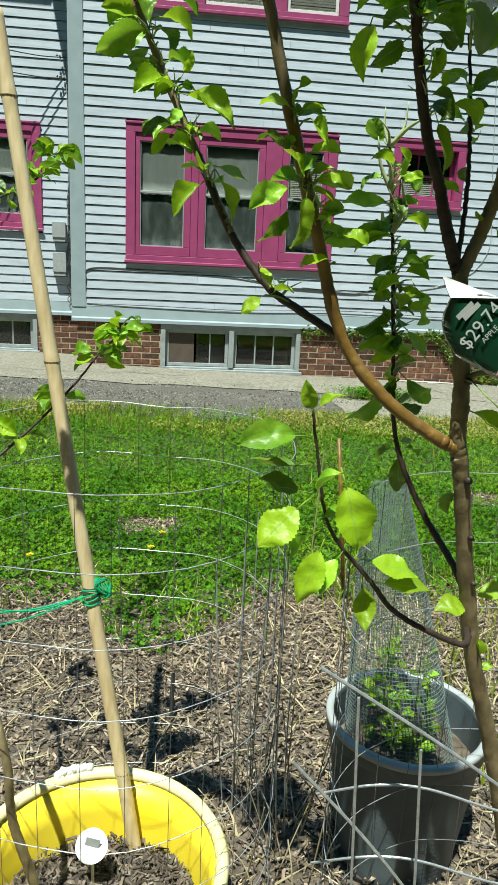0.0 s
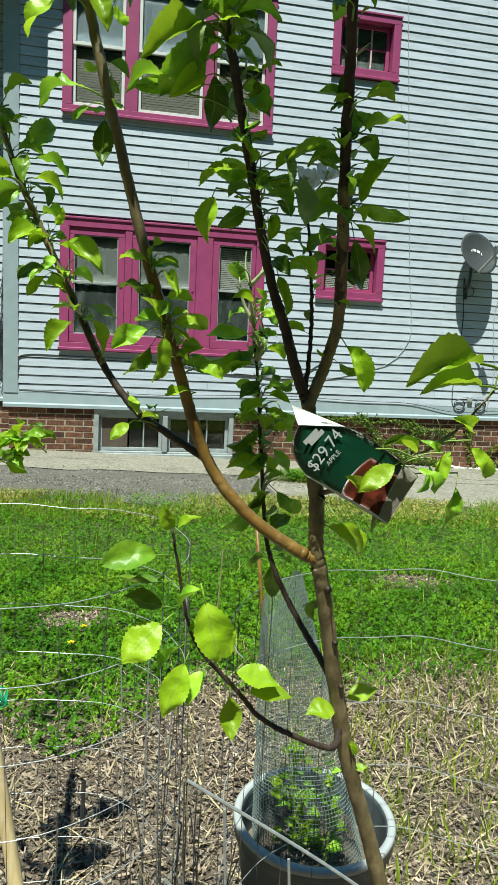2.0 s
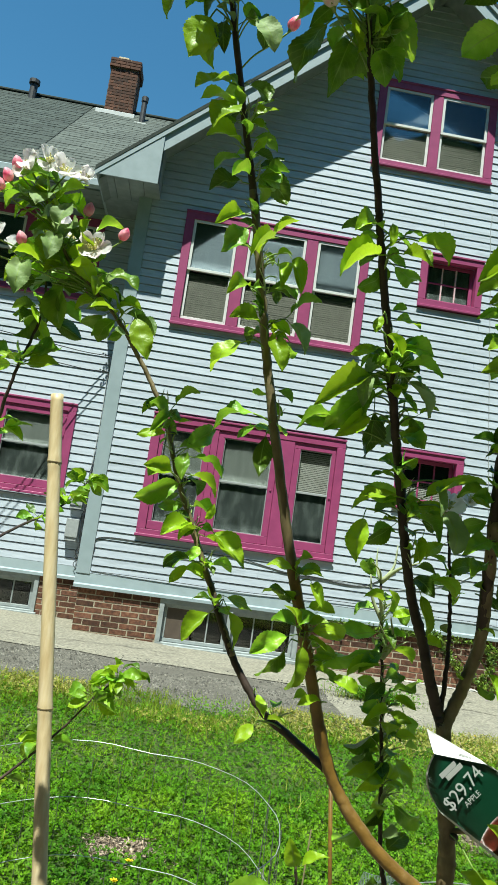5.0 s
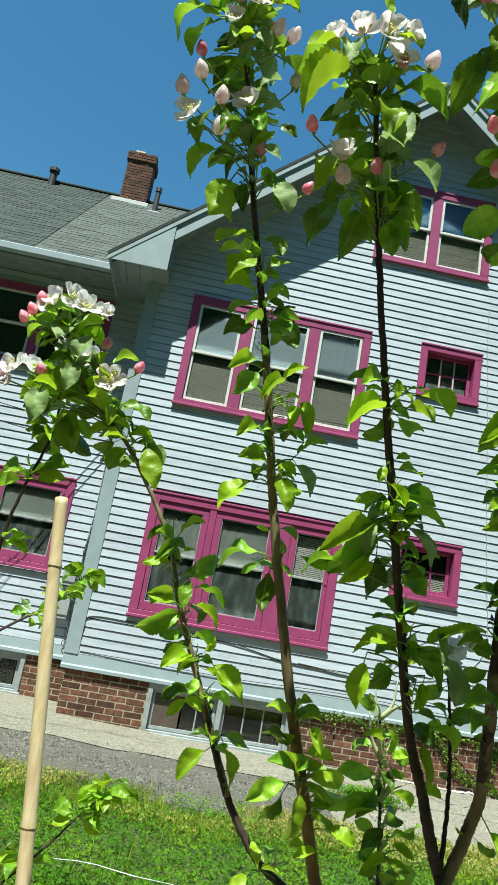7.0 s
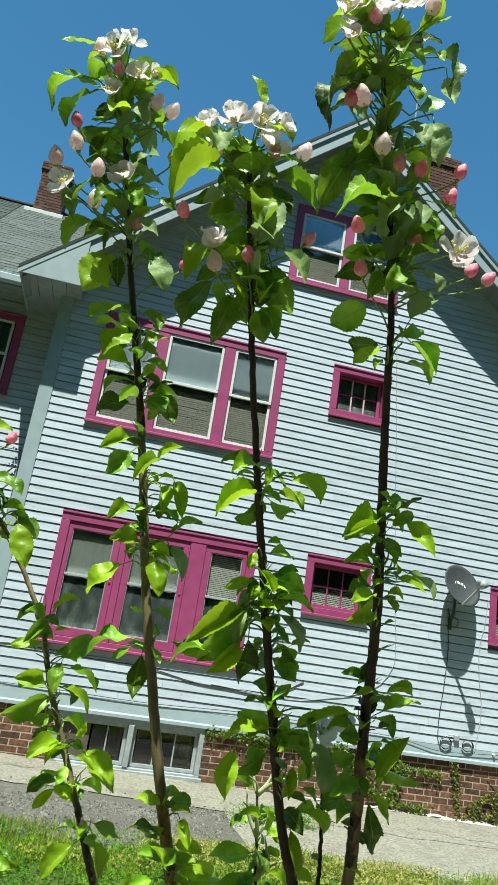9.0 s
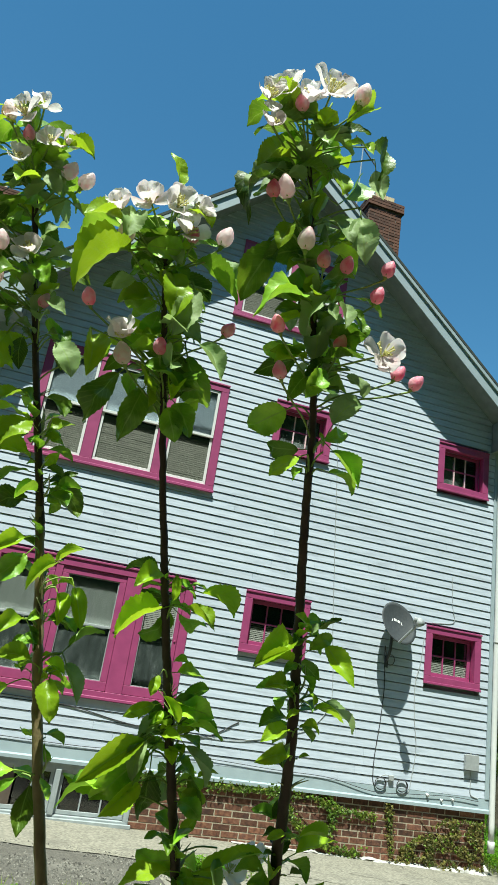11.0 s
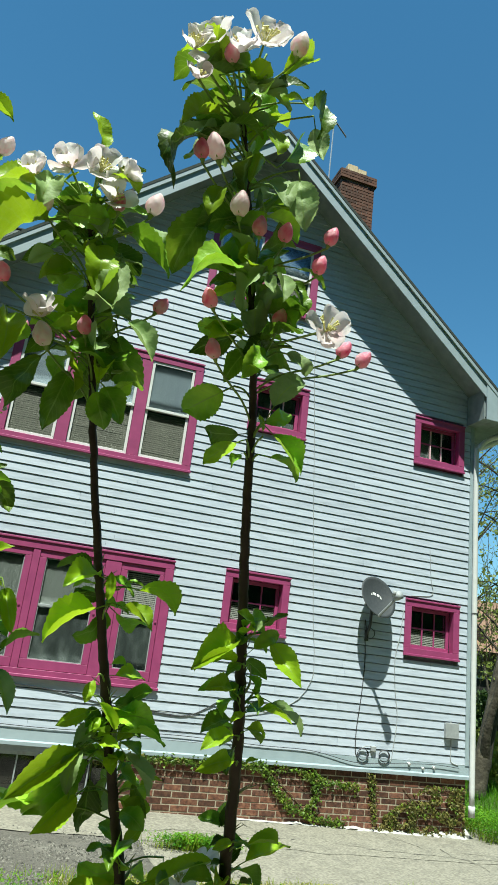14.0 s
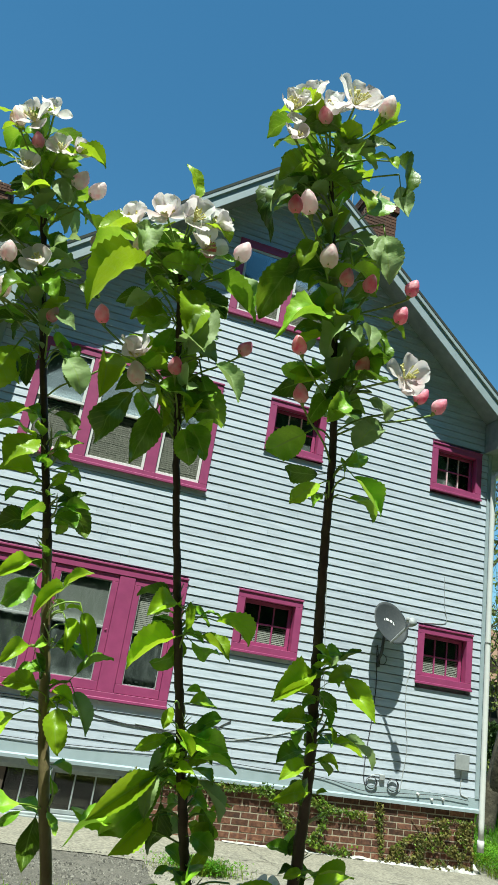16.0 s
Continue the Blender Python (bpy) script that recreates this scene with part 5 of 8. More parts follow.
HEAD_B_1 = (
    (-1.035, 0.414, 1.732, -0.993, 0.401, 1.715, 0), (-1.032, 0.443, 1.694, -1.063, 0.453, 1.681, 3),
    (-1.011, 0.414, 1.678, -1.031, 0.413, 1.649, 0), (-0.993, 0.406, 1.689, -0.969, 0.392, 1.632, 1),
    (-1.078, 0.435, 1.729, -1.084, 0.441, 1.665, 3), (-1.097, 0.432, 1.717, -1.103, 0.448, 1.671, 3),
    (-1.118, 0.436, 1.721, -1.155, 0.433, 1.715, 3), (-1.131, 0.405, 1.732, -1.130, 0.383, 1.682, 2),
    (-1.087, 0.438, 1.751, -1.072, 0.442, 1.720, 3), (-1.058, 0.413, 1.777, -1.024, 0.414, 1.794, 0),
    (-1.088, 0.405, 1.809, -1.097, 0.391, 1.766, 2), (-1.117, 0.412, 1.775, -1.108, 0.403, 1.731, 1),
    (-1.099, 0.399, 1.767, -1.100, 0.379, 1.727, 2), (-1.126, 0.410, 1.813, -1.164, 0.402, 1.788, 0),
)
HEAD_B_2 = (
    (-1.140, 0.412, 1.813, -1.162, 0.411, 1.819, 1), (-1.090, 0.411, 1.810, -1.080, 0.398, 1.826, 0),
    (-1.069, 0.414, 1.773, -1.061, 0.390, 1.789, 1), (-1.110, 0.403, 1.727, -1.142, 0.393, 1.735, 1),
    (-1.085, 0.411, 1.733, -1.104, 0.391, 1.733, 1), (-1.031, 0.418, 1.721, -1.013, 0.417, 1.700, 0),
    (-1.039, 0.409, 1.728, -1.042, 0.395, 1.698, 1), (-1.112, 0.432, 1.766, -1.085, 0.435, 1.742, 3),
    (-1.130, 0.443, 1.774, -1.145, 0.448, 1.741, 3), (-1.100, 0.418, 1.787, -1.075, 0.418, 1.769, 0),
)
HEADS = {"D": (HEAD_D_1, HEAD_D_2, HEAD_D_3, HEAD_D_4,), "C": (HEAD_C_1, HEAD_C_2, HEAD_C_3,), "A": (HEAD_A_1, HEAD_A_2, HEAD_A_3,), "B": (HEAD_B_1, HEAD_B_2,)}

# leaves along the stems: foot, tip, look
MID_A_1 = (
    (-0.880, 0.302, 1.786, -0.914, 0.286, 1.763, 1), (-0.877, 0.303, 1.773, -0.903, 0.303, 1.741, 0),
    (-0.852, 0.298, 1.763, -0.825, 0.286, 1.783, 1), (-0.846, 0.309, 1.767, -0.872, 0.285, 1.734, 1),
    (-0.855, 0.331, 1.757, -0.864, 0.344, 1.740, 3), (-0.843, 0.304, 1.745, -0.828, 0.291, 1.746, 0),
    (-0.828, 0.308, 1.749, -0.812, 0.295, 1.706, 1), (-0.843, 0.310, 1.739, -0.835, 0.288, 1.706, 1),
    (-0.864, 0.306, 1.706, -0.891, 0.283, 1.689, 1), (-0.864, 0.313, 1.706, -0.851, 0.315, 1.680, 0),
    (-0.837, 0.333, 1.731, -0.830, 0.351, 1.712, 3), (-0.847, 0.310, 1.667, -0.884, 0.305, 1.672, 1),
    (-0.854, 0.332, 1.673, -0.865, 0.336, 1.666, 3), (-0.820, 0.318, 1.684, -0.786, 0.314, 1.708, 0),
)
MID_A_2 = (
    (-0.820, 0.309, 1.677, -0.801, 0.285, 1.639, 2), (-0.828, 0.314, 1.661, -0.821, 0.295, 1.619, 0),
    (-0.817, 0.335, 1.666, -0.801, 0.353, 1.655, 3), (-0.859, 0.314, 1.649, -0.895, 0.314, 1.612, 0),
    (-0.830, 0.318, 1.657, -0.815, 0.293, 1.646, 1), (-0.834, 0.322, 1.569, -0.884, 0.312, 1.550, 0),
    (-0.836, 0.338, 1.567, -0.855, 0.345, 1.551, 3), (-0.822, 0.349, 1.565, -0.825, 0.349, 1.512, 3),
    (-0.818, 0.342, 1.600, -0.809, 0.342, 1.582, 3), (-0.775, 0.333, 1.415, -0.806, 0.332, 1.419, 1),
    (-0.772, 0.328, 1.413, -0.763, 0.303, 1.434, 1), (-0.769, 0.327, 1.413, -0.747, 0.316, 1.415, 1),
    (-0.757, 0.327, 1.407, -0.746, 0.304, 1.384, 1), (-0.775, 0.339, 1.387, -0.806, 0.341, 1.389, 0),
)
MID_A_3 = (
    (-0.763, 0.337, 1.354, -0.783, 0.322, 1.381, 1), (-0.753, 0.344, 1.354, -0.750, 0.322, 1.376, 0),
    (-0.756, 0.337, 1.378, -0.730, 0.316, 1.380, 1), (-0.752, 0.343, 1.353, -0.710, 0.346, 1.353, 0),
    (-0.769, 0.338, 1.348, -0.812, 0.329, 1.327, 0), (-0.768, 0.365, 1.337, -0.799, 0.365, 1.300, 3),
    (-0.757, 0.336, 1.348, -0.769, 0.338, 1.294, 1), (-0.750, 0.349, 1.348, -0.730, 0.328, 1.337, 0),
    (-0.745, 0.347, 1.328, -0.714, 0.350, 1.334, 0), (-0.746, 0.338, 1.321, -0.732, 0.329, 1.318, 1),
    (-0.722, 0.343, 1.307, -0.694, 0.329, 1.300, 0), (-0.724, 0.349, 1.283, -0.753, 0.340, 1.279, 1),
)
MID_C_1 = (
    (-0.744, 0.235, 1.759, -0.780, 0.213, 1.748, 0), (-0.741, 0.227, 1.739, -0.741, 0.226, 1.767, 1),
    (-0.728, 0.232, 1.754, -0.710, 0.221, 1.756, 0), (-0.720, 0.230, 1.754, -0.677, 0.234, 1.738, 0),
    (-0.730, 0.232, 1.739, -0.701, 0.207, 1.721, 1), (-0.743, 0.235, 1.735, -0.788, 0.218, 1.702, 1),
    (-0.741, 0.254, 1.749, -0.766, 0.256, 1.752, 3), (-0.737, 0.256, 1.742, -0.761, 0.261, 1.711, 3),
    (-0.732, 0.252, 1.740, -0.698, 0.266, 1.732, 3), (-0.736, 0.239, 1.679, -0.743, 0.235, 1.658, 1),
    (-0.733, 0.242, 1.661, -0.713, 0.238, 1.639, 1), (-0.729, 0.260, 1.651, -0.762, 0.250, 1.637, 0),
    (-0.716, 0.261, 1.640, -0.679, 0.243, 1.646, 0), (-0.710, 0.281, 1.654, -0.676, 0.289, 1.671, 3),
)
MID_C_2 = (
    (-0.728, 0.255, 1.632, -0.725, 0.256, 1.646, 1), (-0.729, 0.260, 1.623, -0.792, 0.245, 1.580, 1),
    (-0.731, 0.264, 1.621, -0.743, 0.248, 1.586, 2), (-0.721, 0.264, 1.625, -0.706, 0.242, 1.624, 1),
    (-0.709, 0.266, 1.632, -0.666, 0.249, 1.628, 0), (-0.705, 0.254, 1.623, -0.673, 0.256, 1.587, 2),
    (-0.704, 0.262, 1.615, -0.683, 0.264, 1.594, 0), (-0.710, 0.291, 1.624, -0.729, 0.304, 1.614, 3),
    (-0.722, 0.284, 1.615, -0.773, 0.281, 1.563, 3), (-0.725, 0.286, 1.609, -0.776, 0.293, 1.578, 3),
    (-0.721, 0.295, 1.601, -0.719, 0.318, 1.547, 3), (-0.728, 0.275, 1.584, -0.766, 0.255, 1.554, 0),
    (-0.755, 0.282, 1.568, -0.804, 0.261, 1.556, 0), (-0.720, 0.292, 1.583, -0.798, 0.304, 1.578, 3),
)
MID_C_3 = (
    (-0.680, 0.299, 1.595, -0.663, 0.297, 1.562, 3), (-0.680, 0.272, 1.590, -0.660, 0.266, 1.598, 1),
    (-0.682, 0.298, 1.518, -0.702, 0.283, 1.532, 1), (-0.672, 0.323, 1.517, -0.713, 0.324, 1.517, 3),
    (-0.678, 0.300, 1.504, -0.731, 0.296, 1.489, 1), (-0.713, 0.307, 1.485, -0.720, 0.295, 1.435, 1),
    (-0.676, 0.325, 1.481, -0.708, 0.322, 1.456, 3), (-0.663, 0.300, 1.496, -0.678, 0.279, 1.487, 1),
    (-0.659, 0.303, 1.506, -0.597, 0.281, 1.533, 0), (-0.642, 0.293, 1.526, -0.644, 0.274, 1.492, 2),
    (-0.641, 0.292, 1.499, -0.628, 0.271, 1.456, 2), (-0.648, 0.309, 1.474, -0.658, 0.301, 1.442, 0),
    (-0.660, 0.307, 1.463, -0.657, 0.286, 1.443, 1), (-0.643, 0.319, 1.416, -0.630, 0.319, 1.368, 1),
)
MID_C_4 = (
    (-0.634, 0.319, 1.428, -0.603, 0.320, 1.409, 1), (-0.644, 0.309, 1.451, -0.617, 0.313, 1.434, 0),
    (-0.650, 0.331, 1.490, -0.624, 0.343, 1.480, 3),
)
MID_D_1 = (
    (-0.624, 0.172, 1.731, -0.643, 0.161, 1.744, 1), (-0.626, 0.184, 1.724, -0.675, 0.162, 1.695, 0),
    (-0.622, 0.171, 1.730, -0.618, 0.160, 1.740, 2), (-0.621, 0.180, 1.714, -0.598, 0.176, 1.731, 0),
    (-0.609, 0.177, 1.726, -0.584, 0.154, 1.691, 1), (-0.629, 0.181, 1.702, -0.671, 0.167, 1.695, 1),
    (-0.626, 0.185, 1.703, -0.642, 0.179, 1.691, 0), (-0.630, 0.180, 1.678, -0.659, 0.171, 1.681, 1),
    (-0.624, 0.191, 1.670, -0.648, 0.191, 1.688, 0), (-0.620, 0.182, 1.685, -0.609, 0.179, 1.671, 1),
    (-0.616, 0.195, 1.665, -0.630, 0.186, 1.656, 1), (-0.612, 0.200, 1.668, -0.610, 0.177, 1.666, 0),
    (-0.606, 0.197, 1.669, -0.573, 0.190, 1.660, 0), (-0.600, 0.189, 1.676, -0.571, 0.174, 1.653, 2),
)
MID_D_2 = (
    (-0.623, 0.190, 1.646, -0.657, 0.169, 1.637, 1), (-0.612, 0.196, 1.650, -0.602, 0.176, 1.649, 1),
    (-0.620, 0.197, 1.626, -0.656, 0.181, 1.620, 1), (-0.604, 0.211, 1.625, -0.597, 0.202, 1.629, 0),
    (-0.606, 0.236, 1.593, -0.599, 0.254, 1.574, 3), (-0.601, 0.226, 1.561, -0.621, 0.222, 1.556, 1),
    (-0.595, 0.222, 1.558, -0.562, 0.223, 1.562, 1), (-0.599, 0.238, 1.558, -0.618, 0.242, 1.553, 0),
    (-0.587, 0.248, 1.537, -0.540, 0.248, 1.554, 0), (-0.588, 0.243, 1.525, -0.580, 0.229, 1.529, 0),
    (-0.583, 0.250, 1.512, -0.561, 0.247, 1.508, 0), (-0.578, 0.263, 1.473, -0.551, 0.245, 1.522, 0),
    (-0.576, 0.282, 1.481, -0.514, 0.281, 1.473, 3), (-0.581, 0.272, 1.464, -0.553, 0.274, 1.434, 1),
)
MID_D_3 = (
    (-0.572, 0.290, 1.458, -0.552, 0.306, 1.402, 3), (-0.593, 0.266, 1.474, -0.626, 0.257, 1.457, 0),
    (-0.584, 0.292, 1.385, -0.572, 0.284, 1.380, 1), (-0.568, 0.311, 1.345, -0.546, 0.295, 1.293, 0),
    (-0.563, 0.341, 1.325, -0.538, 0.342, 1.313, 3), (-0.590, 0.277, 1.498, -0.611, 0.300, 1.488, 3),
    (-0.591, 0.270, 1.450, -0.618, 0.249, 1.435, 0), (-0.581, 0.312, 1.418, -0.559, 0.310, 1.406, 3),
)
MID_B_1 = (
    (-0.930, 0.419, 1.585, -0.902, 0.419, 1.608, 0), (-0.930, 0.423, 1.581, -0.954, 0.405, 1.551, 0),
    (-0.933, 0.437, 1.581, -0.922, 0.440, 1.558, 3), (-0.930, 0.416, 1.553, -0.969, 0.412, 1.546, 1),
    (-0.924, 0.424, 1.567, -0.907, 0.420, 1.572, 1), (-0.920, 0.427, 1.524, -0.949, 0.429, 1.501, 0),
    (-0.911, 0.427, 1.536, -0.876, 0.428, 1.567, 0), (-0.906, 0.428, 1.536, -0.909, 0.406, 1.500, 0),
    (-0.904, 0.420, 1.527, -0.862, 0.403, 1.509, 0), (-0.906, 0.423, 1.498, -0.961, 0.413, 1.472, 0),
    (-0.905, 0.439, 1.492, -0.936, 0.459, 1.489, 3), (-0.901, 0.417, 1.506, -0.867, 0.397, 1.485, 1),
    (-0.898, 0.438, 1.474, -0.930, 0.447, 1.471, 3), (-0.895, 0.441, 1.466, -0.922, 0.453, 1.452, 3),
)
MID_B_2 = (
    (-0.884, 0.414, 1.446, -0.923, 0.393, 1.434, 1), (-0.881, 0.414, 1.446, -0.902, 0.397, 1.429, 1),
    (-0.876, 0.411, 1.458, -0.867, 0.400, 1.478, 1), (-0.875, 0.410, 1.439, -0.846, 0.404, 1.426, 1),
    (-0.868, 0.420, 1.447, -0.823, 0.400, 1.408, 0), (-0.879, 0.419, 1.427, -0.886, 0.404, 1.409, 0),
    (-0.881, 0.415, 1.407, -0.914, 0.408, 1.397, 0), (-0.884, 0.415, 1.405, -0.905, 0.413, 1.381, 1),
    (-0.878, 0.438, 1.404, -0.856, 0.440, 1.394, 3), (-0.850, 0.411, 1.362, -0.878, 0.396, 1.367, 0),
    (-0.850, 0.401, 1.357, -0.882, 0.390, 1.321, 1), (-0.838, 0.406, 1.364, -0.823, 0.404, 1.316, 1),
    (-0.841, 0.411, 1.374, -0.805, 0.410, 1.362, 0), (-0.791, 0.390, 1.277, -0.782, 0.367, 1.256, 1),
)
MID_B_3 = (
    (-0.777, 0.386, 1.247, -0.757, 0.368, 1.251, 1), (-0.788, 0.384, 1.245, -0.812, 0.360, 1.228, 1),
)
MID_F_1 = (
    (-0.639, 0.438, 1.356, -0.699, 0.429, 1.349, 0), (-0.634, 0.457, 1.349, -0.712, 0.470, 1.325, 3),
    (-0.635, 0.443, 1.328, -0.669, 0.422, 1.305, 0), (-0.634, 0.435, 1.314, -0.680, 0.433, 1.297, 0),
    (-0.626, 0.438, 1.300, -0.657, 0.422, 1.274, 0), (-0.615, 0.465, 1.290, -0.576, 0.474, 1.299, 3),
    (-0.642, 0.441, 1.388, -0.671, 0.428, 1.394, 1), (-0.641, 0.439, 1.377, -0.644, 0.418, 1.407, 1),
    (-0.632, 0.439, 1.371, -0.608, 0.435, 1.380, 1), (-0.616, 0.459, 1.239, -0.662, 0.475, 1.208, 3),
    (-0.615, 0.443, 1.206, -0.656, 0.423, 1.173, 0), (-0.599, 0.462, 1.263, -0.583, 0.474, 1.216, 3),
    (-0.612, 0.439, 1.214, -0.589, 0.417, 1.181, 0), (-0.614, 0.441, 1.184, -0.669, 0.429, 1.187, 1),
)
MID_F_2 = (
    (-0.601, 0.462, 1.158, -0.554, 0.481, 1.128, 3), (-0.609, 0.462, 1.165, -0.662, 0.482, 1.099, 3),
    (-0.597, 0.458, 1.062, -0.583, 0.475, 1.007, 3), (-0.629, 0.436, 1.335, -0.600, 0.435, 1.322, 1),
    (-0.617, 0.446, 1.277, -0.592, 0.426, 1.270, 0), (-0.622, 0.437, 1.264, -0.654, 0.420, 1.252, 0),
    (-0.612, 0.443, 1.235, -0.586, 0.429, 1.237, 1), (-0.612, 0.443, 1.151, -0.640, 0.428, 1.134, 0),
)
MID_H_1 = (
    (-0.409, 0.282, 1.321, -0.510, 0.269, 1.302, 0), (-0.409, 0.280, 1.302, -0.493, 0.272, 1.294, 0),
    (-0.446, 0.279, 1.240, -0.463, 0.277, 1.190, 1), (-0.515, 0.260, 1.223, -0.561, 0.253, 1.193, 1),
    (-0.508, 0.304, 1.185, -0.513, 0.326, 1.135, 3), (-0.427, 0.302, 1.198, -0.438, 0.304, 1.141, 3),
    (-0.500, 0.266, 1.215, -0.472, 0.262, 1.190, 0), (-0.535, 0.267, 1.238, -0.509, 0.254, 1.253, 0),
    (-0.571, 0.281, 1.157, -0.548, 0.262, 1.123, 1), (-0.552, 0.282, 1.184, -0.569, 0.272, 1.206, 1),
    (-0.427, 0.279, 1.249, -0.460, 0.259, 1.272, 0), (-0.496, 0.262, 1.230, -0.528, 0.257, 1.244, 1),
    (-0.436, 0.273, 1.241, -0.411, 0.268, 1.206, 1), (-0.472, 0.279, 1.221, -0.485, 0.276, 1.188, 3),
)
MID_H_2 = (
    (-0.459, 0.280, 1.233, -0.487, 0.276, 1.246, 0),
)
MIDS = {"F": (MID_F_1, MID_F_2,), "H": (MID_H_1, MID_H_2,), "A": (MID_A_1, MID_A_2, MID_A_3,), "C": (MID_C_1, MID_C_2, MID_C_3, MID_C_4,), "D": (MID_D_1, MID_D_2, MID_D_3,), "B": (MID_B_1, MID_B_2, MID_B_3,)}


def head_leaf(parent, stem, base, tip, kind, rnd, wide=0.85):
    """A broad leaf with its face turned to the camera's side, on a stalk from the stem."""
    base = base.lerp(tip, -0.14)
    up = {0: Vector((rnd.uniform(-0.7, 0.7), -0.65, rnd.uniform(0.2, 1.1))), 1: Vector((rnd.uniform(-0.5, 0.5), -0.65, rnd.uniform(0.4, 1.1))),
          2: Vector((rnd.uniform(-0.5, 0.3), -0.75, rnd.uniform(0.4, 0.8))), 3: Vector((rnd.uniform(-0.7, 0.7), -0.75, rnd.uniform(-0.9, -0.1)))}[kind]
    d = tip - base
    shape = rnd.choice((0, 1, 3, 2, 4, 5, 8, 9, 8, 9) if kind != 1 else (0, 1, 2, 7, 5, 6))
    curl = SHAPES[shape][1]
    reach, drop = 0.24 + 0.76 * math.sin(curl) / curl, 0.76 * (1 - math.cos(curl)) / curl
    size = d.length / math.hypot(reach, drop)
    m = aim(base, d, up) @ Matrix.Rotation(math.atan2(drop, reach), 4, "X")
    put("leaf", LEAVES[kind][shape], parent, m, (size * rnd.uniform(wide - 0.15, wide + 0.15) * min(1.0, 0.07 / size), size, size))
    root = on_stem(stem, base.z - 0.012)
    if (root - base).length > 0.012:
        part("leaf_stalk", tube(bmesh.new(), spline([root, root.lerp(base, 0.5) + Vector((0, 0, 0.004)), base], 3), 0.0009, 4), SEPAL, parent, smooth=True)


rnd = random.Random(41)
for key, tables in HEADS.items():
    for table in tables:
        for row in table:
            head_leaf(tree, LINES[key], Vector(row[:3]), Vector(row[3:6]), row[6], rnd)
for key, tables in MIDS.items():
    for table in tables:
        for row in table:
            foot = Vector(row[:3])
            head_leaf(tree, LINES[key], foot, Vector(row[3:6]), 1 if row[6] == 0 and rnd.random() < 0.4 else row[6], rnd, 0.52 if key == "H" else 0.70)
            node = on_stem(LINES[key], foot.z)
            for _ in range(rnd.choice((0, 1, 1, 2)) if key != "H" else 0):
                spur(tree, node, rnd, rnd.uniform(0.024, 0.048), rnd.choice((0, 0, 1, 3)))
            if rnd.random() < 0.30:
                tuft(tree, node, rnd)
for key, tables in TABLES.items():
    for table in tables:
        for z, dx, dy, dz, kind in table:
            base = on_stem(LINES[key], z)
            way = Vector((dx, dy, dz))
            leaf(tree, base, base + way, kind, rnd)
            if rnd.random() < 0.4 and key == "A":
                tuft(tree, base, rnd)
            for _ in range(2 if z > 1.88 else rnd.choice((1, 1, 2))):
                if key == "A":
                    spur(tree, base, rnd, 0.70 * min(way.length, 0.058), rnd.choice((0, 0, 1, 3)))

FLOWERS = {
    "D": ((-0.714, 0.047, 2.208, 1.2), (-0.754, 0.052, 2.197, 0.95), (-0.770, 0.047, 2.176, 0.85), (-0.735, 0.050, 2.192, 0.95), (-0.763, 0.050, 2.152, 0.7), (-0.614, 0.098, 1.990, 1.02)),
    "C": ((-0.871, 0.137, 2.080, 0.9), (-0.845, 0.136, 2.098, 1.0), (-0.821, 0.136, 2.103, 1.0), (-0.800, 0.137, 2.103, 0.9), (-0.806, 0.141, 2.081, 1.0), (-0.843, 0.163, 1.969, 1.0)),
    "A": ((-0.988, 0.214, 2.211, 1.0), (-0.972, 0.212, 2.225, 0.8), (-0.957, 0.219, 2.191, 0.8), (-0.941, 0.219, 2.197, 0.7), (-0.983, 0.223, 2.161, 0.8), (-0.950, 0.244, 2.073, 1.0), (-1.010, 0.244, 2.046, 0.9)),
    "B": ((-1.140, 0.392, 1.848, 1.0), (-1.120, 0.392, 1.860, 0.9), (-1.099, 0.392, 1.849, 1.0), (-1.078, 0.393, 1.848, 0.9), (-1.166, 0.396, 1.759, 1.0), (-1.170, 0.397, 1.741, 0.9), (-1.051, 0.398, 1.766, 1.02)),
    "E": ((-0.618, 0.322, 1.515, 0.85), (-0.592, 0.330, 1.526, 0.8), (-0.604, 0.352, 1.512, 0.75)),
}
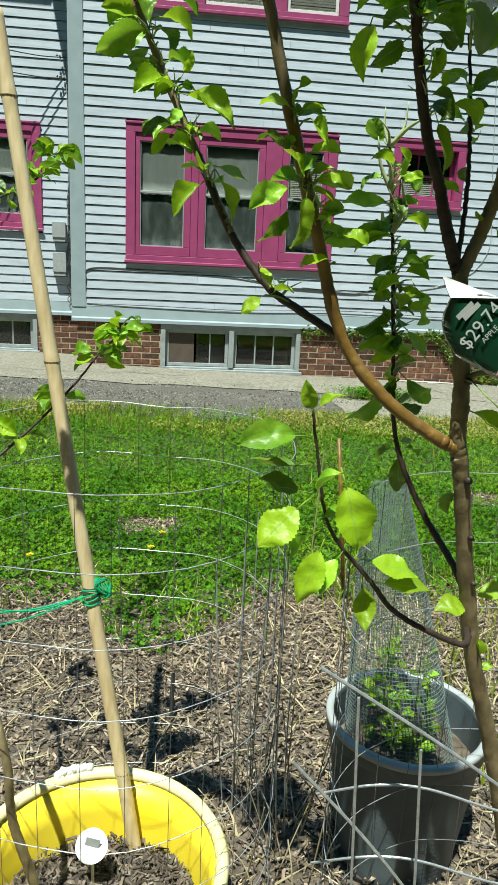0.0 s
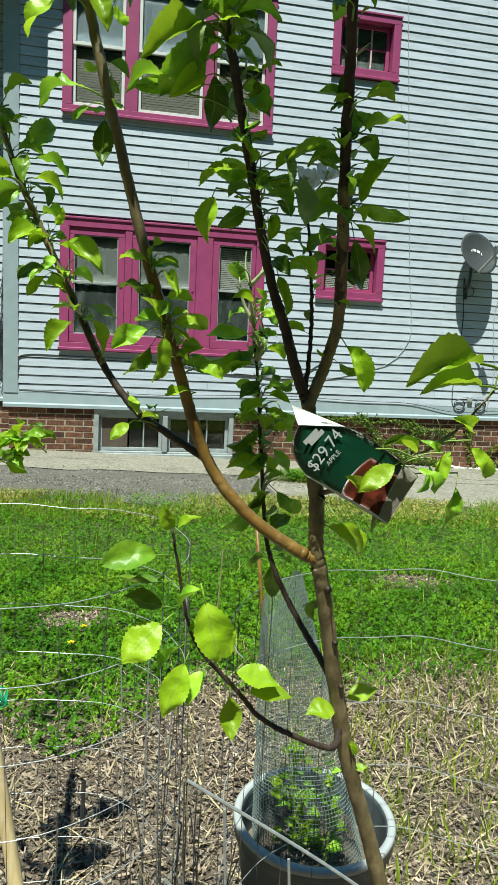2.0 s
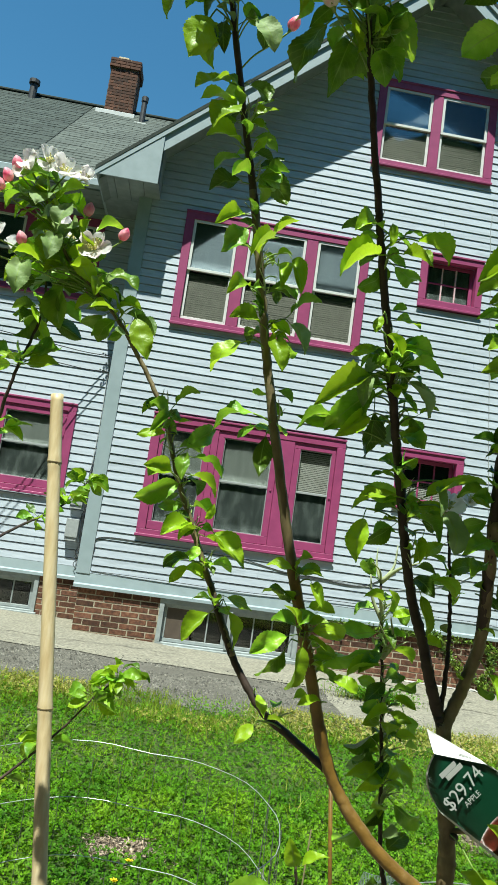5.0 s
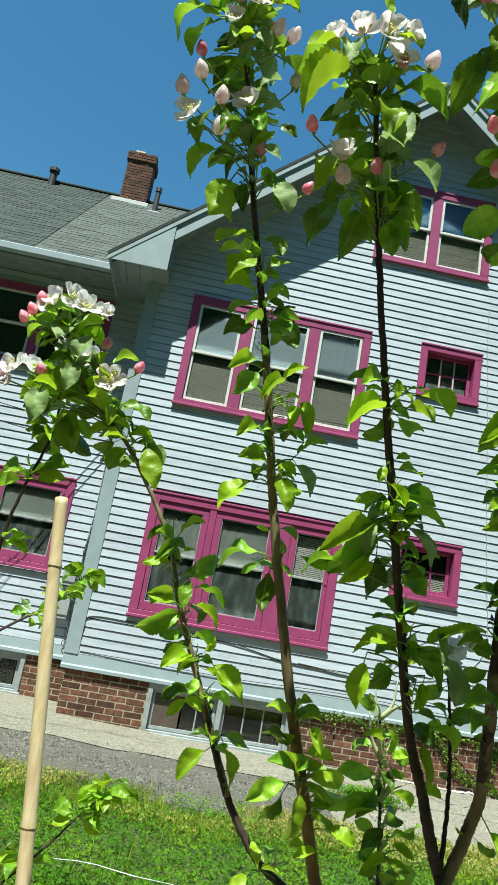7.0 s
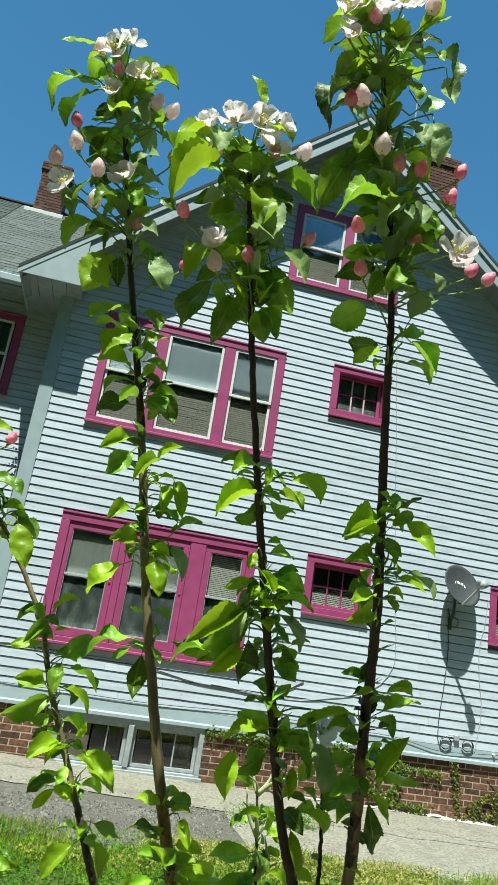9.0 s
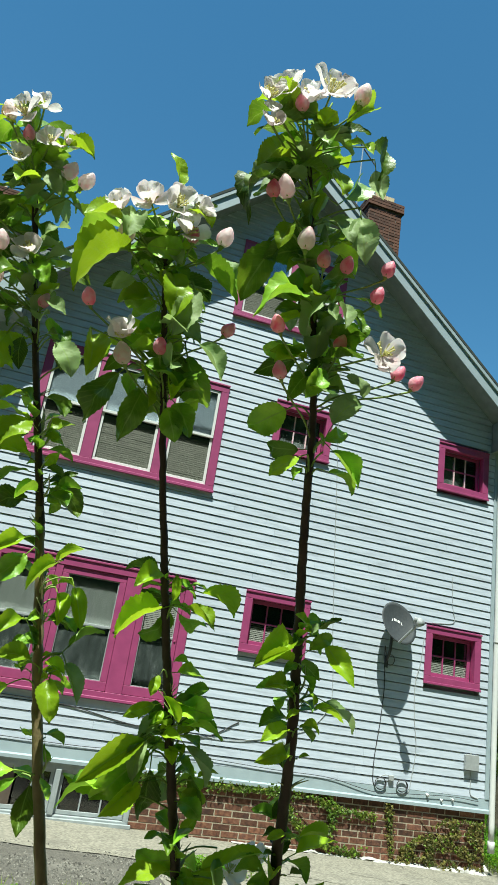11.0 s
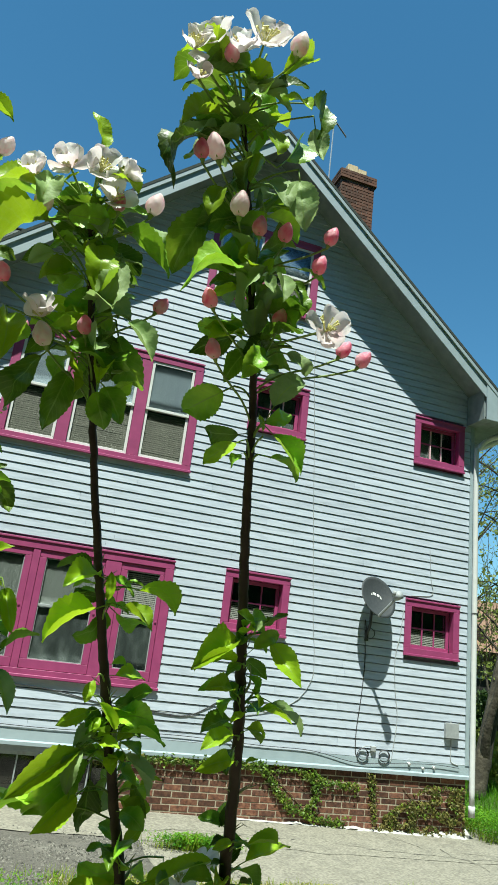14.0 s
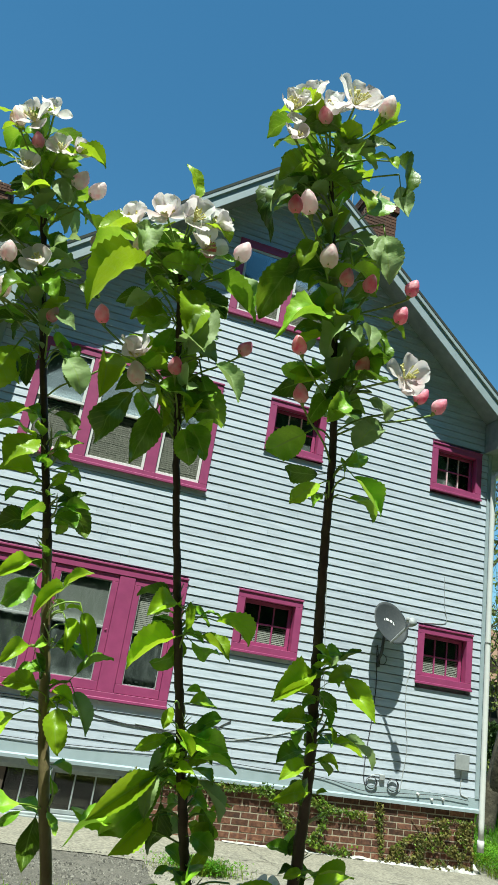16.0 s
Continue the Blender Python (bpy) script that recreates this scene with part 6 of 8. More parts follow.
BUD_SPOTS = {
    "D": ((-0.737, 0.051, 2.169, 1), (-0.683, 0.051, 2.200, 0), (-0.746, 0.068, 2.083, 1), (-0.733, 0.068, 2.087, 0), (-0.707, 0.079, 2.049, 0), (-0.687, 0.082, 2.039, 1), (-0.664, 0.086, 2.043, 1), (-0.624, 0.086, 2.053, 1), (-0.631, 0.089, 2.024, 1), (-0.657, 0.098, 1.970, 1), (-0.714, 0.095, 1.971, 1), (-0.704, 0.105, 1.933, 1), (-0.597, 0.105, 1.962, 1), (-0.577, 0.108, 1.959, 1)),
    "C": ((-0.771, 0.146, 2.072, 0), (-0.799, 0.145, 2.065, 1), (-0.857, 0.145, 2.045, 0), (-0.876, 0.158, 1.979, 1), (-0.834, 0.170, 1.937, 0), (-0.805, 0.167, 1.954, 1), (-0.750, 0.164, 1.989, 1)),
    "A": ((-0.999, 0.216, 2.189, 0), (-0.977, 0.220, 2.176, 1), (-0.935, 0.229, 2.151, 0), (-0.917, 0.231, 2.147, 0), (-1.003, 0.237, 2.078, 0), (-1.021, 0.240, 2.055, 0), (-0.977, 0.244, 2.056, 0), (-0.973, 0.251, 2.021, 0), (-0.925, 0.259, 2.013, 1), (-0.866, 0.266, 1.982, 1), (-1.008, 0.231, 2.103, 1), (-0.901, 0.240, 2.096, 0)),
    "B": ((-1.155, 0.396, 1.836, 1), (-1.161, 0.396, 1.820, 1), (-1.168, 0.396, 1.808, 1), (-1.067, 0.398, 1.795, 1), (-1.023, 0.400, 1.773, 1), (-1.134, 0.400, 1.747, 1)),
}
for key, spots in FLOWERS.items():
    for x, y, z, s in spots:
        p = Vector((x, y, z - 0.010))
        root = on_stem(LINES[key], z - 0.03)
        part("flower_stalk", tube(bmesh.new(), spline([root, root.lerp(p, 0.6), p], 3), 0.0011, 5), SEPAL, tree, smooth=True)
        way = 0.6 * (p - root).normalized() + Vector((rnd.uniform(-0.5, 0.5), rnd.uniform(-1.2, -0.5), 0.15))
        if key == "E":
            way = way + Vector((0, 0.2, 1.1))
        elif s > 1.0:
            way = Vector((rnd.uniform(-0.2, 0.2), -1.0, 0.30))
        if key != "E":
            for k in range(2):
                foot = root.lerp(p, rnd.uniform(0.35, 0.7)) + Vector((0, 0.006, -0.004))
                side = Vector((rnd.choice((-1, 1)) * rnd.uniform(0.3, 1.0), rnd.uniform(-0.3, 0.9), rnd.uniform(-0.5, 0.5))).normalized()
                head_leaf(tree, LINES[key], foot, foot + side * rnd.uniform(0.036, 0.052), rnd.choice((0, 0, 1, 2, 3)), rnd)
        blossom(tree, p, way.normalized(), 0.040 * s, rnd, 1.2 if s > 1.0 else rnd.choice((1, 1, 0.5)))
for key, spots in BUD_SPOTS.items():
    for x, y, z, red in spots:
        bud(tree, on_stem(LINES[key], z - 0.036), Vector((x, y, z)), rnd, red, 0.0150 if not red else 0.0118)

for k in range(3):
    tuft(tree, LINES["F"][-1 - 2 * k], rnd, 2.0)
# the lower side branch carries a few large leaves
for a, b, kind in (((-0.716, 0.280, 1.090), (-0.700, 0.262, 1.022), 1), ((-0.738, 0.290, 1.056), (-0.718, 0.272, 1.084), 0),
                         ((-0.722, 0.295, 1.015), (-0.749, 0.272, 0.957), 1), ((-0.724, 0.297, 1.020), (-0.752, 0.300, 0.985), 3),
                         ((-0.742, 0.290, 1.055), (-0.789, 0.272, 1.016), 1), ((-0.738, 0.295, 1.058), (-0.788, 0.290, 1.074), 0),
                         ((-0.746, 0.287, 1.118), (-0.812, 0.274, 1.114), 0), ((-0.744, 0.290, 1.090), (-0.796, 0.300, 1.092), 3),
                         ((-0.686, 0.302, 0.985), (-0.632, 0.282, 0.975), 1), ((-0.676, 0.303, 0.968), (-0.675, 0.284, 0.918), 1),
                         ((-0.668, 0.304, 0.956), (-0.616, 0.288, 0.955), 1), ((-0.700, 0.300, 0.996), (-0.722, 0.292, 0.955), 0),
                         ((-0.746, 0.286, 1.140), (-0.756, 0.276, 1.172), 1), ((-0.746, 0.285, 1.142), (-0.722, 0.272, 1.160), 1),
                         ((-0.690, 0.302, 0.990), (-0.676, 0.290, 1.030), 1), ((-0.735, 0.292, 1.030), (-0.700, 0.300, 1.036), 0)):
    leaf(tree, Vector(a), Vector(a).lerp(Vector(b), 1.15), kind, rnd, 0.11, 0.86)
# small side shoots inside the blossom heads
for key, z0, z1, n, size, young in (("D", 1.93, 2.17, 70, 0.060, 0.25), ("C", 1.92, 2.07, 50, 0.060, 0.25), ("A", 1.98, 2.20, 66, 0.056, 0.25), ("B", 1.66, 1.82, 60, 0.056, 0.25),
                                    ("F", 1.06, 1.42, 18, 0.045, 0.5), ("E", 1.34, 1.47, 8, 0.045, 0.4), ("D", 1.42, 1.60, 8, 0.042, 0.4), ("C", 1.42, 1.66, 11, 0.042, 0.4)):
    for i in range(n):
        z = z0 + (z1 - z0) * rnd.random()
        base = on_stem(LINES[key], z)
        spur(tree, base, rnd, size * rnd.uniform(0.6, 1.15), 1 if rnd.random() < young else rnd.choice((0, 0, 3, 2, 2)), 0.7, size * 1.05)


# ---------------------------------------------------------------- price tag on the trunk
def tag_sheet():
    """A bent plastic sheet, with a turned-over top and a red foot."""
    c00, c10, c01, c11 = Vector((-0.611, 0.314, 1.255)), Vector((-0.487, 0.272, 1.207)), Vector((-0.599, 0.312, 1.198)), Vector((-0.518, 0.274, 1.154))

    def spot(u, v):
        p = c00.lerp(c10, u).lerp(c01.lerp(c11, u), v)
        return p + Vector((-0.012 * math.sin(math.pi * v) * (1 - u), -0.009 * math.sin(math.pi * u), 0.019 * math.sin(math.pi * u ** 0.8) * (1 - v)))
    return spot


spot = tag_sheet()
price_tag = thing("price_tag", "curled green and red plastic price tag tied to the trunk", "tag")


def tag_part(name, u0, u1, v0, v1, mat, lift, n=10, label="", slant=0.0):
    bm = bmesh.new()
    g = [[bm.verts.new(spot(u0 + (u1 - u0) * i / n + slant * (1 - j / n) * (1 - i / n), v0 + (v1 - v0) * j / n) + Vector((0, -lift, 0))) for i in range(n + 1)] for j in range(n + 1)]
    for a, b in zip(g, g[1:]):
        for i in range(n):
            bm.faces.new((a[i], a[i + 1], b[i + 1], b[i]))
    bmesh.ops.solidify(bm, geom=bm.faces[:], thickness=0.0006)
    return part(name, bm, mat, price_tag, label, smooth=True)


tag_part("sheet", 0, 1, 0, 1, TAG_WHITE, 0)
tag_part("printed_face", 0.01, 0.86, 0.015, 0.95, TAG_GREEN, 0.0012, label="dark green printed face")
tag_part("picture_panel", 0.40, 0.86, 0.22, 0.95, TAG_RED, 0.0020, label="red apple picture", slant=0.22)
tag_part("bare_end", 0.865, 0.995, 0.02, 0.97, TAG_BACK, 0.0014, label="bare translucent end of the tag")
bm = bmesh.new()
fold = [Vector((-0.617, 0.312, 1.275)), Vector((-0.613, 0.309, 1.255)), Vector((-0.568, 0.285, 1.257))]
n = 8
for s in range(2):
    rows = [[bm.verts.new(fold[1].lerp(fold[2], u).lerp(fold[0].lerp(fold[2], u), w / 4) + Vector((0, 0.002 * s + 0.011 * math.sin(w / 4 * 1.6), 0))) for u in (k / n for k in range(n + 1))] for w in range(5)]
    for a, b in zip(rows, rows[1:]):
        for k in range(n):
            bm.faces.new((a[k], a[k + 1], b[k + 1], b[k]))
part("top_fold", bm, TAG_WHITE, price_tag, "white corner curled over at the top", smooth=True)


def writing(text, size, u, v, turn, mat, parent, lift=0.004):
    cu = bpy.data.curves.new("writing", "FONT")
    cu.body, cu.size, cu.extrude, cu.align_x, cu.align_y = text, size, 0.0002, "CENTER", "CENTER"
    tmp = new("writing", cu)
    me = bpy.data.meshes.new_from_object(tmp.evaluated_get(bpy.context.evaluated_depsgraph_get()))
    bpy.data.objects.remove(tmp)
    me.materials.append(mat)
    ob = new("writing", me)
    ob.parent = parent
    p = spot(u, v)
    across = (spot(u + 0.05, v) - spot(u - 0.05, v)).normalized()
    down = (spot(u, v + 0.05) - spot(u, v - 0.05)).normalized()
    nrm = across.cross(down)
    if nrm.y > 0:
        nrm = -nrm
    m = Matrix((across, nrm.cross(across), nrm)).transposed().to_4x4()
    m.translation = p + nrm * lift
    ob.matrix_basis = m @ pose(0, 0, 0, 0, 0, turn)
    return ob


writing("$29.74", 0.0185, 0.275, 0.40, 70, TAG_PRINT, price_tag)
writing("APPLE", 0.0075, 0.35, 0.46, 70, TAG_PRINT, price_tag)
for k, (du, w) in enumerate(((0.0, 0.034), (0.055, 0.034))):
    bm = boxed(-w * 0.3, w * 0.3, -0.0026, 0.0026, 0, 0.0003)
    bar = part("logo_bar", bm, TAG_PRINT, price_tag, "plain white logo block")
    p = spot(0.13 + du * 0.8, 0.24)
    bar.matrix_basis = pose(p.x, p.y - 0.004, p.z, 90, 0, 0) @ pose(0, 0, 0, 0, 0, 48)
part("tie", tube(bmesh.new(), [on_stem(LINES["T"], 1.235) + Vector((0.013 * math.cos(a), 0.013 * math.sin(a), 0.002 * math.sin(2 * a))) for a in (k * 0.4 for k in range(16))], 0.0012, 5, closed=True), TAG_WHITE, price_tag)


# ---------------------------------------------------------------- sapling in the yellow tub
sapling = thing("apple_sapling", "thin apple sapling with fresh leaves growing in a yellow tub", "tree", at=(0, 0, 0))
SAP_T = [(-1.075, 0.60, 0.17), (-1.09, 0.60, 0.286), (-1.119, 0.60, 0.409), (-1.125, 0.60, 0.525), (-1.20, 0.72, 0.70), (-1.27, 0.86, 0.84), (-1.34, 0.98, 1.05), (-1.36, 1.1, 1.35)]
SAP_B1 = [(-1.27, 0.86, 0.84), (-1.205, 0.95, 0.904), (-1.14, 0.98, 0.962), (-1.066, 0.98, 1.04), (-1.01, 0.98, 1.11), (-0.968, 0.985, 1.151)]
SAP_B2 = [(-1.36, 1.1, 1.30), (-1.30, 1.3, 1.38), (-1.22, 1.5, 1.46), (-1.175, 1.6, 1.54)]
SAP_B3 = [(-1.30, 0.92, 0.95), (-1.26, 0.78, 1.25), (-1.20, 0.65, 1.47), (-1.175, 0.60, 1.60), (-1.145, 0.59, 1.72), (-1.148, 0.58, 1.79)]
sap = [wood("trunk", SAP_T, 0.009, 0.004, BARK, sapling, 21), wood("branch", SAP_B1, 0.0035, 0.0012, BARK_DARK, sapling, 22), wood("branch", SAP_B2, 0.004, 0.002, BARK_DARK, sapling, 23), wood("branch", SAP_B3, 0.004, 0.0015, BARK_DARK, sapling, 24)]
for line, spots in ((sap[1], ((0.35, 3), (0.55, 5), (0.78, 7), (0.97, 10))), (sap[2], ((0.5, 4), (0.75, 6), (0.98, 8))), (sap[3], ((0.3, 3), (0.5, 4), (0.68, 6), (0.82, 9), (0.97, 12))), (sap[0], ((0.85, 4), (0.98, 6)))):
    for t, n in spots:
        base = line[min(len(line) - 1, int(t * (len(line) - 1)))]
        for k in range(n):
            a = 2.4 * k + rnd.uniform(-0.4, 0.4)
            far = 1.25 if line is sap[2] else 1.0
            tip = base + Vector((math.cos(a), 0.7 * math.sin(a), rnd.uniform(-0.5, 0.5))) * rnd.uniform(0.042, 0.07) * far
            leaf(sapling, base, tip, rnd.choice((0, 0, 1, 3)), rnd, 0.072)
            spur(sapling, base, rnd, 0.058 * far, rnd.choice((0, 1, 1, 3)), 0.7, 0.065)
for x, y, z in ((-1.14, 0.56, 1.84), (-1.19, 0.58, 1.80), (-1.11, 0.57, 1.83)):
    p = Vector((x, y, z))
    part("flower_stalk", tube(bmesh.new(), spline([sap[3][-1], sap[3][-1].lerp(p, 0.6), p], 3), 0.0012, 5), SEPAL, sapling, smooth=True)
    blossom(sapling, p, Vector((rnd.uniform(-0.4, 0.4), -0.8, 0.5)).normalized(), 0.046, rnd)


# ---------------------------------------------------------------- bamboo stake
stake = thing("bamboo_stake", "pale bamboo stake leaning in the yellow tub", "stake")
BT, BB = Vector((-1.178, 0.965, 1.668)), Vector((-0.922, 0.78, 0.08))
bm = bmesh.new()
line, rad = [], []
nodes = (0.085, 0.36, 0.62, 0.85)
for i in range(121):
    t = i / 120
    p = BT.lerp(BB, t) + Vector((-0.003 * math.sin(math.pi * min(1, t * 1.15)), 0, 0))
    line.append(p)


def bamboo_r(t):
    r = 0.0125 + 0.001 * t
    for k in nodes:
        r += 0.0016 * math.exp(-((t - k) / 0.004) ** 2) - 0.0007 * math.exp(-((t - k - 0.012) / 0.005) ** 2)
    return r


part("cane", tube(bm, line, bamboo_r, 14), BAMBOO, stake, smooth=True)
for k in nodes:
    p = line[int(k * 120)]
    part("node_ring", tube(bmesh.new(), [p + Vector((0.0139 * math.cos(a), 0.0139 * math.sin(a), 0)) for a in (j * 2 * math.pi / 16 for j in range(16))], 0.0012, 5, closed=True), BARK, stake, "dark bamboo node")

twine = thing("garden_twine", "bright green twine knotted round the bamboo stake", "twine")
q = line[75].copy()
for k in range(4):
    bm = bmesh.new()
    tube(bm, [q + Vector((0.0165 * math.cos(a), 0.0165 * math.sin(a), 0.006 * math.sin(a + k) + 0.006 * k - 0.012)) for a in (j * 2 * math.pi / 16 for j in range(16))], 0.0016, 5, closed=True)
    part("loop", bm, TWINE, twine)
for k, end in enumerate(((-0.30, -0.10, 0.05), (-0.34, -0.16, 0.0), (-0.28, -0.05, -0.02))):
    e = q + Vector(end)
    part("strand", tube(bmesh.new(), spline([q + Vector((-0.01, -0.015, 0)), q.lerp(e, 0.4) + Vector((0, 0, -0.035 + 0.01 * k)), e], 8), 0.0015, 5), TWINE, twine)
for k in range(6):
    bm = bmesh.new()
    c = q + Vector((0.022, -0.006, 0.012))
    tube(bm, [c + Vector((0.014 * math.cos(a + k), 0.008 * math.sin(a * 2 + k), 0.018 * math.sin(a + 0.7 * k))) for a in (j * 0.42 for j in range(15))], 0.0013, 5)
    part("knot", bm, TWINE, twine)



# ---------------------------------------------------------------- lawn, mulch and weeds
def lawn_edge(x):
    return 2.08 + 0.22 * noise.noise((x * 1.3, 4.2, 0)) + 0.10 * noise.noise((x * 4.0, 1.7, 0)) - 0.38 * math.exp(-((x + 0.93) / 0.25) ** 2)


def bare(x, y):
    """Patches of the lawn where old mulch shows."""
    return ((x - 0.92) / 0.24) ** 2 + ((y - 3.2) / 0.12) ** 2 < 1 or ((x + 0.95) / 0.14) ** 2 + ((y - 2.75) / 0.10) ** 2 < 1


def leaves_mesh(name, seed, count, mat, where, build):
    rng = np.random.default_rng(seed)
    v, f = [], []
    made = 0
    while made < count:
        p = where(rng)
        if p is None:
            made += 1
            continue
        build(v, f, p, rng)
        made += 1
    me = bpy.data.meshes.new(name)
    me.from_pydata(v, [], f)
    me.materials.append(mat)
    return new(name, me)


def clover_build(v, f, p, rng):
    x, y, z = p
    h = rng.uniform(0.012, 0.075)
    r = rng.uniform(0.006, 0.0135)
    a0 = rng.uniform(0, 6.28)
    tx, ty = rng.uniform(-0.9, 0.9, 2)
    for k in range(3):
        a = a0 + k * 2.1
        c, s = math.cos(a), math.sin(a)
        n = len(v)
        for u, w in ((0.0, 0.0), (0.7, -0.55), (1.05, 0.0), (0.7, 0.55)):
            dx, dy = r * (u * c - w * s), r * (u * s + w * c)
            v.append((x + dx, y + dy, z + h + tx * dx + ty * dy + 0.25 * r * abs(w)))
        f.append((n, n + 1, n + 2, n + 3))


def blade_build(v, f, p, rng, low=0.05, high=0.13):
    x, y, z = p
    h = rng.uniform(low, high)
    a, b = rng.uniform(0, 6.28), rng.uniform(0, 6.28)
    w = rng.uniform(0.0018, 0.0035)
    dx, dy = math.cos(a) * w, math.sin(a) * w
    bx, by = math.cos(b) * h * rng.uniform(0.1, 0.6), math.sin(b) * h * rng.uniform(0.1, 0.6)
    n = len(v)
    v.extend(((x - dx, y - dy, z), (x + dx, y + dy, z), (x + bx * 0.4 + dx * 0.8, y + by * 0.4 + dy * 0.8, z + h * 0.6),
              (x + bx * 0.4 - dx * 0.8, y + by * 0.4 - dy * 0.8, z + h * 0.6), (x + bx, y + by, z + h)))
    f.append((n, n + 1, n + 2, n + 3))
    f.append((n + 3, n + 2, n + 4))


def in_lawn(rng, thin=0.0):
    x, y = rng.uniform(-3.4, 4.2), rng.uniform(1.65, 5.46)
    far = rng.random()
    if far < 0.10:
        x = 0.4 + rng.normal() * 4.0
    elif far < 0.36:
        y = rng.uniform(1.65, 3.6)
        x = rng.uniform(-2.2, 1.8)
    e = lawn_edge(x)
    if y < e - 0.05 or bare(x, y) and rng.random() < 0.9:
        return None
    if y < e + 0.15 and rng.random() < 0.5:
        return None
    if y > 5.0 + 0.3 * noise.noise((x * 2, 0, 9)) and rng.random() < 0.55:
        return None
    return x, y, ground_z(x, y)


tagged(leaves_mesh("clover", 1, 118000, CLOVER, in_lawn, clover_build), "dense bright green clover lawn", "clover", kind="stuff")


def grass_spot(rng):
    r = rng.random()
    if r < 0.5:
        x, y = rng.uniform(-3.4, 4.2), rng.uniform(4.6, 5.5)
        if noise.noise((x * 1.1, y * 1.1, 3)) < -0.25:
            return None
    elif r < 0.85:
        x, y = rng.uniform(-3.0, 3.6), rng.uniform(1.7, 5.6)
        if noise.noise((x * 1.5, y * 1.5, 7)) < 0.05:
            return None
    else:
        x, y = rng.uniform(-0.3, 1.6), rng.uniform(0.9, 2.3)
    return x, y, ground_z(x, y)


tagged(leaves_mesh("grass", 2, 17000, GRASS, grass_spot, blade_build), "yellowish green grass along the lawn's edge", "grass", kind="stuff")


def yellow_spot(rng):
    x, y = rng.uniform(-2.5, 4.2), 4.35 + 1.1 * math.sqrt(rng.random())
    if noise.noise((x * 0.9, y * 1.3, 13)) < 0.12 - 0.22 * max(0.0, min(1.0, (x + 0.5) / 2)):
        return None
    return x, y, ground_z(x, y) + 0.01


tagged(leaves_mesh("yellowed_weeds", 12, 17000, YELLOWED, yellow_spot, clover_build), "yellowed low weeds along the far lawn edge", "weeds", kind="stuff")


def straw_spot(rng):
    r = rng.random()
    if r < 0.45:
        x, y = rng.uniform(-0.3, 2.2), rng.uniform(1.0, 2.35)
    elif r < 0.7:
        x, y = rng.uniform(-0.2, 3.8), rng.uniform(4.8, 5.45)
    else:
        x, y = rng.uniform(-2.0, 0.2), rng.uniform(0.6, 2.3)
    return x, y, ground_z(x, y) + 0.01


def straw_build(v, f, p, rng):
    blade_build(v, f, p, rng, 0.03, 0.10)
    n = len(v) - 5
    s = rng.uniform(0.15, 0.8)
    a = rng.uniform(0, 6.28)
    for i in (2, 3, 4):
        q = v[n + i]
        k = (q[2] - p[2])
        v[n + i] = (q[0] + math.cos(a) * k * 1.3, q[1] + math.sin(a) * k * 1.3, p[2] + k * (1 - s) + 0.004)


tagged(leaves_mesh("dry_grass", 3, 9000, STRAW, straw_spot, straw_build), "dry straw-coloured grass over the bed", "dry grass", kind="stuff")


def chip_spot(rng):
    x, y = -0.15 + rng.normal() * 1.2, 2.35 - abs(rng.normal()) * 1.15
    if abs(x) > 4.3 or y < -2.9:
        return None
    if rng.random() < 0.25:
        x, y = rng.uniform(-4.5, 3.2), rng.uniform(-3.0, 2.3)
    elif rng.random() < 0.06:
        c = ((0.92, 3.2, 0.24, 0.12), (-0.95, 2.75, 0.14, 0.10))[rng.integers(2)]
        x, y = c[0] + rng.normal() * c[2] * 0.6, c[1] + rng.normal() * c[3] * 0.6
    elif y > lawn_edge(x) + 0.12:
        return None
    return x, y, ground_z(x, y) + 0.016 + 0.01 * noise.noise((x * 6, y * 6, 11)) + rng.uniform(0, 0.02)


def chip_build(v, f, p, rng):
    l, w, t = rng.uniform(0.004, 0.011) * (1 + 1.6 * rng.random() ** 3), rng.uniform(0.0012, 0.0048), rng.uniform(0.0004, 0.0013)
    m = Euler((rng.normal() * 0.4, rng.normal() * 0.4, rng.uniform(0, 6.28))).to_matrix()
    n = len(v)
    k = rng.uniform(0.05, 0.9)
    for sx in (-1, 1):
        for sy in (-1, 1):
            for sz in (-1, 1):
                q = m @ Vector((sx * l, sy * w * (k if sx > 0 else 1), sz * t))
                v.append((p[0] + q.x, p[1] + q.y, p[2] + q.z))
    for q in ((0, 1, 3, 2), (4, 6, 7, 5), (0, 4, 5, 1), (2, 3, 7, 6), (0, 2, 6, 4), (1, 5, 7, 3)):
        f.append(tuple(n + i for i in q))


tagged(leaves_mesh("wood_chips", 4, 64000, CHIP, chip_spot, chip_build), "weathered brown and grey wood chip mulch", "mulch", kind="stuff")


def litter_build(v, f, p, rng):
    l, w, t = rng.uniform(0.002, 0.008), rng.uniform(0.001, 0.003), 0.0008
    m = Euler((rng.normal() * 0.6, rng.normal() * 0.6, rng.uniform(0, 6.28))).to_matrix()
    n = len(v)
    for sx, sy in ((-1, -1), (1, -0.7), (1, 0.7), (-1, 1)):
        q = m @ Vector((sx * l, sy * w, t))
        v.append((p[0] + q.x, p[1] + q.y, p[2] + q.z - 0.004))
    f.append((n, n + 1, n + 2, n + 3))


tagged(leaves_mesh("mulch_litter", 14, 60000, CHIP_DARK, chip_spot, litter_build), "fine dark shredded litter between the wood chips", "mulch", kind="stuff")
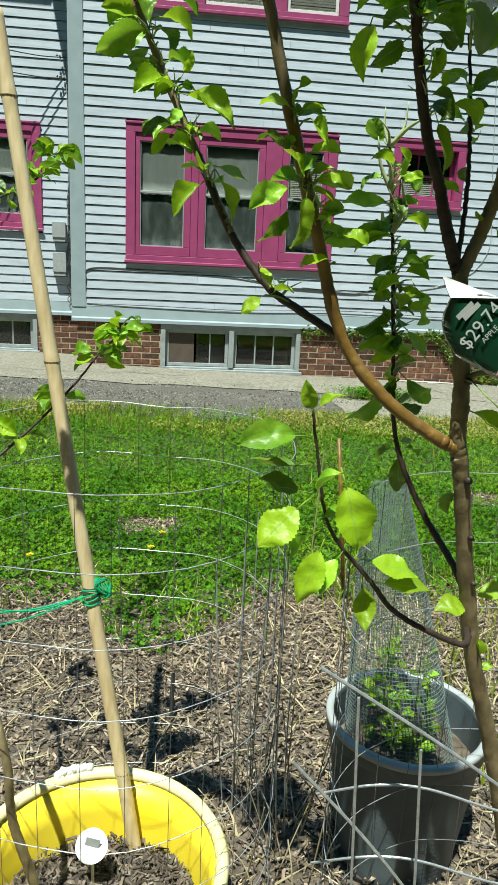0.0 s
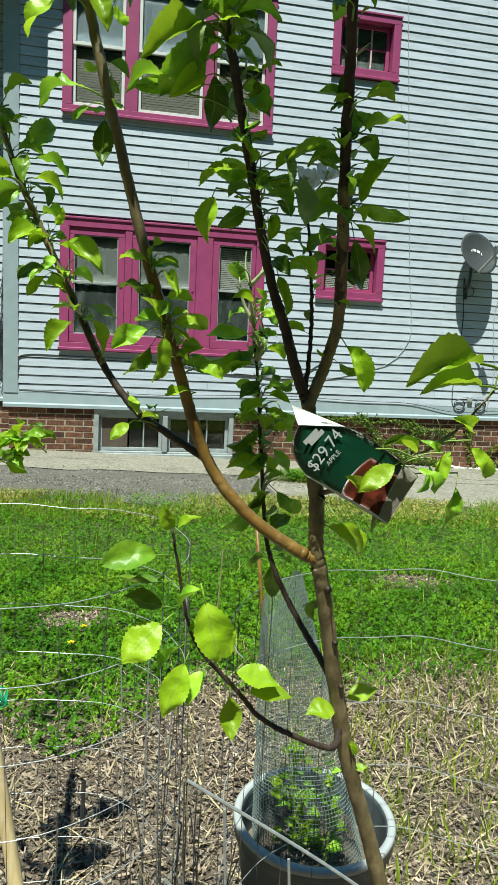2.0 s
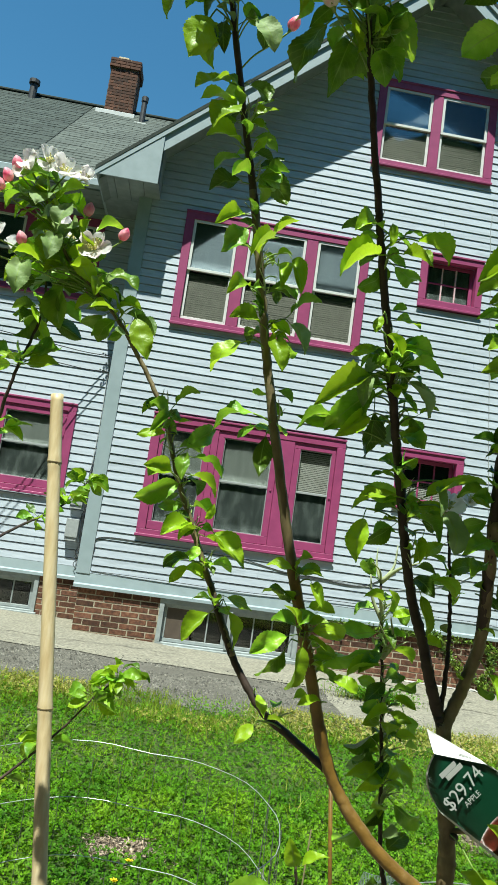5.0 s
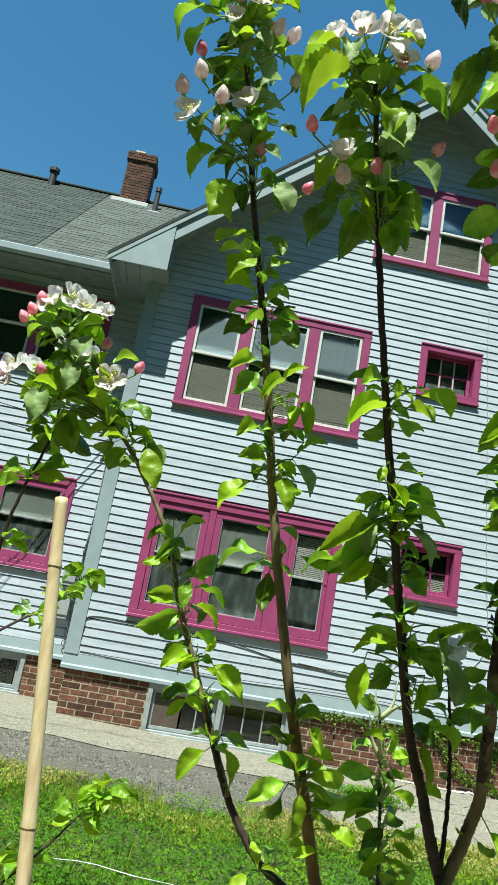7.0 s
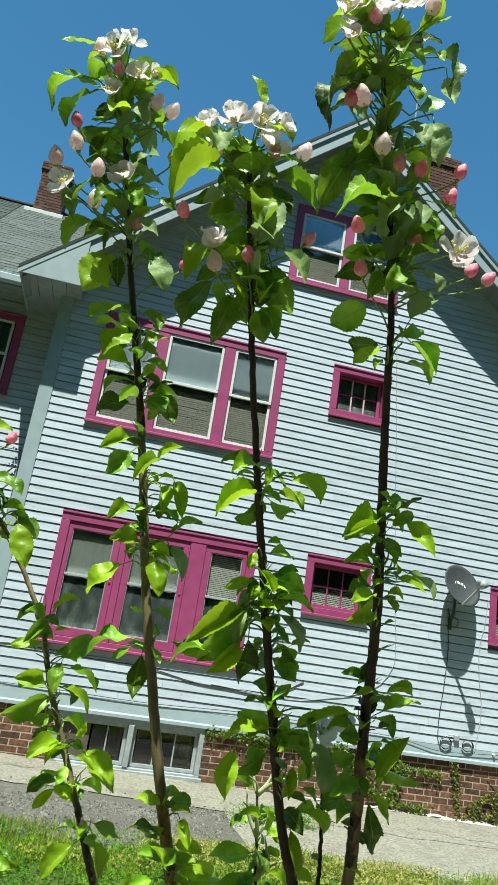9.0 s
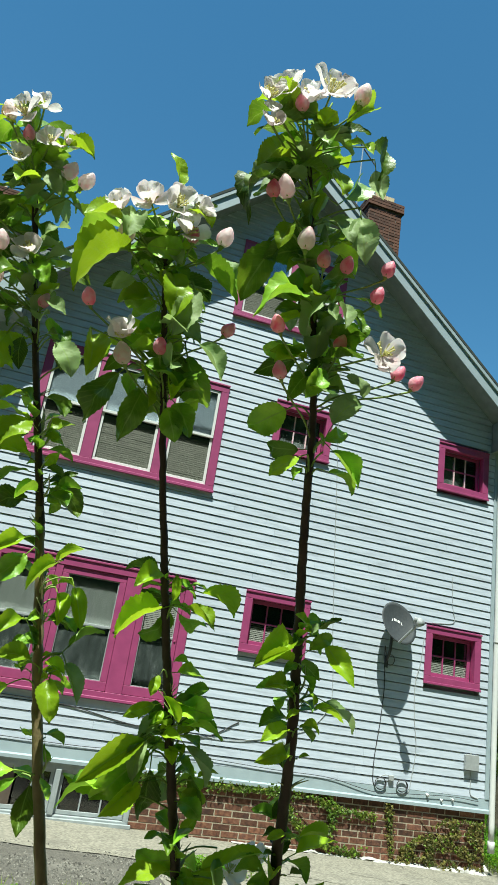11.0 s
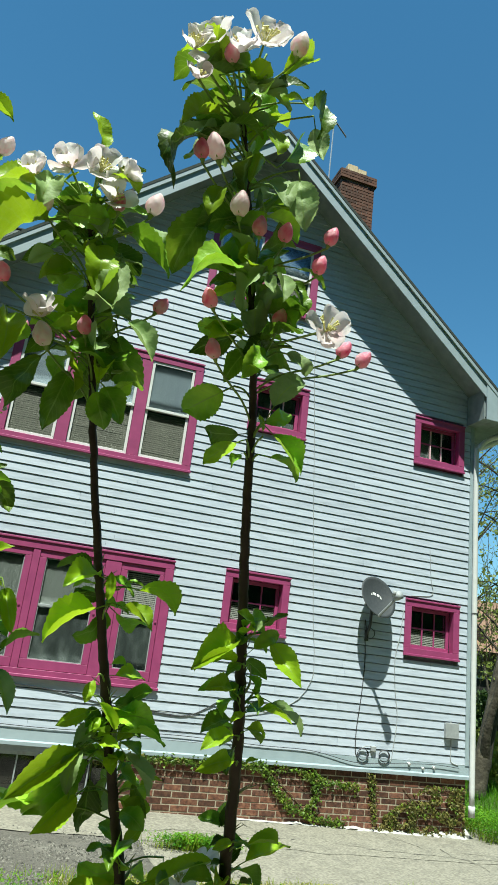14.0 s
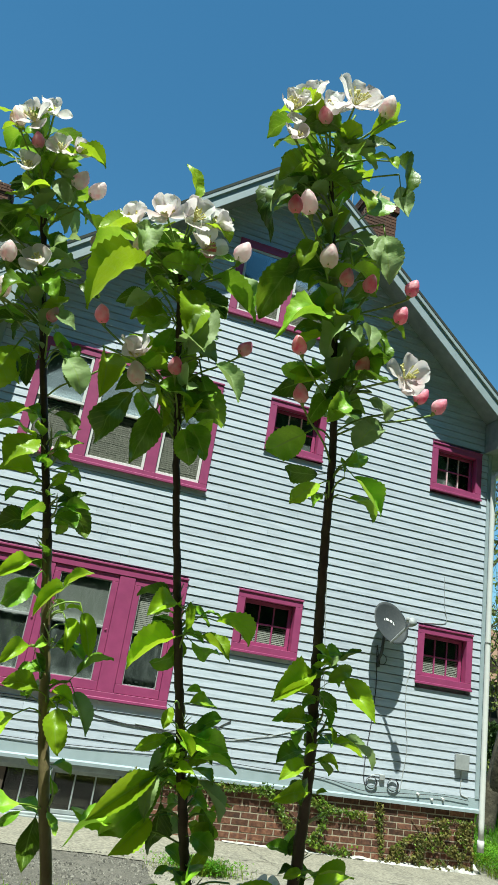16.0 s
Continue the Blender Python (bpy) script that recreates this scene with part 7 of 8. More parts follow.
# stray strips of turf on the far side of the walk
def verge_spot(rng, rise):
    """Beside the house corner, or in the joint of the walk."""
    if rng.random() < 0.85:
        x, y = 5.33 + abs(rng.normal()) * 0.55 + 0.3 * rng.random(), 7.72 + 3.0 * rng.random() ** 1.5
        rise *= max(0.15, 1.0 - 0.55 * (x - 5.33) + 0.3 * noise.noise((x * 3, y * 3, 0)))
    else:
        x, y = 1.25 + rng.normal() * 0.18, 6.55 + rng.normal() * 0.06
        rise *= 0.2
    return x, y, ground_z(x, y) + rise * rng.random()


def far_spot(rng):
    x, y = rng.uniform(5.6, 12.5), rng.uniform(8.5, 14.5)
    return x, y, ground_z(x, y)


tagged(leaves_mesh("verge_grass", 5, 2600, GRASS, lambda rng: verge_spot(rng, 0.0), lambda v, f, p, rng: blade_build(v, f, p, rng, 0.05, 0.18)), "tall green grass beside the house corner", "grass", kind="stuff")
tagged(leaves_mesh("far_grass", 15, 16000, VERGE, far_spot, lambda v, f, p, rng: blade_build(v, f, p, rng, 0.10, 0.28)), "bright green grass behind the house corner", "grass", kind="stuff")
tagged(leaves_mesh("verge_weeds", 6, 15000, VERGE, lambda rng: verge_spot(rng, 0.36), clover_build), "leafy green weeds at the house corner and in the walk", "weeds", kind="stuff")




def gravel_spot(rng):
    x, y = rng.uniform(-4.5, 1.6), 5.2 + 1.75 * rng.random()
    if noise.noise((x * 1.7, y * 2.5, 21)) < -0.15 + 0.5 * rng.random() - 0.25 or x > 0.9 and rng.random() < 0.6:
        return None
    return x, y, ground_z(x, y) + 0.006 + rng.uniform(0, 0.004)


def stone_build(v, f, p, rng):
    r = rng.uniform(0.004, 0.011) * (1 + 1.5 * rng.random() ** 5)
    n = len(v)
    k = 5
    a0 = rng.uniform(0, 6.28)
    for j in range(k):
        a = a0 + j * 2 * math.pi / k
        q = r * rng.uniform(0.7, 1.3)
        v.append((p[0] + q * math.cos(a), p[1] + q * math.sin(a), p[2] - 0.004))
    v.append((p[0], p[1], p[2] + r * rng.uniform(0.3, 0.9)))
    for j in range(k):
        f.append((n + j, n + (j + 1) % k, n + k))


tagged(leaves_mesh("gravel", 9, 16000, GRAVEL, gravel_spot, stone_build), "loose grey gravel over the broken asphalt", "gravel", kind="stuff")


def dandelion(x, y):
    d = thing("dandelion", "small yellow dandelion in the clover", "dandelion", group="dandelions in the lawn")
    z = ground_z(x, y)
    part("stem", tube(bmesh.new(), [Vector((x, y, z)), Vector((x + 0.004, y, z + 0.05)), Vector((x, y, z + 0.088))], 0.0018, 5), SEPAL, d)
    bm = bmesh.new()
    r = random.Random(int(x * 100))
    for k in range(40):
        a, t = r.uniform(0, 6.28), r.uniform(0.004, 0.017)
        p = Vector((x, y, z + 0.088))
        q = p + Vector((math.cos(a) * t, math.sin(a) * t, 0.010 - t * 0.3))
        n = Vector((-math.sin(a), math.cos(a), 0)) * 0.002
        bm.faces.new([bm.verts.new(c) for c in (p - n, p + n, q + n, q - n)])
    part("flower_head", bm, DANDELION, d)


for x, y in ((-0.945, 2.36), (-0.90, 2.52), (-1.42, 2.28), (1.75, 5.3), (2.3, 5.35)):
    dandelion(x, y)


# ---------------------------------------------------------------- yellow tub
TX, TY, TR_, TZ = -0.995, 0.635, 0.218, 0.287
tub = thing("yellow_tub", "large bright yellow plastic tub half filled with soil", "tub")
g0 = ground_z(TX, TY)
part("body", lathe(bmesh.new(), [(0.02, g0), (TR_ * 0.78, g0), (TR_ * 0.80, g0 + 0.01), (TR_ - 0.004, TZ - 0.02), (TR_ - 0.010, TZ - 0.014), (TR_ * 0.915, 0.20), (TR_ * 0.86, 0.13), (TR_ * 0.84, 0.10), (0.02, 0.10)], TX, TY, 64), YELLOW, tub, smooth=True)
rim = [Vector((TX + TR_ * math.cos(a), TY + TR_ * math.sin(a), TZ - 0.008)) for a in (2 * math.pi * k / 72 for k in range(72))]
part("rim", tube(bmesh.new(), rim, 0.012, 10, closed=True), YELLOWRIM, tub, "paler yellow rolled rim", smooth=True)
bm = bmesh.new()
rings = []
for r in range(9):
    rings.append([bm.verts.new((TX + TR_ * 0.87 * r / 8 * math.cos(a), TY + TR_ * 0.87 * r / 8 * math.sin(a), 0.135 + 0.025 * noise.noise((r * math.cos(a), r * math.sin(a), 5)))) for a in (2 * math.pi * k / 40 for k in range(40))])
for a, b in zip(rings, rings[1:]):
    for k in range(40):
        bm.faces.new((a[k - 1], a[k], b[k], b[k - 1]))
bmesh.ops.remove_doubles(bm, verts=bm.verts[:], dist=1e-5)
part("soil", bm, SOIL, tub, "dark soil with wood chips", smooth=True)


def tub_chip(rng):
    a, r = rng.uniform(0, 6.28), TR_ * 0.84 * math.sqrt(rng.random())
    return TX + r * math.cos(a), TY + r * math.sin(a), 0.15 + rng.uniform(-0.005, 0.02)


chips = leaves_mesh("tub_mulch", 8, 9000, CHIP_DARK, tub_chip, lambda v, f, p, rng: (chip_build if rng.random() < 0.12 else litter_build)(v, f, p, rng))
tagged(chips, "wood chip mulch in the yellow tub", "mulch", kind="stuff")
label_disc = thing("plant_label", "round white plastic label with a grey picture standing in the tub", "label")
c = Vector((-1.007, 0.70, 0.252))
way = Vector((0.085, -0.71, 0.70)).normalized()
bm = bmesh.new()
tube(bm, [c, c + way * 0.003], 0.029, 24)
part("disc", bm, TAG_WHITE, label_disc)
bm = boxed(-0.013, 0.013, -0.016, 0.016, 0, 0.0006)
pic = part("picture", bm, GREYPLASTIC, label_disc, "grey picture without readable print")
pic.matrix_basis = aim(c + way * 0.0036, Vector((0.25, 0, 1)), way)
part("stick", tube(bmesh.new(), [c + Vector((0, 0.004, -0.02)), c + Vector((0, 0.01, -0.12))], 0.003, 6), TAG_WHITE, label_disc)
rope = thing("frayed_strip", "frayed white strip lying over the tub rim", "strip")
for k in range(7):
    a = 1.72 + 0.045 * k
    p = Vector((TX + (TR_ + 0.004) * math.cos(a), TY + (TR_ + 0.004) * math.sin(a), TZ + 0.006 + 0.004 * math.sin(3 * k)))
    bm = bmesh.new()
    bmesh.ops.create_icosphere(bm, subdivisions=2, radius=0.009)
    for vv in bm.verts:
        vv.co *= 1 + 0.35 * noise.noise(vv.co * 220 + Vector((k, 0, 0)))
        vv.co += p
    part("tuft", bm, WHITE, rope, smooth=True)


# ---------------------------------------------------------------- grey pot with mesh guard
PX, PY, PR, PZ = -0.377, 0.865, 0.168, 0.385
pot = thing("grey_pot", "large grey plastic nursery pot with a pale rolled rim", "pot")
g0 = ground_z(PX, PY)
prof = [(0.02, g0), (PR * 0.70, g0), (PR * 0.715, g0 + 0.01)]
for k in range(46):
    t = k / 45
    prof.append((PR * (0.72 + 0.22 * t) + (0.0013 if k % 2 else -0.0008), g0 + 0.012 + (PZ - 0.05 - g0) * t))
prof += [(PR * 0.985, PZ - 0.034), (PR * 0.985, PZ - 0.012)]
part("body", lathe(bmesh.new(), prof, PX, PY, 72), POT, pot, smooth=True)
prof = [(PR * 0.90, PZ - 0.002)]
for k in range(24):
    prof.append((PR * (0.885 - 0.06 * k / 23) + (0.0012 if k % 2 else -0.0012), PZ - 0.01 - 0.11 * k / 23))
part("inner_wall", lathe(bmesh.new(), prof, PX, PY, 72), POT, pot, smooth=True)
part("rim", lathe(bmesh.new(), [(PR * 0.90, PZ - 0.008), (PR * 0.91, PZ + 0.001), (PR * 0.985, PZ + 0.001), (PR * 1.0, PZ - 0.003), (PR * 1.0, PZ - 0.010), (PR * 0.985, PZ - 0.013)], PX, PY, 72), POTRIM, pot, "pale grey flat rim", smooth=True)
bm = bmesh.new()
rings = []
for r in range(7):
    rings.append([bm.verts.new((PX + PR * 0.87 * r / 6 * math.cos(a), PY + PR * 0.87 * r / 6 * math.sin(a), PZ - 0.085 + 0.02 * noise.noise((r * math.cos(a), r * math.sin(a), 2)))) for a in (2 * math.pi * k / 36 for k in range(36))])
for a, b in zip(rings, rings[1:]):
    for k in range(36):
        bm.faces.new((a[k - 1], a[k], b[k], b[k - 1]))
bmesh.ops.remove_doubles(bm, verts=bm.verts[:], dist=1e-5)
part("soil", bm, SOIL, pot, "dark potting soil", smooth=True)


def guard_axis(t):
    return Vector((-0.388, 0.853, 0.295)).lerp(Vector((-0.472, 0.865, 0.905)), t), 0.104 + (0.034 - 0.104) * t ** 1.15


guard = thing("mesh_guard", "rolled grey hardware cloth guard standing in the pot", "mesh guard")
bm = bmesh.new()
NU, NV = 78, 72


def guard_spot(i, j):
    c, r = guard_axis(j / NV)
    a = 2 * math.pi * i / NU
    r *= 1 + 0.10 * math.cos(2 * a + 0.5) + 0.03 * noise.noise((math.cos(a) * 2, math.sin(a) * 2, j * 0.12))
    cut = 0.10 * max(0.0, math.cos(a - 2.2)) * (j / NV) ** 3
    return c + Vector((r * math.cos(a), r * math.sin(a), -cut))


for i in range(NU):
    tube(bm, [guard_spot(i, j) for j in range(0, NV + 1, 2)], 0.00062, 3, cap=False)
part("upright_wire", bm, GUARDWIRE, guard, kind="stuff")
bm = bmesh.new()
for j in range(NV + 1):
    tube(bm, [guard_spot(i, j) for i in range(NU)], 0.00062, 3, closed=True)
part("ring_wire", bm, GUARDWIRE, guard, kind="stuff")

seedling = thing("berry_seedling", "bushy bright green seedling inside the mesh guard", "seedling")
rnd = random.Random(77)
for k in range(9):
    a = rnd.uniform(0, 6.28)
    p0 = Vector((PX + 0.05 * math.cos(a), PY + 0.05 * math.sin(a), PZ - 0.09))
    p1 = p0 + Vector((rnd.uniform(-0.04, 0.02), rnd.uniform(-0.03, 0.03), rnd.uniform(0.10, 0.30)))
    part("stem", tube(bmesh.new(), spline([p0, p0.lerp(p1, 0.5) + Vector((0.01, 0, 0)), p1], 4), 0.0016, 5), SEPAL, seedling)
    for n in range(9):
        base = p0.lerp(p1, rnd.uniform(0.15, 1))
        b = rnd.uniform(0, 6.28)
        tip = base + Vector((math.cos(b), math.sin(b), rnd.uniform(-0.3, 0.5))) * rnd.uniform(0.028, 0.05)
        ob = leaf(seedling, base, tip, rnd.choice((0, 1, 1, 0)), rnd)


# ---------------------------------------------------------------- wire cages
def arc(cx, cy, r, z, a0, a1, n, seed):
    return [Vector((cx + (r + 0.006 * noise.noise((3 * math.cos(a), 3 * math.sin(a), seed))) * math.cos(a), cy + r * math.sin(a), z + 0.012 * noise.noise((2 * math.cos(a), 2 * math.sin(a), seed + 9.5))))
            for a in (a0 + (a1 - a0) * k / n for k in range(n + 1))]


def wire_cage(label, cx, cy, r, levels, count, a0, a1, seed, thick=0.00075):
    cage = thing("wire_cage", label, "wire cage", group="wire cages")
    rnd = random.Random(seed)
    closed = a1 - a0 > 6.2
    for z in levels:
        line = arc(cx, cy, r, z, a0, a1, 48, seed + z)
        part("ring", tube(bmesh.new(), line[:-1] if closed else line, thick, 5, closed=closed), METAL, cage)
    for k in range(count):
        a = a0 + (a1 - a0) * k / count + rnd.uniform(-0.01, 0.01)
        top = levels[0] + rnd.uniform(0.0, 0.02)
        x, y = cx + r * math.cos(a), cy + r * math.sin(a)
        g = ground_z(x, y)
        # uprights take the dark wire, with their shade in the colour
        part("upright", tube(bmesh.new(), spline([Vector((x, y, g - 0.01)), Vector((x + rnd.uniform(-0.006, 0.006), y + rnd.uniform(-0.006, 0.006), (g + top) / 2)), Vector((x + rnd.uniform(-0.008, 0.008), y, top))], 4), thick * 0.75, 4),
             DARKWIRE, cage)
    return cage


wire_cage("round cage of galvanised fence wire about the yellow tub", -0.97, 0.80, 0.305, [0.985 - 0.11 * k for k in range(9)], 30, 0, 2 * math.pi, 3)
tree_cage = wire_cage("bent cage of galvanised fence wire about the apple tree", -0.36, 0.42, 0.29, [0.965 - 0.125 * k for k in range(8)], 17, -0.25, math.pi + 0.15, 5)
for a, b, r in (((-0.725, 0.26, 0.884), (-0.44, 0.22, 0.69), 0.0019), ((-0.745, 0.27, 0.765), (-0.58, 0.24, 0.57), 0.0019), ((-0.686, 0.25, 0.855), (-0.668, 0.25, 0.30), 0.0017), ((-0.613, 0.25, 0.79), (-0.590, 0.25, 0.30), 0.0017)):
    part("loose_wire", tube(bmesh.new(), spline([a, Vector(a).lerp(Vector(b), 0.5) + Vector((0.004, 0, 0.003)), b], 6), r, 6), METAL, tree_cage, "thick bent galvanised wire")
for z in (0.70, 0.60, 0.52):
    part("loose_wire", tube(bmesh.new(), spline([(-0.70, 0.33, z - 0.03), (-0.64, 0.30, z + 0.005), (-0.58, 0.29, z + 0.005), (-0.48, 0.28, z - 0.025), (-0.38, 0.27, z - 0.03)], 6), 0.0016, 5), METAL, tree_cage)

roll = thing("wire_roll", "loose roll of tangled grey wire and dry stems", "wire roll")
rnd = random.Random(12)
for k in range(16):
    x, y = -0.66 + rnd.gauss(0, 0.045), 0.95 + rnd.gauss(0, 0.06)
    g = ground_z(x, y)
    h = rnd.uniform(0.35, 0.92)
    lean = rnd.gauss(0, 0.03)
    part("wire", tube(bmesh.new(), spline([Vector((x, y, g)), Vector((x + lean * 0.5 + rnd.gauss(0, 0.006), y, g + h * 0.5)), Vector((x + lean, y + rnd.gauss(0, 0.02), g + h))], 5), rnd.uniform(0.0009, 0.0016), 4),
         rnd.choice((METAL, METAL, DARKWIRE, STRAW)), roll)
for k in range(16):
    x, y = -0.60 + rnd.gauss(0, 0.07), 0.85 + rnd.gauss(0, 0.08)
    g = ground_z(x, y)
    a = rnd.uniform(0, 6.28)
    part("dry_stem", tube(bmesh.new(), spline([Vector((x, y, g)), Vector((x + 0.05 * math.cos(a), y + 0.04 * math.sin(a), g + 0.12)), Vector((x + 0.12 * math.cos(a), y + 0.08 * math.sin(a), g + rnd.uniform(0.15, 0.4)))], 5), 0.0014, 4),
         rnd.choice((METAL, STRAW, METAL)), roll)

cane = thing("garden_cane", "thin brown garden cane standing in the lawn", "cane")
part("cane", tube(bmesh.new(), [Vector((-0.20, 2.0, -0.02)), Vector((-0.235, 2.0, 0.35)), Vector((-0.275, 2.0, 0.70))], 0.007, 8), BARK_WARM, cane, smooth=True)
peg = thing("metal_peg", "dark metal peg driven into the mulch", "peg")
part("rod", tube(bmesh.new(), [Vector((-0.86, 1.32, -0.02)), Vector((-0.86, 1.32, 0.12)), Vector((-0.858, 1.32, 0.20))], 0.006, 6), CABLE, peg)

# ---------------------------------------------------------------- things on the house wall
dish = thing("satellite_dish", "dark grey satellite dish on a bent wall mount", "satellite dish")
DC = Vector((3.69, 7.80, 2.71))
DN = Vector((0.18, -0.89, 0.41)).normalized()
DM = aim(DC, Vector((0.25, 0.0, 1)).cross(DN).cross(DN) * -1, DN)
bm = bmesh.new()
rings = []
for r in range(9):
    t = r / 8
    rings.append([bm.verts.new((0.275 * t * math.cos(a), 0.295 * t * math.sin(a), 0.055 * t * t - 0.03)) for a in (2 * math.pi * k / 40 for k in range(40))])
for a, b in zip(rings, rings[1:]):
    for k in range(40):
        bm.faces.new((a[k - 1], a[k], b[k], b[k - 1]))
bmesh.ops.remove_doubles(bm, verts=bm.verts[:], dist=1e-5)
bmesh.ops.solidify(bm, geom=bm.faces[:], thickness=0.006)
DISHGREY = material("dish_enamel", [(0.034, 0.040, 0.044), (0.05, 0.056, 0.06)], 0.62, 25, bump=0.1, stain=(0.10, 0.11, 0.11), stain_scale=40, stain_amount=0.3)
ob = part("reflector", bm, DISHGREY, dish, smooth=True)
ob.matrix_basis = DM
for k in range(4):
    bm = boxed(-0.021, 0.021, -0.018 - 0.016 * (k in (0, 3)), 0.018 + 0.016 * (k in (0, 3)), 0, 0.002)
    bar = part("logo_mark", bm, WHITE, dish, "pale logo mark")
    bar.matrix_basis = DM @ pose(-0.088 + 0.058 * k, 0.055, -0.020, 0, 0, 0)
lnb = DC + DM.to_3x3() @ Vector((0.02, -0.17, 0.40))
foot = DC + DM.to_3x3() @ Vector((0.0, -0.29, 0.02))
part("arm", tube(bmesh.new(), [foot, foot.lerp(lnb, 0.5), lnb], 0.016, 8), GREYPLASTIC, dish)
bm = bmesh.new()
tube(bm, [lnb + DN * 0.03, lnb - DN * 0.03, lnb - DN * 0.06], lambda t: 0.055 - 0.015 * t, 12)
part("receiver", bm, GREYPLASTIC, dish, "pale grey receiver head", smooth=True)
part("receiver_horn", tube(bmesh.new(), [lnb + Vector((-0.05, 0, 0.05)), lnb + Vector((-0.05, 0.03, 0.0))], 0.026, 10), GREYPLASTIC, dish, smooth=True)
part("mount", tube(bmesh.new(), spline([DC - DN * 0.035, DC + Vector((-0.02, 0.09, -0.12)), Vector((3.66, 7.90, 2.36)), Vector((3.66, 7.985, 2.24))], 5), 0.02, 8), DISHGREY, dish, smooth=True)
part("foot_plate", boxed(3.635, 3.685, 7.966, 7.982, 2.16, 2.30, 0.003), DISHGREY, dish)


def wire_run(name, pts, r, mat, label, group="cables on the house wall"):
    return solo(name, tube(bmesh.new(), spline(pts, 8), r, 5), mat, label, "cable", group)


WC = WY - 0.026
wire_run("wall_cable", [(3.64, WC - 0.03, 2.30), (3.60, WC - 0.05, 2.42), (3.64, WC, 2.2), (3.66, WC, 1.9), (3.64, WC, 1.5), (3.60, WC, 1.1), (3.60, WC, 0.85), (3.63, WC, 0.76)], 0.006, CABLE, "black cable hanging from the satellite dish")
loop = [Vector((3.70 + 0.065 * math.cos(a), WC - 0.02, 2.26 + 0.065 * math.sin(a))) for a in (k * 0.4 for k in range(16))]
solo("cable_loop", tube(bmesh.new(), loop, 0.005, 5, closed=True), CABLE, "small black cable loop below the dish", "cable")
for cx in (3.70, 4.0):
    coil = thing("cable_coil", "black cable coiled and tied on the wall", "cable coil", group="cable coils")
    for k in range(4):
        part("turn", tube(bmesh.new(), [Vector((cx + (0.068 + 0.004 * k) * math.cos(a), WC - 0.010 - 0.004 * k, 0.80 + (0.072 - 0.003 * k) * math.sin(a))) for a in (j * 2 * math.pi / 24 for j in range(24))], 0.0035, 5, closed=True), CABLE, coil)
wire_run("wall_cable", [(4.19, WC, 2.62), (4.16, WC, 2.3), (4.10, WC, 2.0), (4.12, WC, 1.6), (4.17, WC, 1.25), (4.13, WC, 0.9), (4.10, WC, 0.74), (4.0, WC, 0.71)], 0.005, CABLE_GREY, "grey cable hanging down the siding")
wire_run("wall_cable", [(2.58, WC, 6.1), (2.585, WC, 5.78), (2.68, WC, 4.7), (2.78, WC, 3.5), (2.88, WC, 2.4), (2.94, WC, 1.9), (2.93, WC, 1.6), (2.72, WC, 1.32), (2.3, WC, 1.16), (1.68, WC, 1.052), (0.68, WC, 1.09)], 0.0045, CABLE_GREY, "thin grey cable running down the siding")
wire_run("wall_cable", [(-1.86, WC, 0.78), (-1.845, WC, 1.05), (-1.79, WC, 1.20), (-1.2, WC, 1.207), (-0.25, WC, 1.188), (0.44, WC, 1.087), (0.9, WC, 1.06), (1.4, WC, 1.05), (1.8, WC, 1.26)], 0.006, CABLE, "black cable looping along the siding")
wire_run("wall_cable", [(-1.84, WC, 0.80), (-1.0, WC - 0.01, 0.80), (0.0, WC - 0.01, 0.79), (1.2, WC - 0.01, 0.83), (2.3, WC - 0.01, 0.80), (3.0, WC - 0.01, 0.79), (3.6, WC - 0.02, 0.70), (4.1, WC - 0.02, 0.72), (4.7, WC - 0.02, 0.75), (5.1, WC - 0.02, 0.73)], 0.004, CABLE, "grey cable along the skirt board")
wire_run("wall_cable", [(4.567, WC, 3.50), (4.60, WC, 3.1), (4.63, WC, 2.893), (4.40, WC, 2.84), (4.30, WC, 2.83)], 0.004, CABLE_GREY, "short grey cable above a small window")
wire_run("wall_cable", [(5.10, WC, 0.76), (4.99, WC, 0.80), (4.985, WC, 0.95), (4.985, WC, 1.09)], 0.006, CABLE_GREY, "grey cable below the utility box")
wire_run("wall_cable", [(3.85, WC, 0.86), (3.80, WC - 0.02, 0.90), (3.72, WC - 0.02, 0.89), (3.66, WC, 0.84)], 0.005, CABLE_GREY, "short grey jumper between the coils")
for x, z in ((4.36, 0.74), (4.56, 0.70), (4.72, 0.72)):
    solo("cable_clip", tube(bmesh.new(), [Vector((x, WC + 0.01, z)), Vector((x + 0.01, WC - 0.03, z - 0.01))], 0.016, 8), WHITE, "white plastic clip on the skirt board", "clip", "cable clips")
solo("splitter_box", boxed(3.81, 3.88, WY - 0.055, WY - 0.02, 0.84, 0.905, 0.006), GREYPLASTIC, "small white splitter box between the coils", "box")

ubox = thing("utility_box", "grey utility box near the house corner", "utility box")
part("case", boxed(4.875, 5.065, WY - 0.062, WY - 0.016, 1.085, 1.265, 0.008), GREYPLASTIC, ubox)
part("lid", boxed(4.869, 5.071, WY - 0.074, WY - 0.0625, 1.08, 1.27, 0.006), GREYPLASTIC, ubox)
part("nipple", tube(bmesh.new(), [Vector((4.96, WY - 0.045, 1.265)), Vector((4.96, WY - 0.045, 1.29))], 0.012, 8), GREYPLASTIC, ubox)

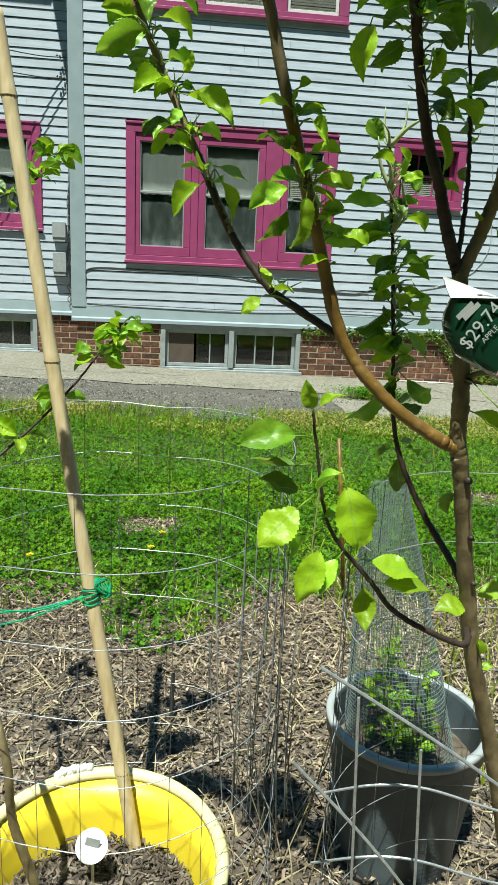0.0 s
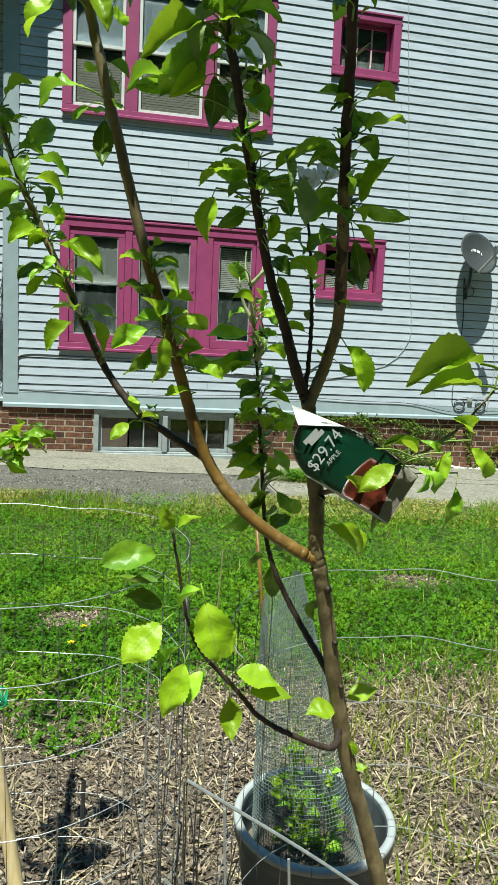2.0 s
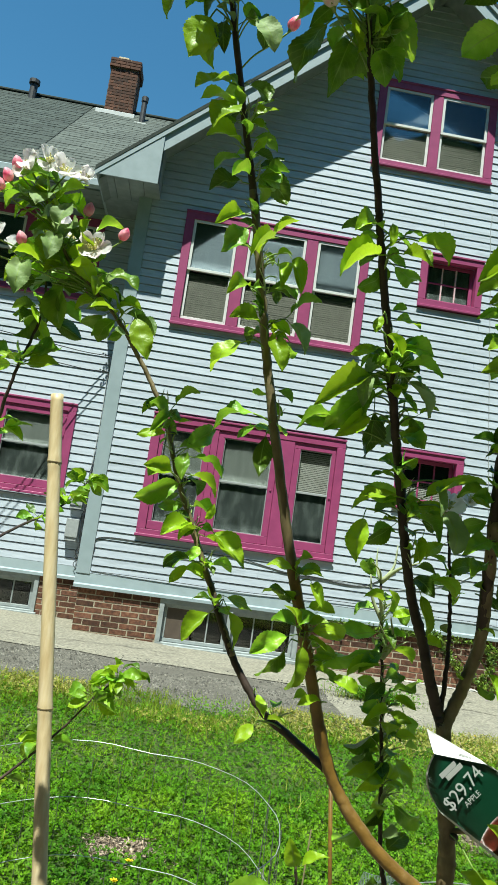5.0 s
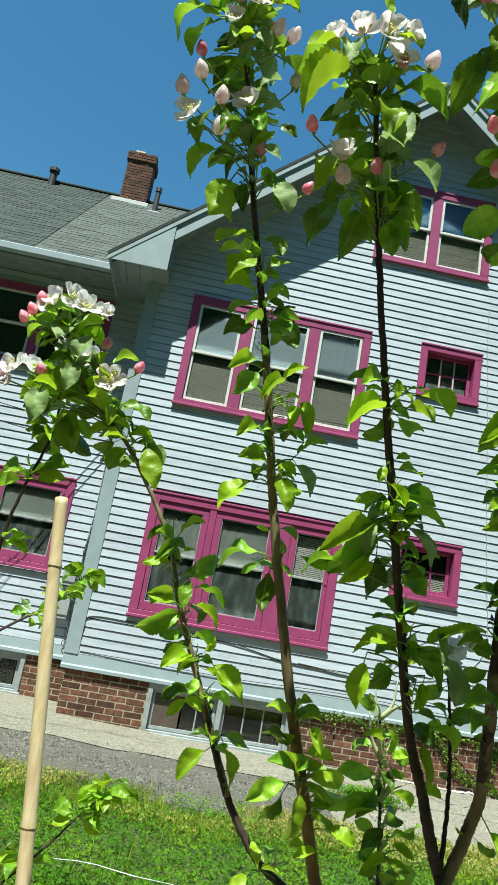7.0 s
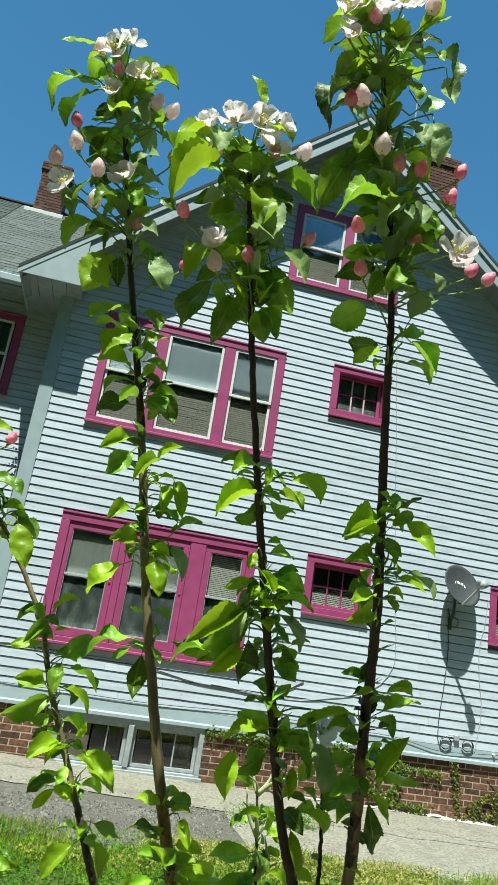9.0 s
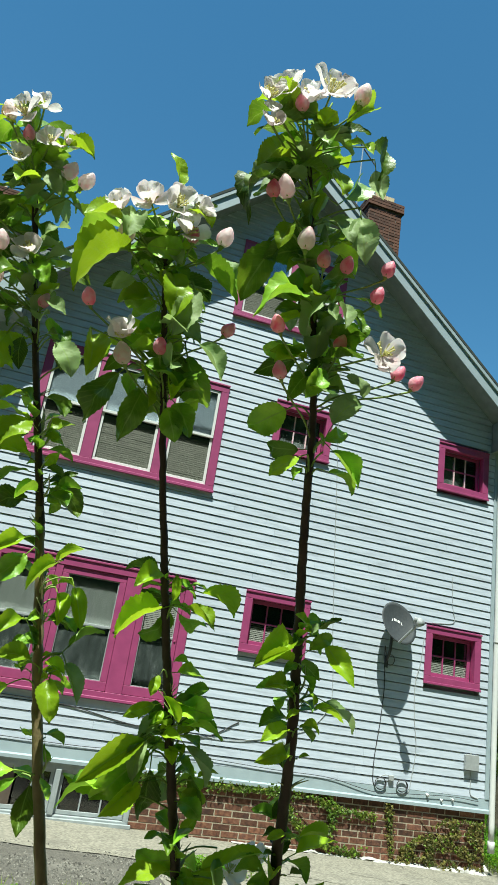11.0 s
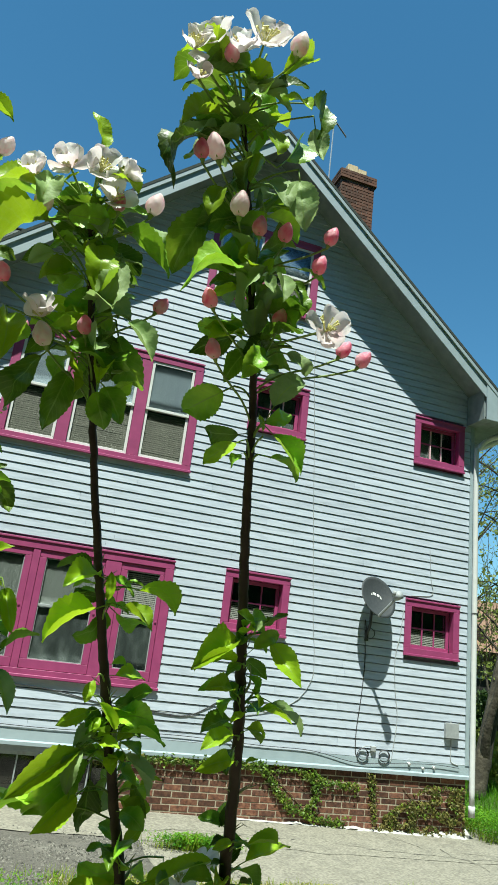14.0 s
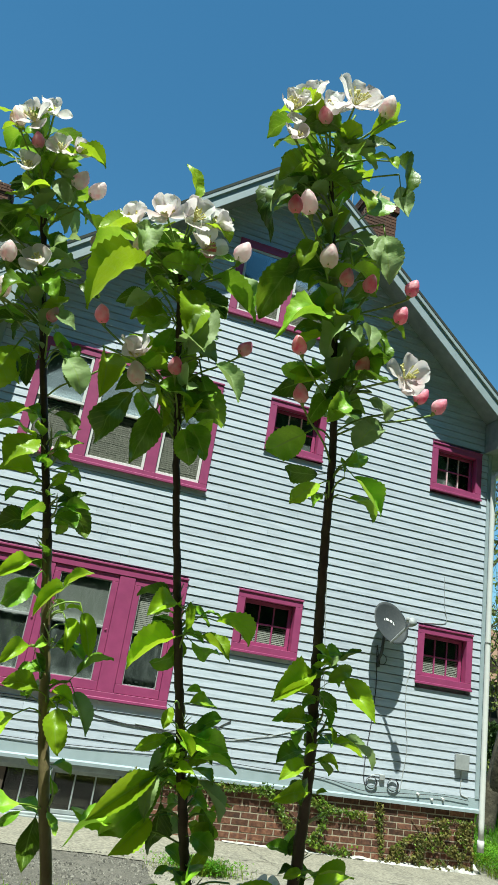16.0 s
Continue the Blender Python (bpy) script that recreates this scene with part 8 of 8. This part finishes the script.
for name, z0, z1 in (("meter_box", 1.49, 1.72), ("junction_box", 1.08, 1.36)):
    mb = thing(name, "grey metal box with cables on the wing wall", "utility box")
    part("case", boxed(-2.32, -2.17, WING_Y - 0.11, WING_Y - 0.016, z0, z1, 0.006), GREYPLASTIC, mb)
    part("lid", boxed(-2.325, -2.165, WING_Y - 0.122, WING_Y - 0.1105, z0 + 0.05, z1 + 0.004, 0.004), GREYPLASTIC, mb)
for k in range(5):
    x = -2.14 + 0.022 * k
    wire_run("wall_cable", [(x, WING_Y - 0.035, 3.6 - 0.12 * k), (x + 0.015, WING_Y - 0.04, 2.6), (x - 0.01, WING_Y - 0.035, 1.7), (x + 0.01, WING_Y - 0.04, 1.0), (x + 0.02, WING_Y - 0.035, 0.75 + 0.03 * k)], 0.0055, CABLE if k % 2 else CABLE_GREY, "cable running down beside the corner board")
rnd = random.Random(63)
for k in range(7):
    x, z1, z0 = rnd.uniform(-2.17, -2.04), rnd.uniform(1.5, 2.9), rnd.uniform(0.72, 1.1)
    pts = [(x + rnd.uniform(-0.035, 0.035), WING_Y - 0.045 - 0.02 * rnd.random(), z1 + (z0 - z1) * i / 7) for i in range(8)]
    wire_run("wall_cable", pts, 0.005, CABLE, "loose black cable beside the corner board")
for k in range(3):
    cz = (0.80, 0.95, 1.42)[k]
    loop = [Vector((-2.10 + 0.06 * math.cos(a), WING_Y - 0.06, cz + 0.05 * math.sin(a))) for a in (j * 0.4 for j in range(16))]
    solo("cable_loop", tube(bmesh.new(), loop, 0.005, 5, closed=True), CABLE, "small black cable loop on the wing wall", "cable")
for z in (3.55, 3.33):
    wire_run("service_wire", [(-2.13, WING_Y - 0.05, z), (-2.7, WING_Y - 0.35, z - 0.04), (-4.5, WING_Y - 1.4, z - 0.02), (-9.0, WING_Y - 4.0, z + 0.4)], 0.006, CABLE, "overhead service wire reaching the wing wall", "service wires")
    for k in range(3):
        solo("insulator", tube(bmesh.new(), [Vector((-2.16 - 0.035 * k, WING_Y - 0.04 - 0.02 * k, z + 0.012 * (-1) ** k)), Vector((-2.17 - 0.035 * k, WING_Y - 0.06 - 0.02 * k, z + 0.02))], 0.012, 8), GREYPLASTIC, "grey wire insulator on the wing wall", "insulator", "insulators")

spout = thing("downspout", "white metal downspout at the house corner", "downspout")
part("pipe", tube(bmesh.new(), spline([(5.285, 7.93, 0.27), (5.285, 7.93, 1.5), (5.28, 7.93, 3.5), (5.275, 7.93, 4.95), (5.30, 7.91, 5.12), (5.42, 7.87, 5.27), (5.62, 7.80, 5.36), (5.84, 7.72, 5.42)], 6), 0.037, 12), WHITE, spout, smooth=True)
part("shoe", tube(bmesh.new(), [Vector((5.285, 7.93, z)) for z in (0.17, 0.25, 0.30)], 0.044, 12), FLASHING, spout, "grey clay shoe", smooth=True)
part("strap", tube(bmesh.new(), [Vector((5.285 + 0.04 * math.cos(a), 7.93 + 0.04 * math.sin(a), 2.72)) for a in (k * 0.4 for k in range(16))], 0.006, 5, closed=True), DARKWIRE, spout)
part("eave_gutter", boxed(5.80, 5.90, 7.55, 15.0, 5.40, 5.50, 0.012), WHITE, spout)


# ---------------------------------------------------------------- ivy on the brick base
# strands of ivy on the bricks: a line of (x, z), how far the leaves spread and their share
IVY_STRANDS = ((((0.72, 0.57), (1.3, 0.575), (1.95, 0.565), (2.4, 0.60)), 0.045, 0.30),
               (((2.30, 0.60), (2.45, 0.50), (2.62, 0.30), (2.80, 0.15), (3.02, 0.07), (3.28, 0.03), (3.50, 0.0)), 0.050, 0.22),
               (((2.40, 0.58), (2.85, 0.57), (3.08, 0.44), (3.12, 0.30), (3.03, 0.16), (2.98, 0.09)), 0.045, 0.14),
               (((3.00, 0.56), (3.16, 0.45), (3.40, 0.44), (3.66, 0.42)), 0.045, 0.08),
               (((3.84, 0.56), (3.88, 0.35), (3.90, 0.03)), 0.05, 0.04))


def ivy_spot(rng):
    if rng.random() < 0.42:
        x = 3.95 + 1.25 * rng.random() ** 0.8
        z = -0.06 + rng.random() * (0.10 + 0.46 * min(1.0, (x - 3.9) / 0.75))
        if noise.noise((x * 5, z * 7, 2)) < -0.12:
            return None
    else:
        pick = rng.random() * sum(t[2] for t in IVY_STRANDS)
        for pts, wide, share in IVY_STRANDS:
            pick -= share
            if pick <= 0:
                break
        k = rng.random() * (len(pts) - 1)
        i = int(k)
        (xa, za), (xb, zb) = pts[i], pts[i + 1]
        g = 0.4 + 0.9 * abs(noise.noise((k * 2.3, pts[0][0], 3)))
        x, z = xa + (xb - xa) * (k - i) + rng.normal() * wide * g, za + (zb - za) * (k - i) + rng.normal() * wide * g
    if z < ground_z(x, 8) + 0.01 or z > 0.66:
        return None
    return x, WY - 0.02 - rng.uniform(0, 0.05), z


def ivy_build(v, f, p, rng):
    r = rng.uniform(0.012, 0.026)
    a = rng.uniform(-0.6, 0.6) - math.pi / 2
    m = Euler((rng.normal() * 0.5, rng.normal() * 0.4, 0)).to_matrix()
    n = len(v)
    for k, s in enumerate((0.2, 1.0, 0.62, 1.15, 0.62, 1.0)):
        b = a + math.pi + (k * math.pi / 3)
        q = m @ Vector((r * s * math.cos(b), 0.25 * r * (k % 2), r * s * math.sin(b)))
        v.append((p[0] + q.x, p[1] + q.y, p[2] + q.z))
    f.append(tuple(range(n, n + 6)))


tagged(leaves_mesh("ivy", 21, 4200, IVY, lambda rng: (lambda p: p if p and (p[0] < 3.7 or rng.random() < 0.25) else None)(ivy_spot(rng)), ivy_build), "green ivy creeping along the brick base", "ivy", kind="stuff")
tagged(leaves_mesh("ivy_browned", 22, 5200, IVY_DRY, lambda rng: (lambda p: p if p and (p[0] > 3.6 or rng.random() < 0.12) else None)(ivy_spot(rng)), ivy_build), "brownish ivy over the corner bricks", "ivy", kind="stuff")
for k, (xa, za, xb, zb) in enumerate(((2.42, 0.56, 3.02, 0.08), (3.10, 0.50, 3.0, 0.1), (3.86, 0.56, 3.91, -0.02), (4.3, 0.45, 4.7, 0.0), (5.0, 0.4, 4.8, -0.1), (1.0, 0.6, 1.05, 0.4), (1.6, 0.6, 1.55, 0.42))):
    solo("ivy_stem", tube(bmesh.new(), spline([(xa, WY - 0.02, za), ((xa + xb) / 2 + 0.04, WY - 0.022, (za + zb) / 2), (xb, WY - 0.02, zb)], 6), 0.004, 5), BARK, "woody ivy stem clinging to the bricks", "ivy stem", "ivy stems")


# ---------------------------------------------------------------- beyond the house corner
nb = thing("neighbour_house", "distant house with a brown shingle roof behind bare branches", "house")
ROOF_BROWN = material("brown_shingle", [(0.20, 0.115, 0.075), (0.28, 0.17, 0.11)], 0.95, 6, bump=0.5)
part("wall", boxed(13.5, 25, 20.5, 27, -0.4, 3.0), SOIL, nb)
bm = bmesh.new()
vv = [bm.verts.new(c) for c in ((13.0, 20.0, 3.0), (25.5, 20.0, 3.0), (25.5, 23.7, 5.2), (13.0, 23.7, 5.2), (13.0, 27.4, 3.0), (25.5, 27.4, 3.0))]
for q in ((0, 1, 2, 3), (3, 2, 5, 4), (0, 3, 4), (1, 5, 2)):
    bm.faces.new([vv[i] for i in q])
part("roof", bm, ROOF_BROWN, nb)
part("roof_vent", boxed(14.75, 15.0, 20.5, 20.8, 3.3, 3.75, 0.02), BARK_DARK, nb)
for x in (14.4, 16.4, 18.6):
    w = part("window", boxed(x, x + 0.9, 20.44, 20.498, 0.9, 2.2), WHITE, nb)
    part("pane", boxed(x + 0.08, x + 0.82, 20.43, 20.438, 0.98, 2.12), ROOM_SHADE, w)


def leaf_clump(least, most):
    def clump(v, f, p, g):
        r = g.uniform(least, most)
        m = Euler((g.uniform(0, 6), g.uniform(0, 6), 0)).to_matrix()
        n = len(v)
        for u, w in ((0, -1), (0.6, 0), (0, 1), (-0.6, 0)):
            q = m @ Vector((u * r, w * r, 0))
            v.append((p[0] + q.x, p[1] + q.y, p[2] + q.z))
        f.append((n, n + 1, n + 2, n + 3))
    return clump


def big_tree(name, label, base, lean, height, spread, leaves, seed, mat, girth, limbs=26):
    rnd = random.Random(seed)
    t = thing(name, label, "tree")
    b = Vector(base)
    pts = [b, b + Vector((lean[0] * 0.3, lean[1] * 0.3, height * 0.3)), b + Vector((lean[0] * 0.7, lean[1] * 0.7, height * 0.65)), b + Vector((*lean, height))]
    line = wood("trunk", pts, girth, 0.05, BARK_FAR, t, seed, knots=6)
    tips = []
    bm = bmesh.new()
    for k in range(limbs):
        s = rnd.uniform(0.3, 1.0)
        root = line[int(s * (len(line) - 1))]
        a = rnd.uniform(0, 6.28)
        L = spread * rnd.uniform(0.4, 1.0)
        e = root + Vector((math.cos(a) * L, math.sin(a) * L * 0.8, rnd.uniform(0.1, 0.9) * L))
        mid = root.lerp(e, 0.5) + Vector((0, 0, 0.12 * L))
        tube(bm, spline([root, mid, e], 5), lambda u: 0.028 * (1 - 0.85 * u), 5)
        for j in range(7):
            r2 = root.lerp(e, rnd.uniform(0.3, 1))
            e2 = r2 + Vector((rnd.uniform(-1, 1), rnd.uniform(-1, 1), rnd.uniform(-0.1, 1.2))) * 0.32 * L
            tube(bm, [r2, r2.lerp(e2, 0.5) + Vector((0, 0, 0.03)), e2], lambda u: 0.008 * (1 - 0.7 * u), 4)
            tips += [r2.lerp(e2, rnd.random()) for _ in range(6)]
    part("branchwork", bm, BARK_FAR, t, kind="stuff")
    rng = np.random.default_rng(seed)

    def spot_at(g):
        p = tips[int(g.integers(len(tips)))]
        return p.x + g.normal() * 0.10, p.y + g.normal() * 0.10, p.z + g.normal() * 0.10
    crown = leaves_mesh("crown", seed, leaves, mat, spot_at, leaf_clump(0.02, 0.06))
    crown.parent = t
    tagged(crown, kind="stuff")
    return t


BARK_FAR = material("old_bark", [(0.028, 0.024, 0.015), (0.062, 0.054, 0.036)], 0.9, 8, bump=1.0, bump_scale=20, stain=(0.17, 0.15, 0.10), stain_scale=4, bump_distance=0.02)
YOUNG_GREEN = islands(material("spring_leaf", [(0.14, 0.20, 0.03), (0.26, 0.30, 0.06)], 0.6, 3, bump=0, translucent=0.3), 0.6, 1.3)
DEEP_GREEN = islands(material("hedge_leaf", [(0.03, 0.07, 0.012), (0.07, 0.13, 0.025)], 0.6, 3, bump=0, translucent=0.2), 0.5, 1.4)
street = big_tree("street_tree", "leaning old tree with budding branches beside the house", (7.98, 11.5, -0.2), (2.15, 0.9), 6.4, 2.6, 2600, 31, YOUNG_GREEN, 0.17, 22)
wood("limb", [(8.21, 11.55, 0.45), (8.17, 11.42, 1.0), (8.29, 11.3, 1.7), (8.50, 11.2, 2.6), (8.75, 11.0, 3.8)], 0.10, 0.03, BARK_FAR, street, 33, "", 5)
big_tree("yard_tree", "bare spring tree with sparse young leaves behind the house", (10.6, 15.5, -0.2), (0.5, 0.8), 8.5, 3.2, 1900, 35, YOUNG_GREEN, 0.18, 24)
# a shrub of upright whips, budding
whips = thing("tall_shrub", "tall bare shrub of thin upright twigs with yellow-green buds", "shrub")
rnd = random.Random(77)
bm, marks = bmesh.new(), []
for k in range(26):
    q = Vector((rnd.uniform(9.3, 11.6), rnd.uniform(13.6, 14.6), -0.2))
    top = q + Vector((rnd.uniform(-0.7, 0.7), rnd.uniform(-0.3, 0.3), rnd.uniform(4.5, 7.8)))
    line = spline([q, q.lerp(top, 0.5) + Vector((rnd.uniform(-0.2, 0.2), 0, 0)), top], 7)
    tube(bm, line, lambda t: 0.020 * (1 - 0.8 * t), 4)
    for r in range(9):
        a = line[rnd.randrange(4, len(line))]
        e = a + Vector((rnd.uniform(-0.5, 0.5), rnd.uniform(-0.3, 0.3), rnd.uniform(0.3, 0.9)))
        tube(bm, [a, a.lerp(e, 0.5) + Vector((0.03, 0, 0)), e], lambda t: 0.007 * (1 - 0.6 * t), 4)
        marks += [a.lerp(e, rnd.random()) for _ in range(3)]
part("branchwork", bm, BARK_FAR, whips, kind="stuff")
crown = leaves_mesh("buds", 78, 1700, YOUNG_GREEN, lambda g: tuple(marks[int(g.integers(len(marks)))] + Vector((g.normal() * 0.08, g.normal() * 0.08, g.normal() * 0.08))), leaf_clump(0.02, 0.05))
crown.parent = whips
tagged(crown, kind="stuff")


def hedge(name, label, x0, x1, y0, y1, h, count, seed, mat):
    def spot_at(g):
        x, y = g.uniform(x0, x1), g.uniform(y0, y1)
        top = h * (0.75 + 0.35 * noise.noise((x * 0.9, y * 0.9, seed)))
        return x, y, ground_z(x, y) + top * math.sqrt(g.random())
    return tagged(leaves_mesh(name, seed, count, mat, spot_at, leaf_clump(0.03, 0.08)), label, "hedge", kind="stuff")


hedge("hedge", "dark green shrubs behind the house corner", 8.0, 13.0, 14.4, 15.7, 2.3, 11000, 41, DEEP_GREEN)
hedge("shrub", "olive shrubs in young leaf under the leaning tree", 8.7, 10.6, 11.9, 12.8, 1.5, 2600, 43, YOUNG_GREEN)


# tall sheets added out of view to hold sky light off house and yard
def backdrop(x0, y0, x1, y1, h, seed):
    bm = bmesh.new()
    n = 60
    low, high = [], []
    for i in range(n + 1):
        t = i / n
        x, y = x0 + (x1 - x0) * t, y0 + (y1 - y0) * t
        top = h * (0.8 + 0.25 * noise.noise((t * 9, seed, 0)) + 0.08 * noise.noise((t * 40, seed, 0)))
        low.append(bm.verts.new((x, y, -0.2)))
        high.append(bm.verts.new((x, y, top)))
    for i in range(n):
        bm.faces.new((low[i], low[i + 1], high[i + 1], high[i]))
    return solo("backdrop_sheet", bm, BACKDROP_GREEN, "plain dark green sheet added out of view to block low sky light", "backdrop", kind="structure")


backdrop(-45, -11, 45, -11, 25, 1)
backdrop(-20, -11, -20, 30, 20, 2)
backdrop(28, -11, 28, 13, 20, 3)



# ---------------------------------------------------------------- clapboards and bricks, piece by piece
EXPOSE = 0.1025


def board_mesh(a0, b0, a1, b1, y, z0, z1):
    """One tapered clapboard from x a0..b0 below to a1..b1 above."""
    zm = z0 + (z1 - z0) * 0.895
    am, bm = a0 + (a1 - a0) * 0.895, b0 + (b1 - b0) * 0.895
    # the deep slot at the top is added to darken the lap line
    rows = ((a0, b0, y + 0.085, z0), (a0, b0, y - 0.0240, z0), (am, bm, y - 0.0142, zm), (am, bm, y + 0.076, zm + 0.0005), (a1, b1, y + 0.076, z1), (a1, b1, y + 0.085, z1))
    v = [(x, r[2], r[3]) for r in rows for x in r[:2]]
    me = bpy.data.meshes.new("clapboard")
    me.from_pydata(v, [], [(2 * i, 2 * i + 1, 2 * i + 3, 2 * i + 2) for i in range(5)] + [(10, 11, 1, 0), (0, 2, 4, 6, 8, 10), (11, 9, 7, 5, 3, 1)])
    me.materials.append(SIDING)
    return me


def clapboards(parent, x_left, x_right, z_from, z_to, holes, y, slope, seed):
    rnd = random.Random(seed)
    z = z_from
    while z < z_to:
        z1 = min(z + EXPOSE, z_to)
        a0, b0, a1, b1 = x_left, x_right, x_left, x_right
        if slope:
            def limit(zz):
                w = (RIDGE_Z - 0.17 - zz) / PITCH
                return max(x_left, RIDGE_X - w), min(x_right, RIDGE_X + w)
            (a0, b0), (a1, b1) = limit(z), limit(z1)
            if b1 - a1 < 0.05:
                break
        cuts = [h for h in holes if min(z1, h[3]) - max(z, h[2]) > 0.5 * (z1 - z)]
        spans, x = [], a0
        for h in sorted(cuts):
            spans.append((x, h[0] + 0.004))
            x = h[1] - 0.004
        spans.append((x, b0))
        pieces = []
        for s, e in spans:
            while e - s > 2.6:
                m = s + rnd.uniform(1.2, 2.4)
                pieces.append((s, m - 0.001))
                s = m + 0.001
            pieces.append((s, e))
        for s, e in pieces:
            if e - s > 0.02:
                s1 = a1 if abs(s - a0) < 1e-6 else s
                e1 = b1 if abs(e - b0) < 1e-6 else e
                j = rnd.uniform(-0.0012, 0.0012)
                ob = new("clapboard", board_mesh(s, e, s1, e1, y, z + j, z1 + 0.002 + j))
                ob.parent = parent
        z += EXPOSE


clapboards(front_wall, X0 + 0.137, X1 - 0.052, SILL + 0.172, 9.1, list(OPENINGS.values()), WY, True, 3)
clapboards(wing_wall, -5.0, X0 - 0.034, SILL + 0.172, 5.58, [(-3.5, -2.45, 1.61, 2.845), (-4.45, -2.5, 4.25, 5.40)], WING_Y, False, 4)


def brick_wall(parent, x0, x1, y, z_top, courses, holes, seed):
    rnd = random.Random(seed)
    shapes = {}

    def shape(w):
        key = round(w, 2)
        if key not in shapes:
            bm = boxed(-key / 2, key / 2, -0.011, 0.03, -0.029, 0.029, 0.003)
            shapes[key] = mesh_of(bm, "brick", BRICK)
        return shapes[key]
    for r in range(courses):
        z = z_top - 0.036 - r * 0.0705
        x = x0 - (0.105 if r % 2 else 0.0)
        while x < x1:
            a, b = max(x, x0), min(x + 0.203, x1)
            hit = [h for h in holes if h[2] - 0.02 < z < h[3] + 0.02 and a < h[1] and b > h[0]]
            for h in hit:
                if a < h[0]:
                    b = h[0] - 0.004
                elif b > h[1]:
                    a = h[1] + 0.004
                else:
                    b = a
            if b - a > 0.03:
                ob = new("brick", shape(b - a))
                ob.parent = parent
                ob.location = ((a + b) / 2, y + rnd.uniform(-0.002, 0.0015), z + rnd.uniform(-0.0015, 0.0015))
                ob.rotation_euler = (rnd.uniform(-0.01, 0.01), rnd.uniform(-0.008, 0.008), 0)
            x += 0.213


brick_wall(bpy.data.objects["foundation"], X0 + 0.03, X1 - 0.03, WY, SILL, 10, [(BX0, BX1, 0.035, SILL)], 8)
brick_wall(wing_base, -4.6, X0 + 0.02, WING_Y, SILL, 9, [(-4.2, -2.55, 0.10, SILL)], 9)
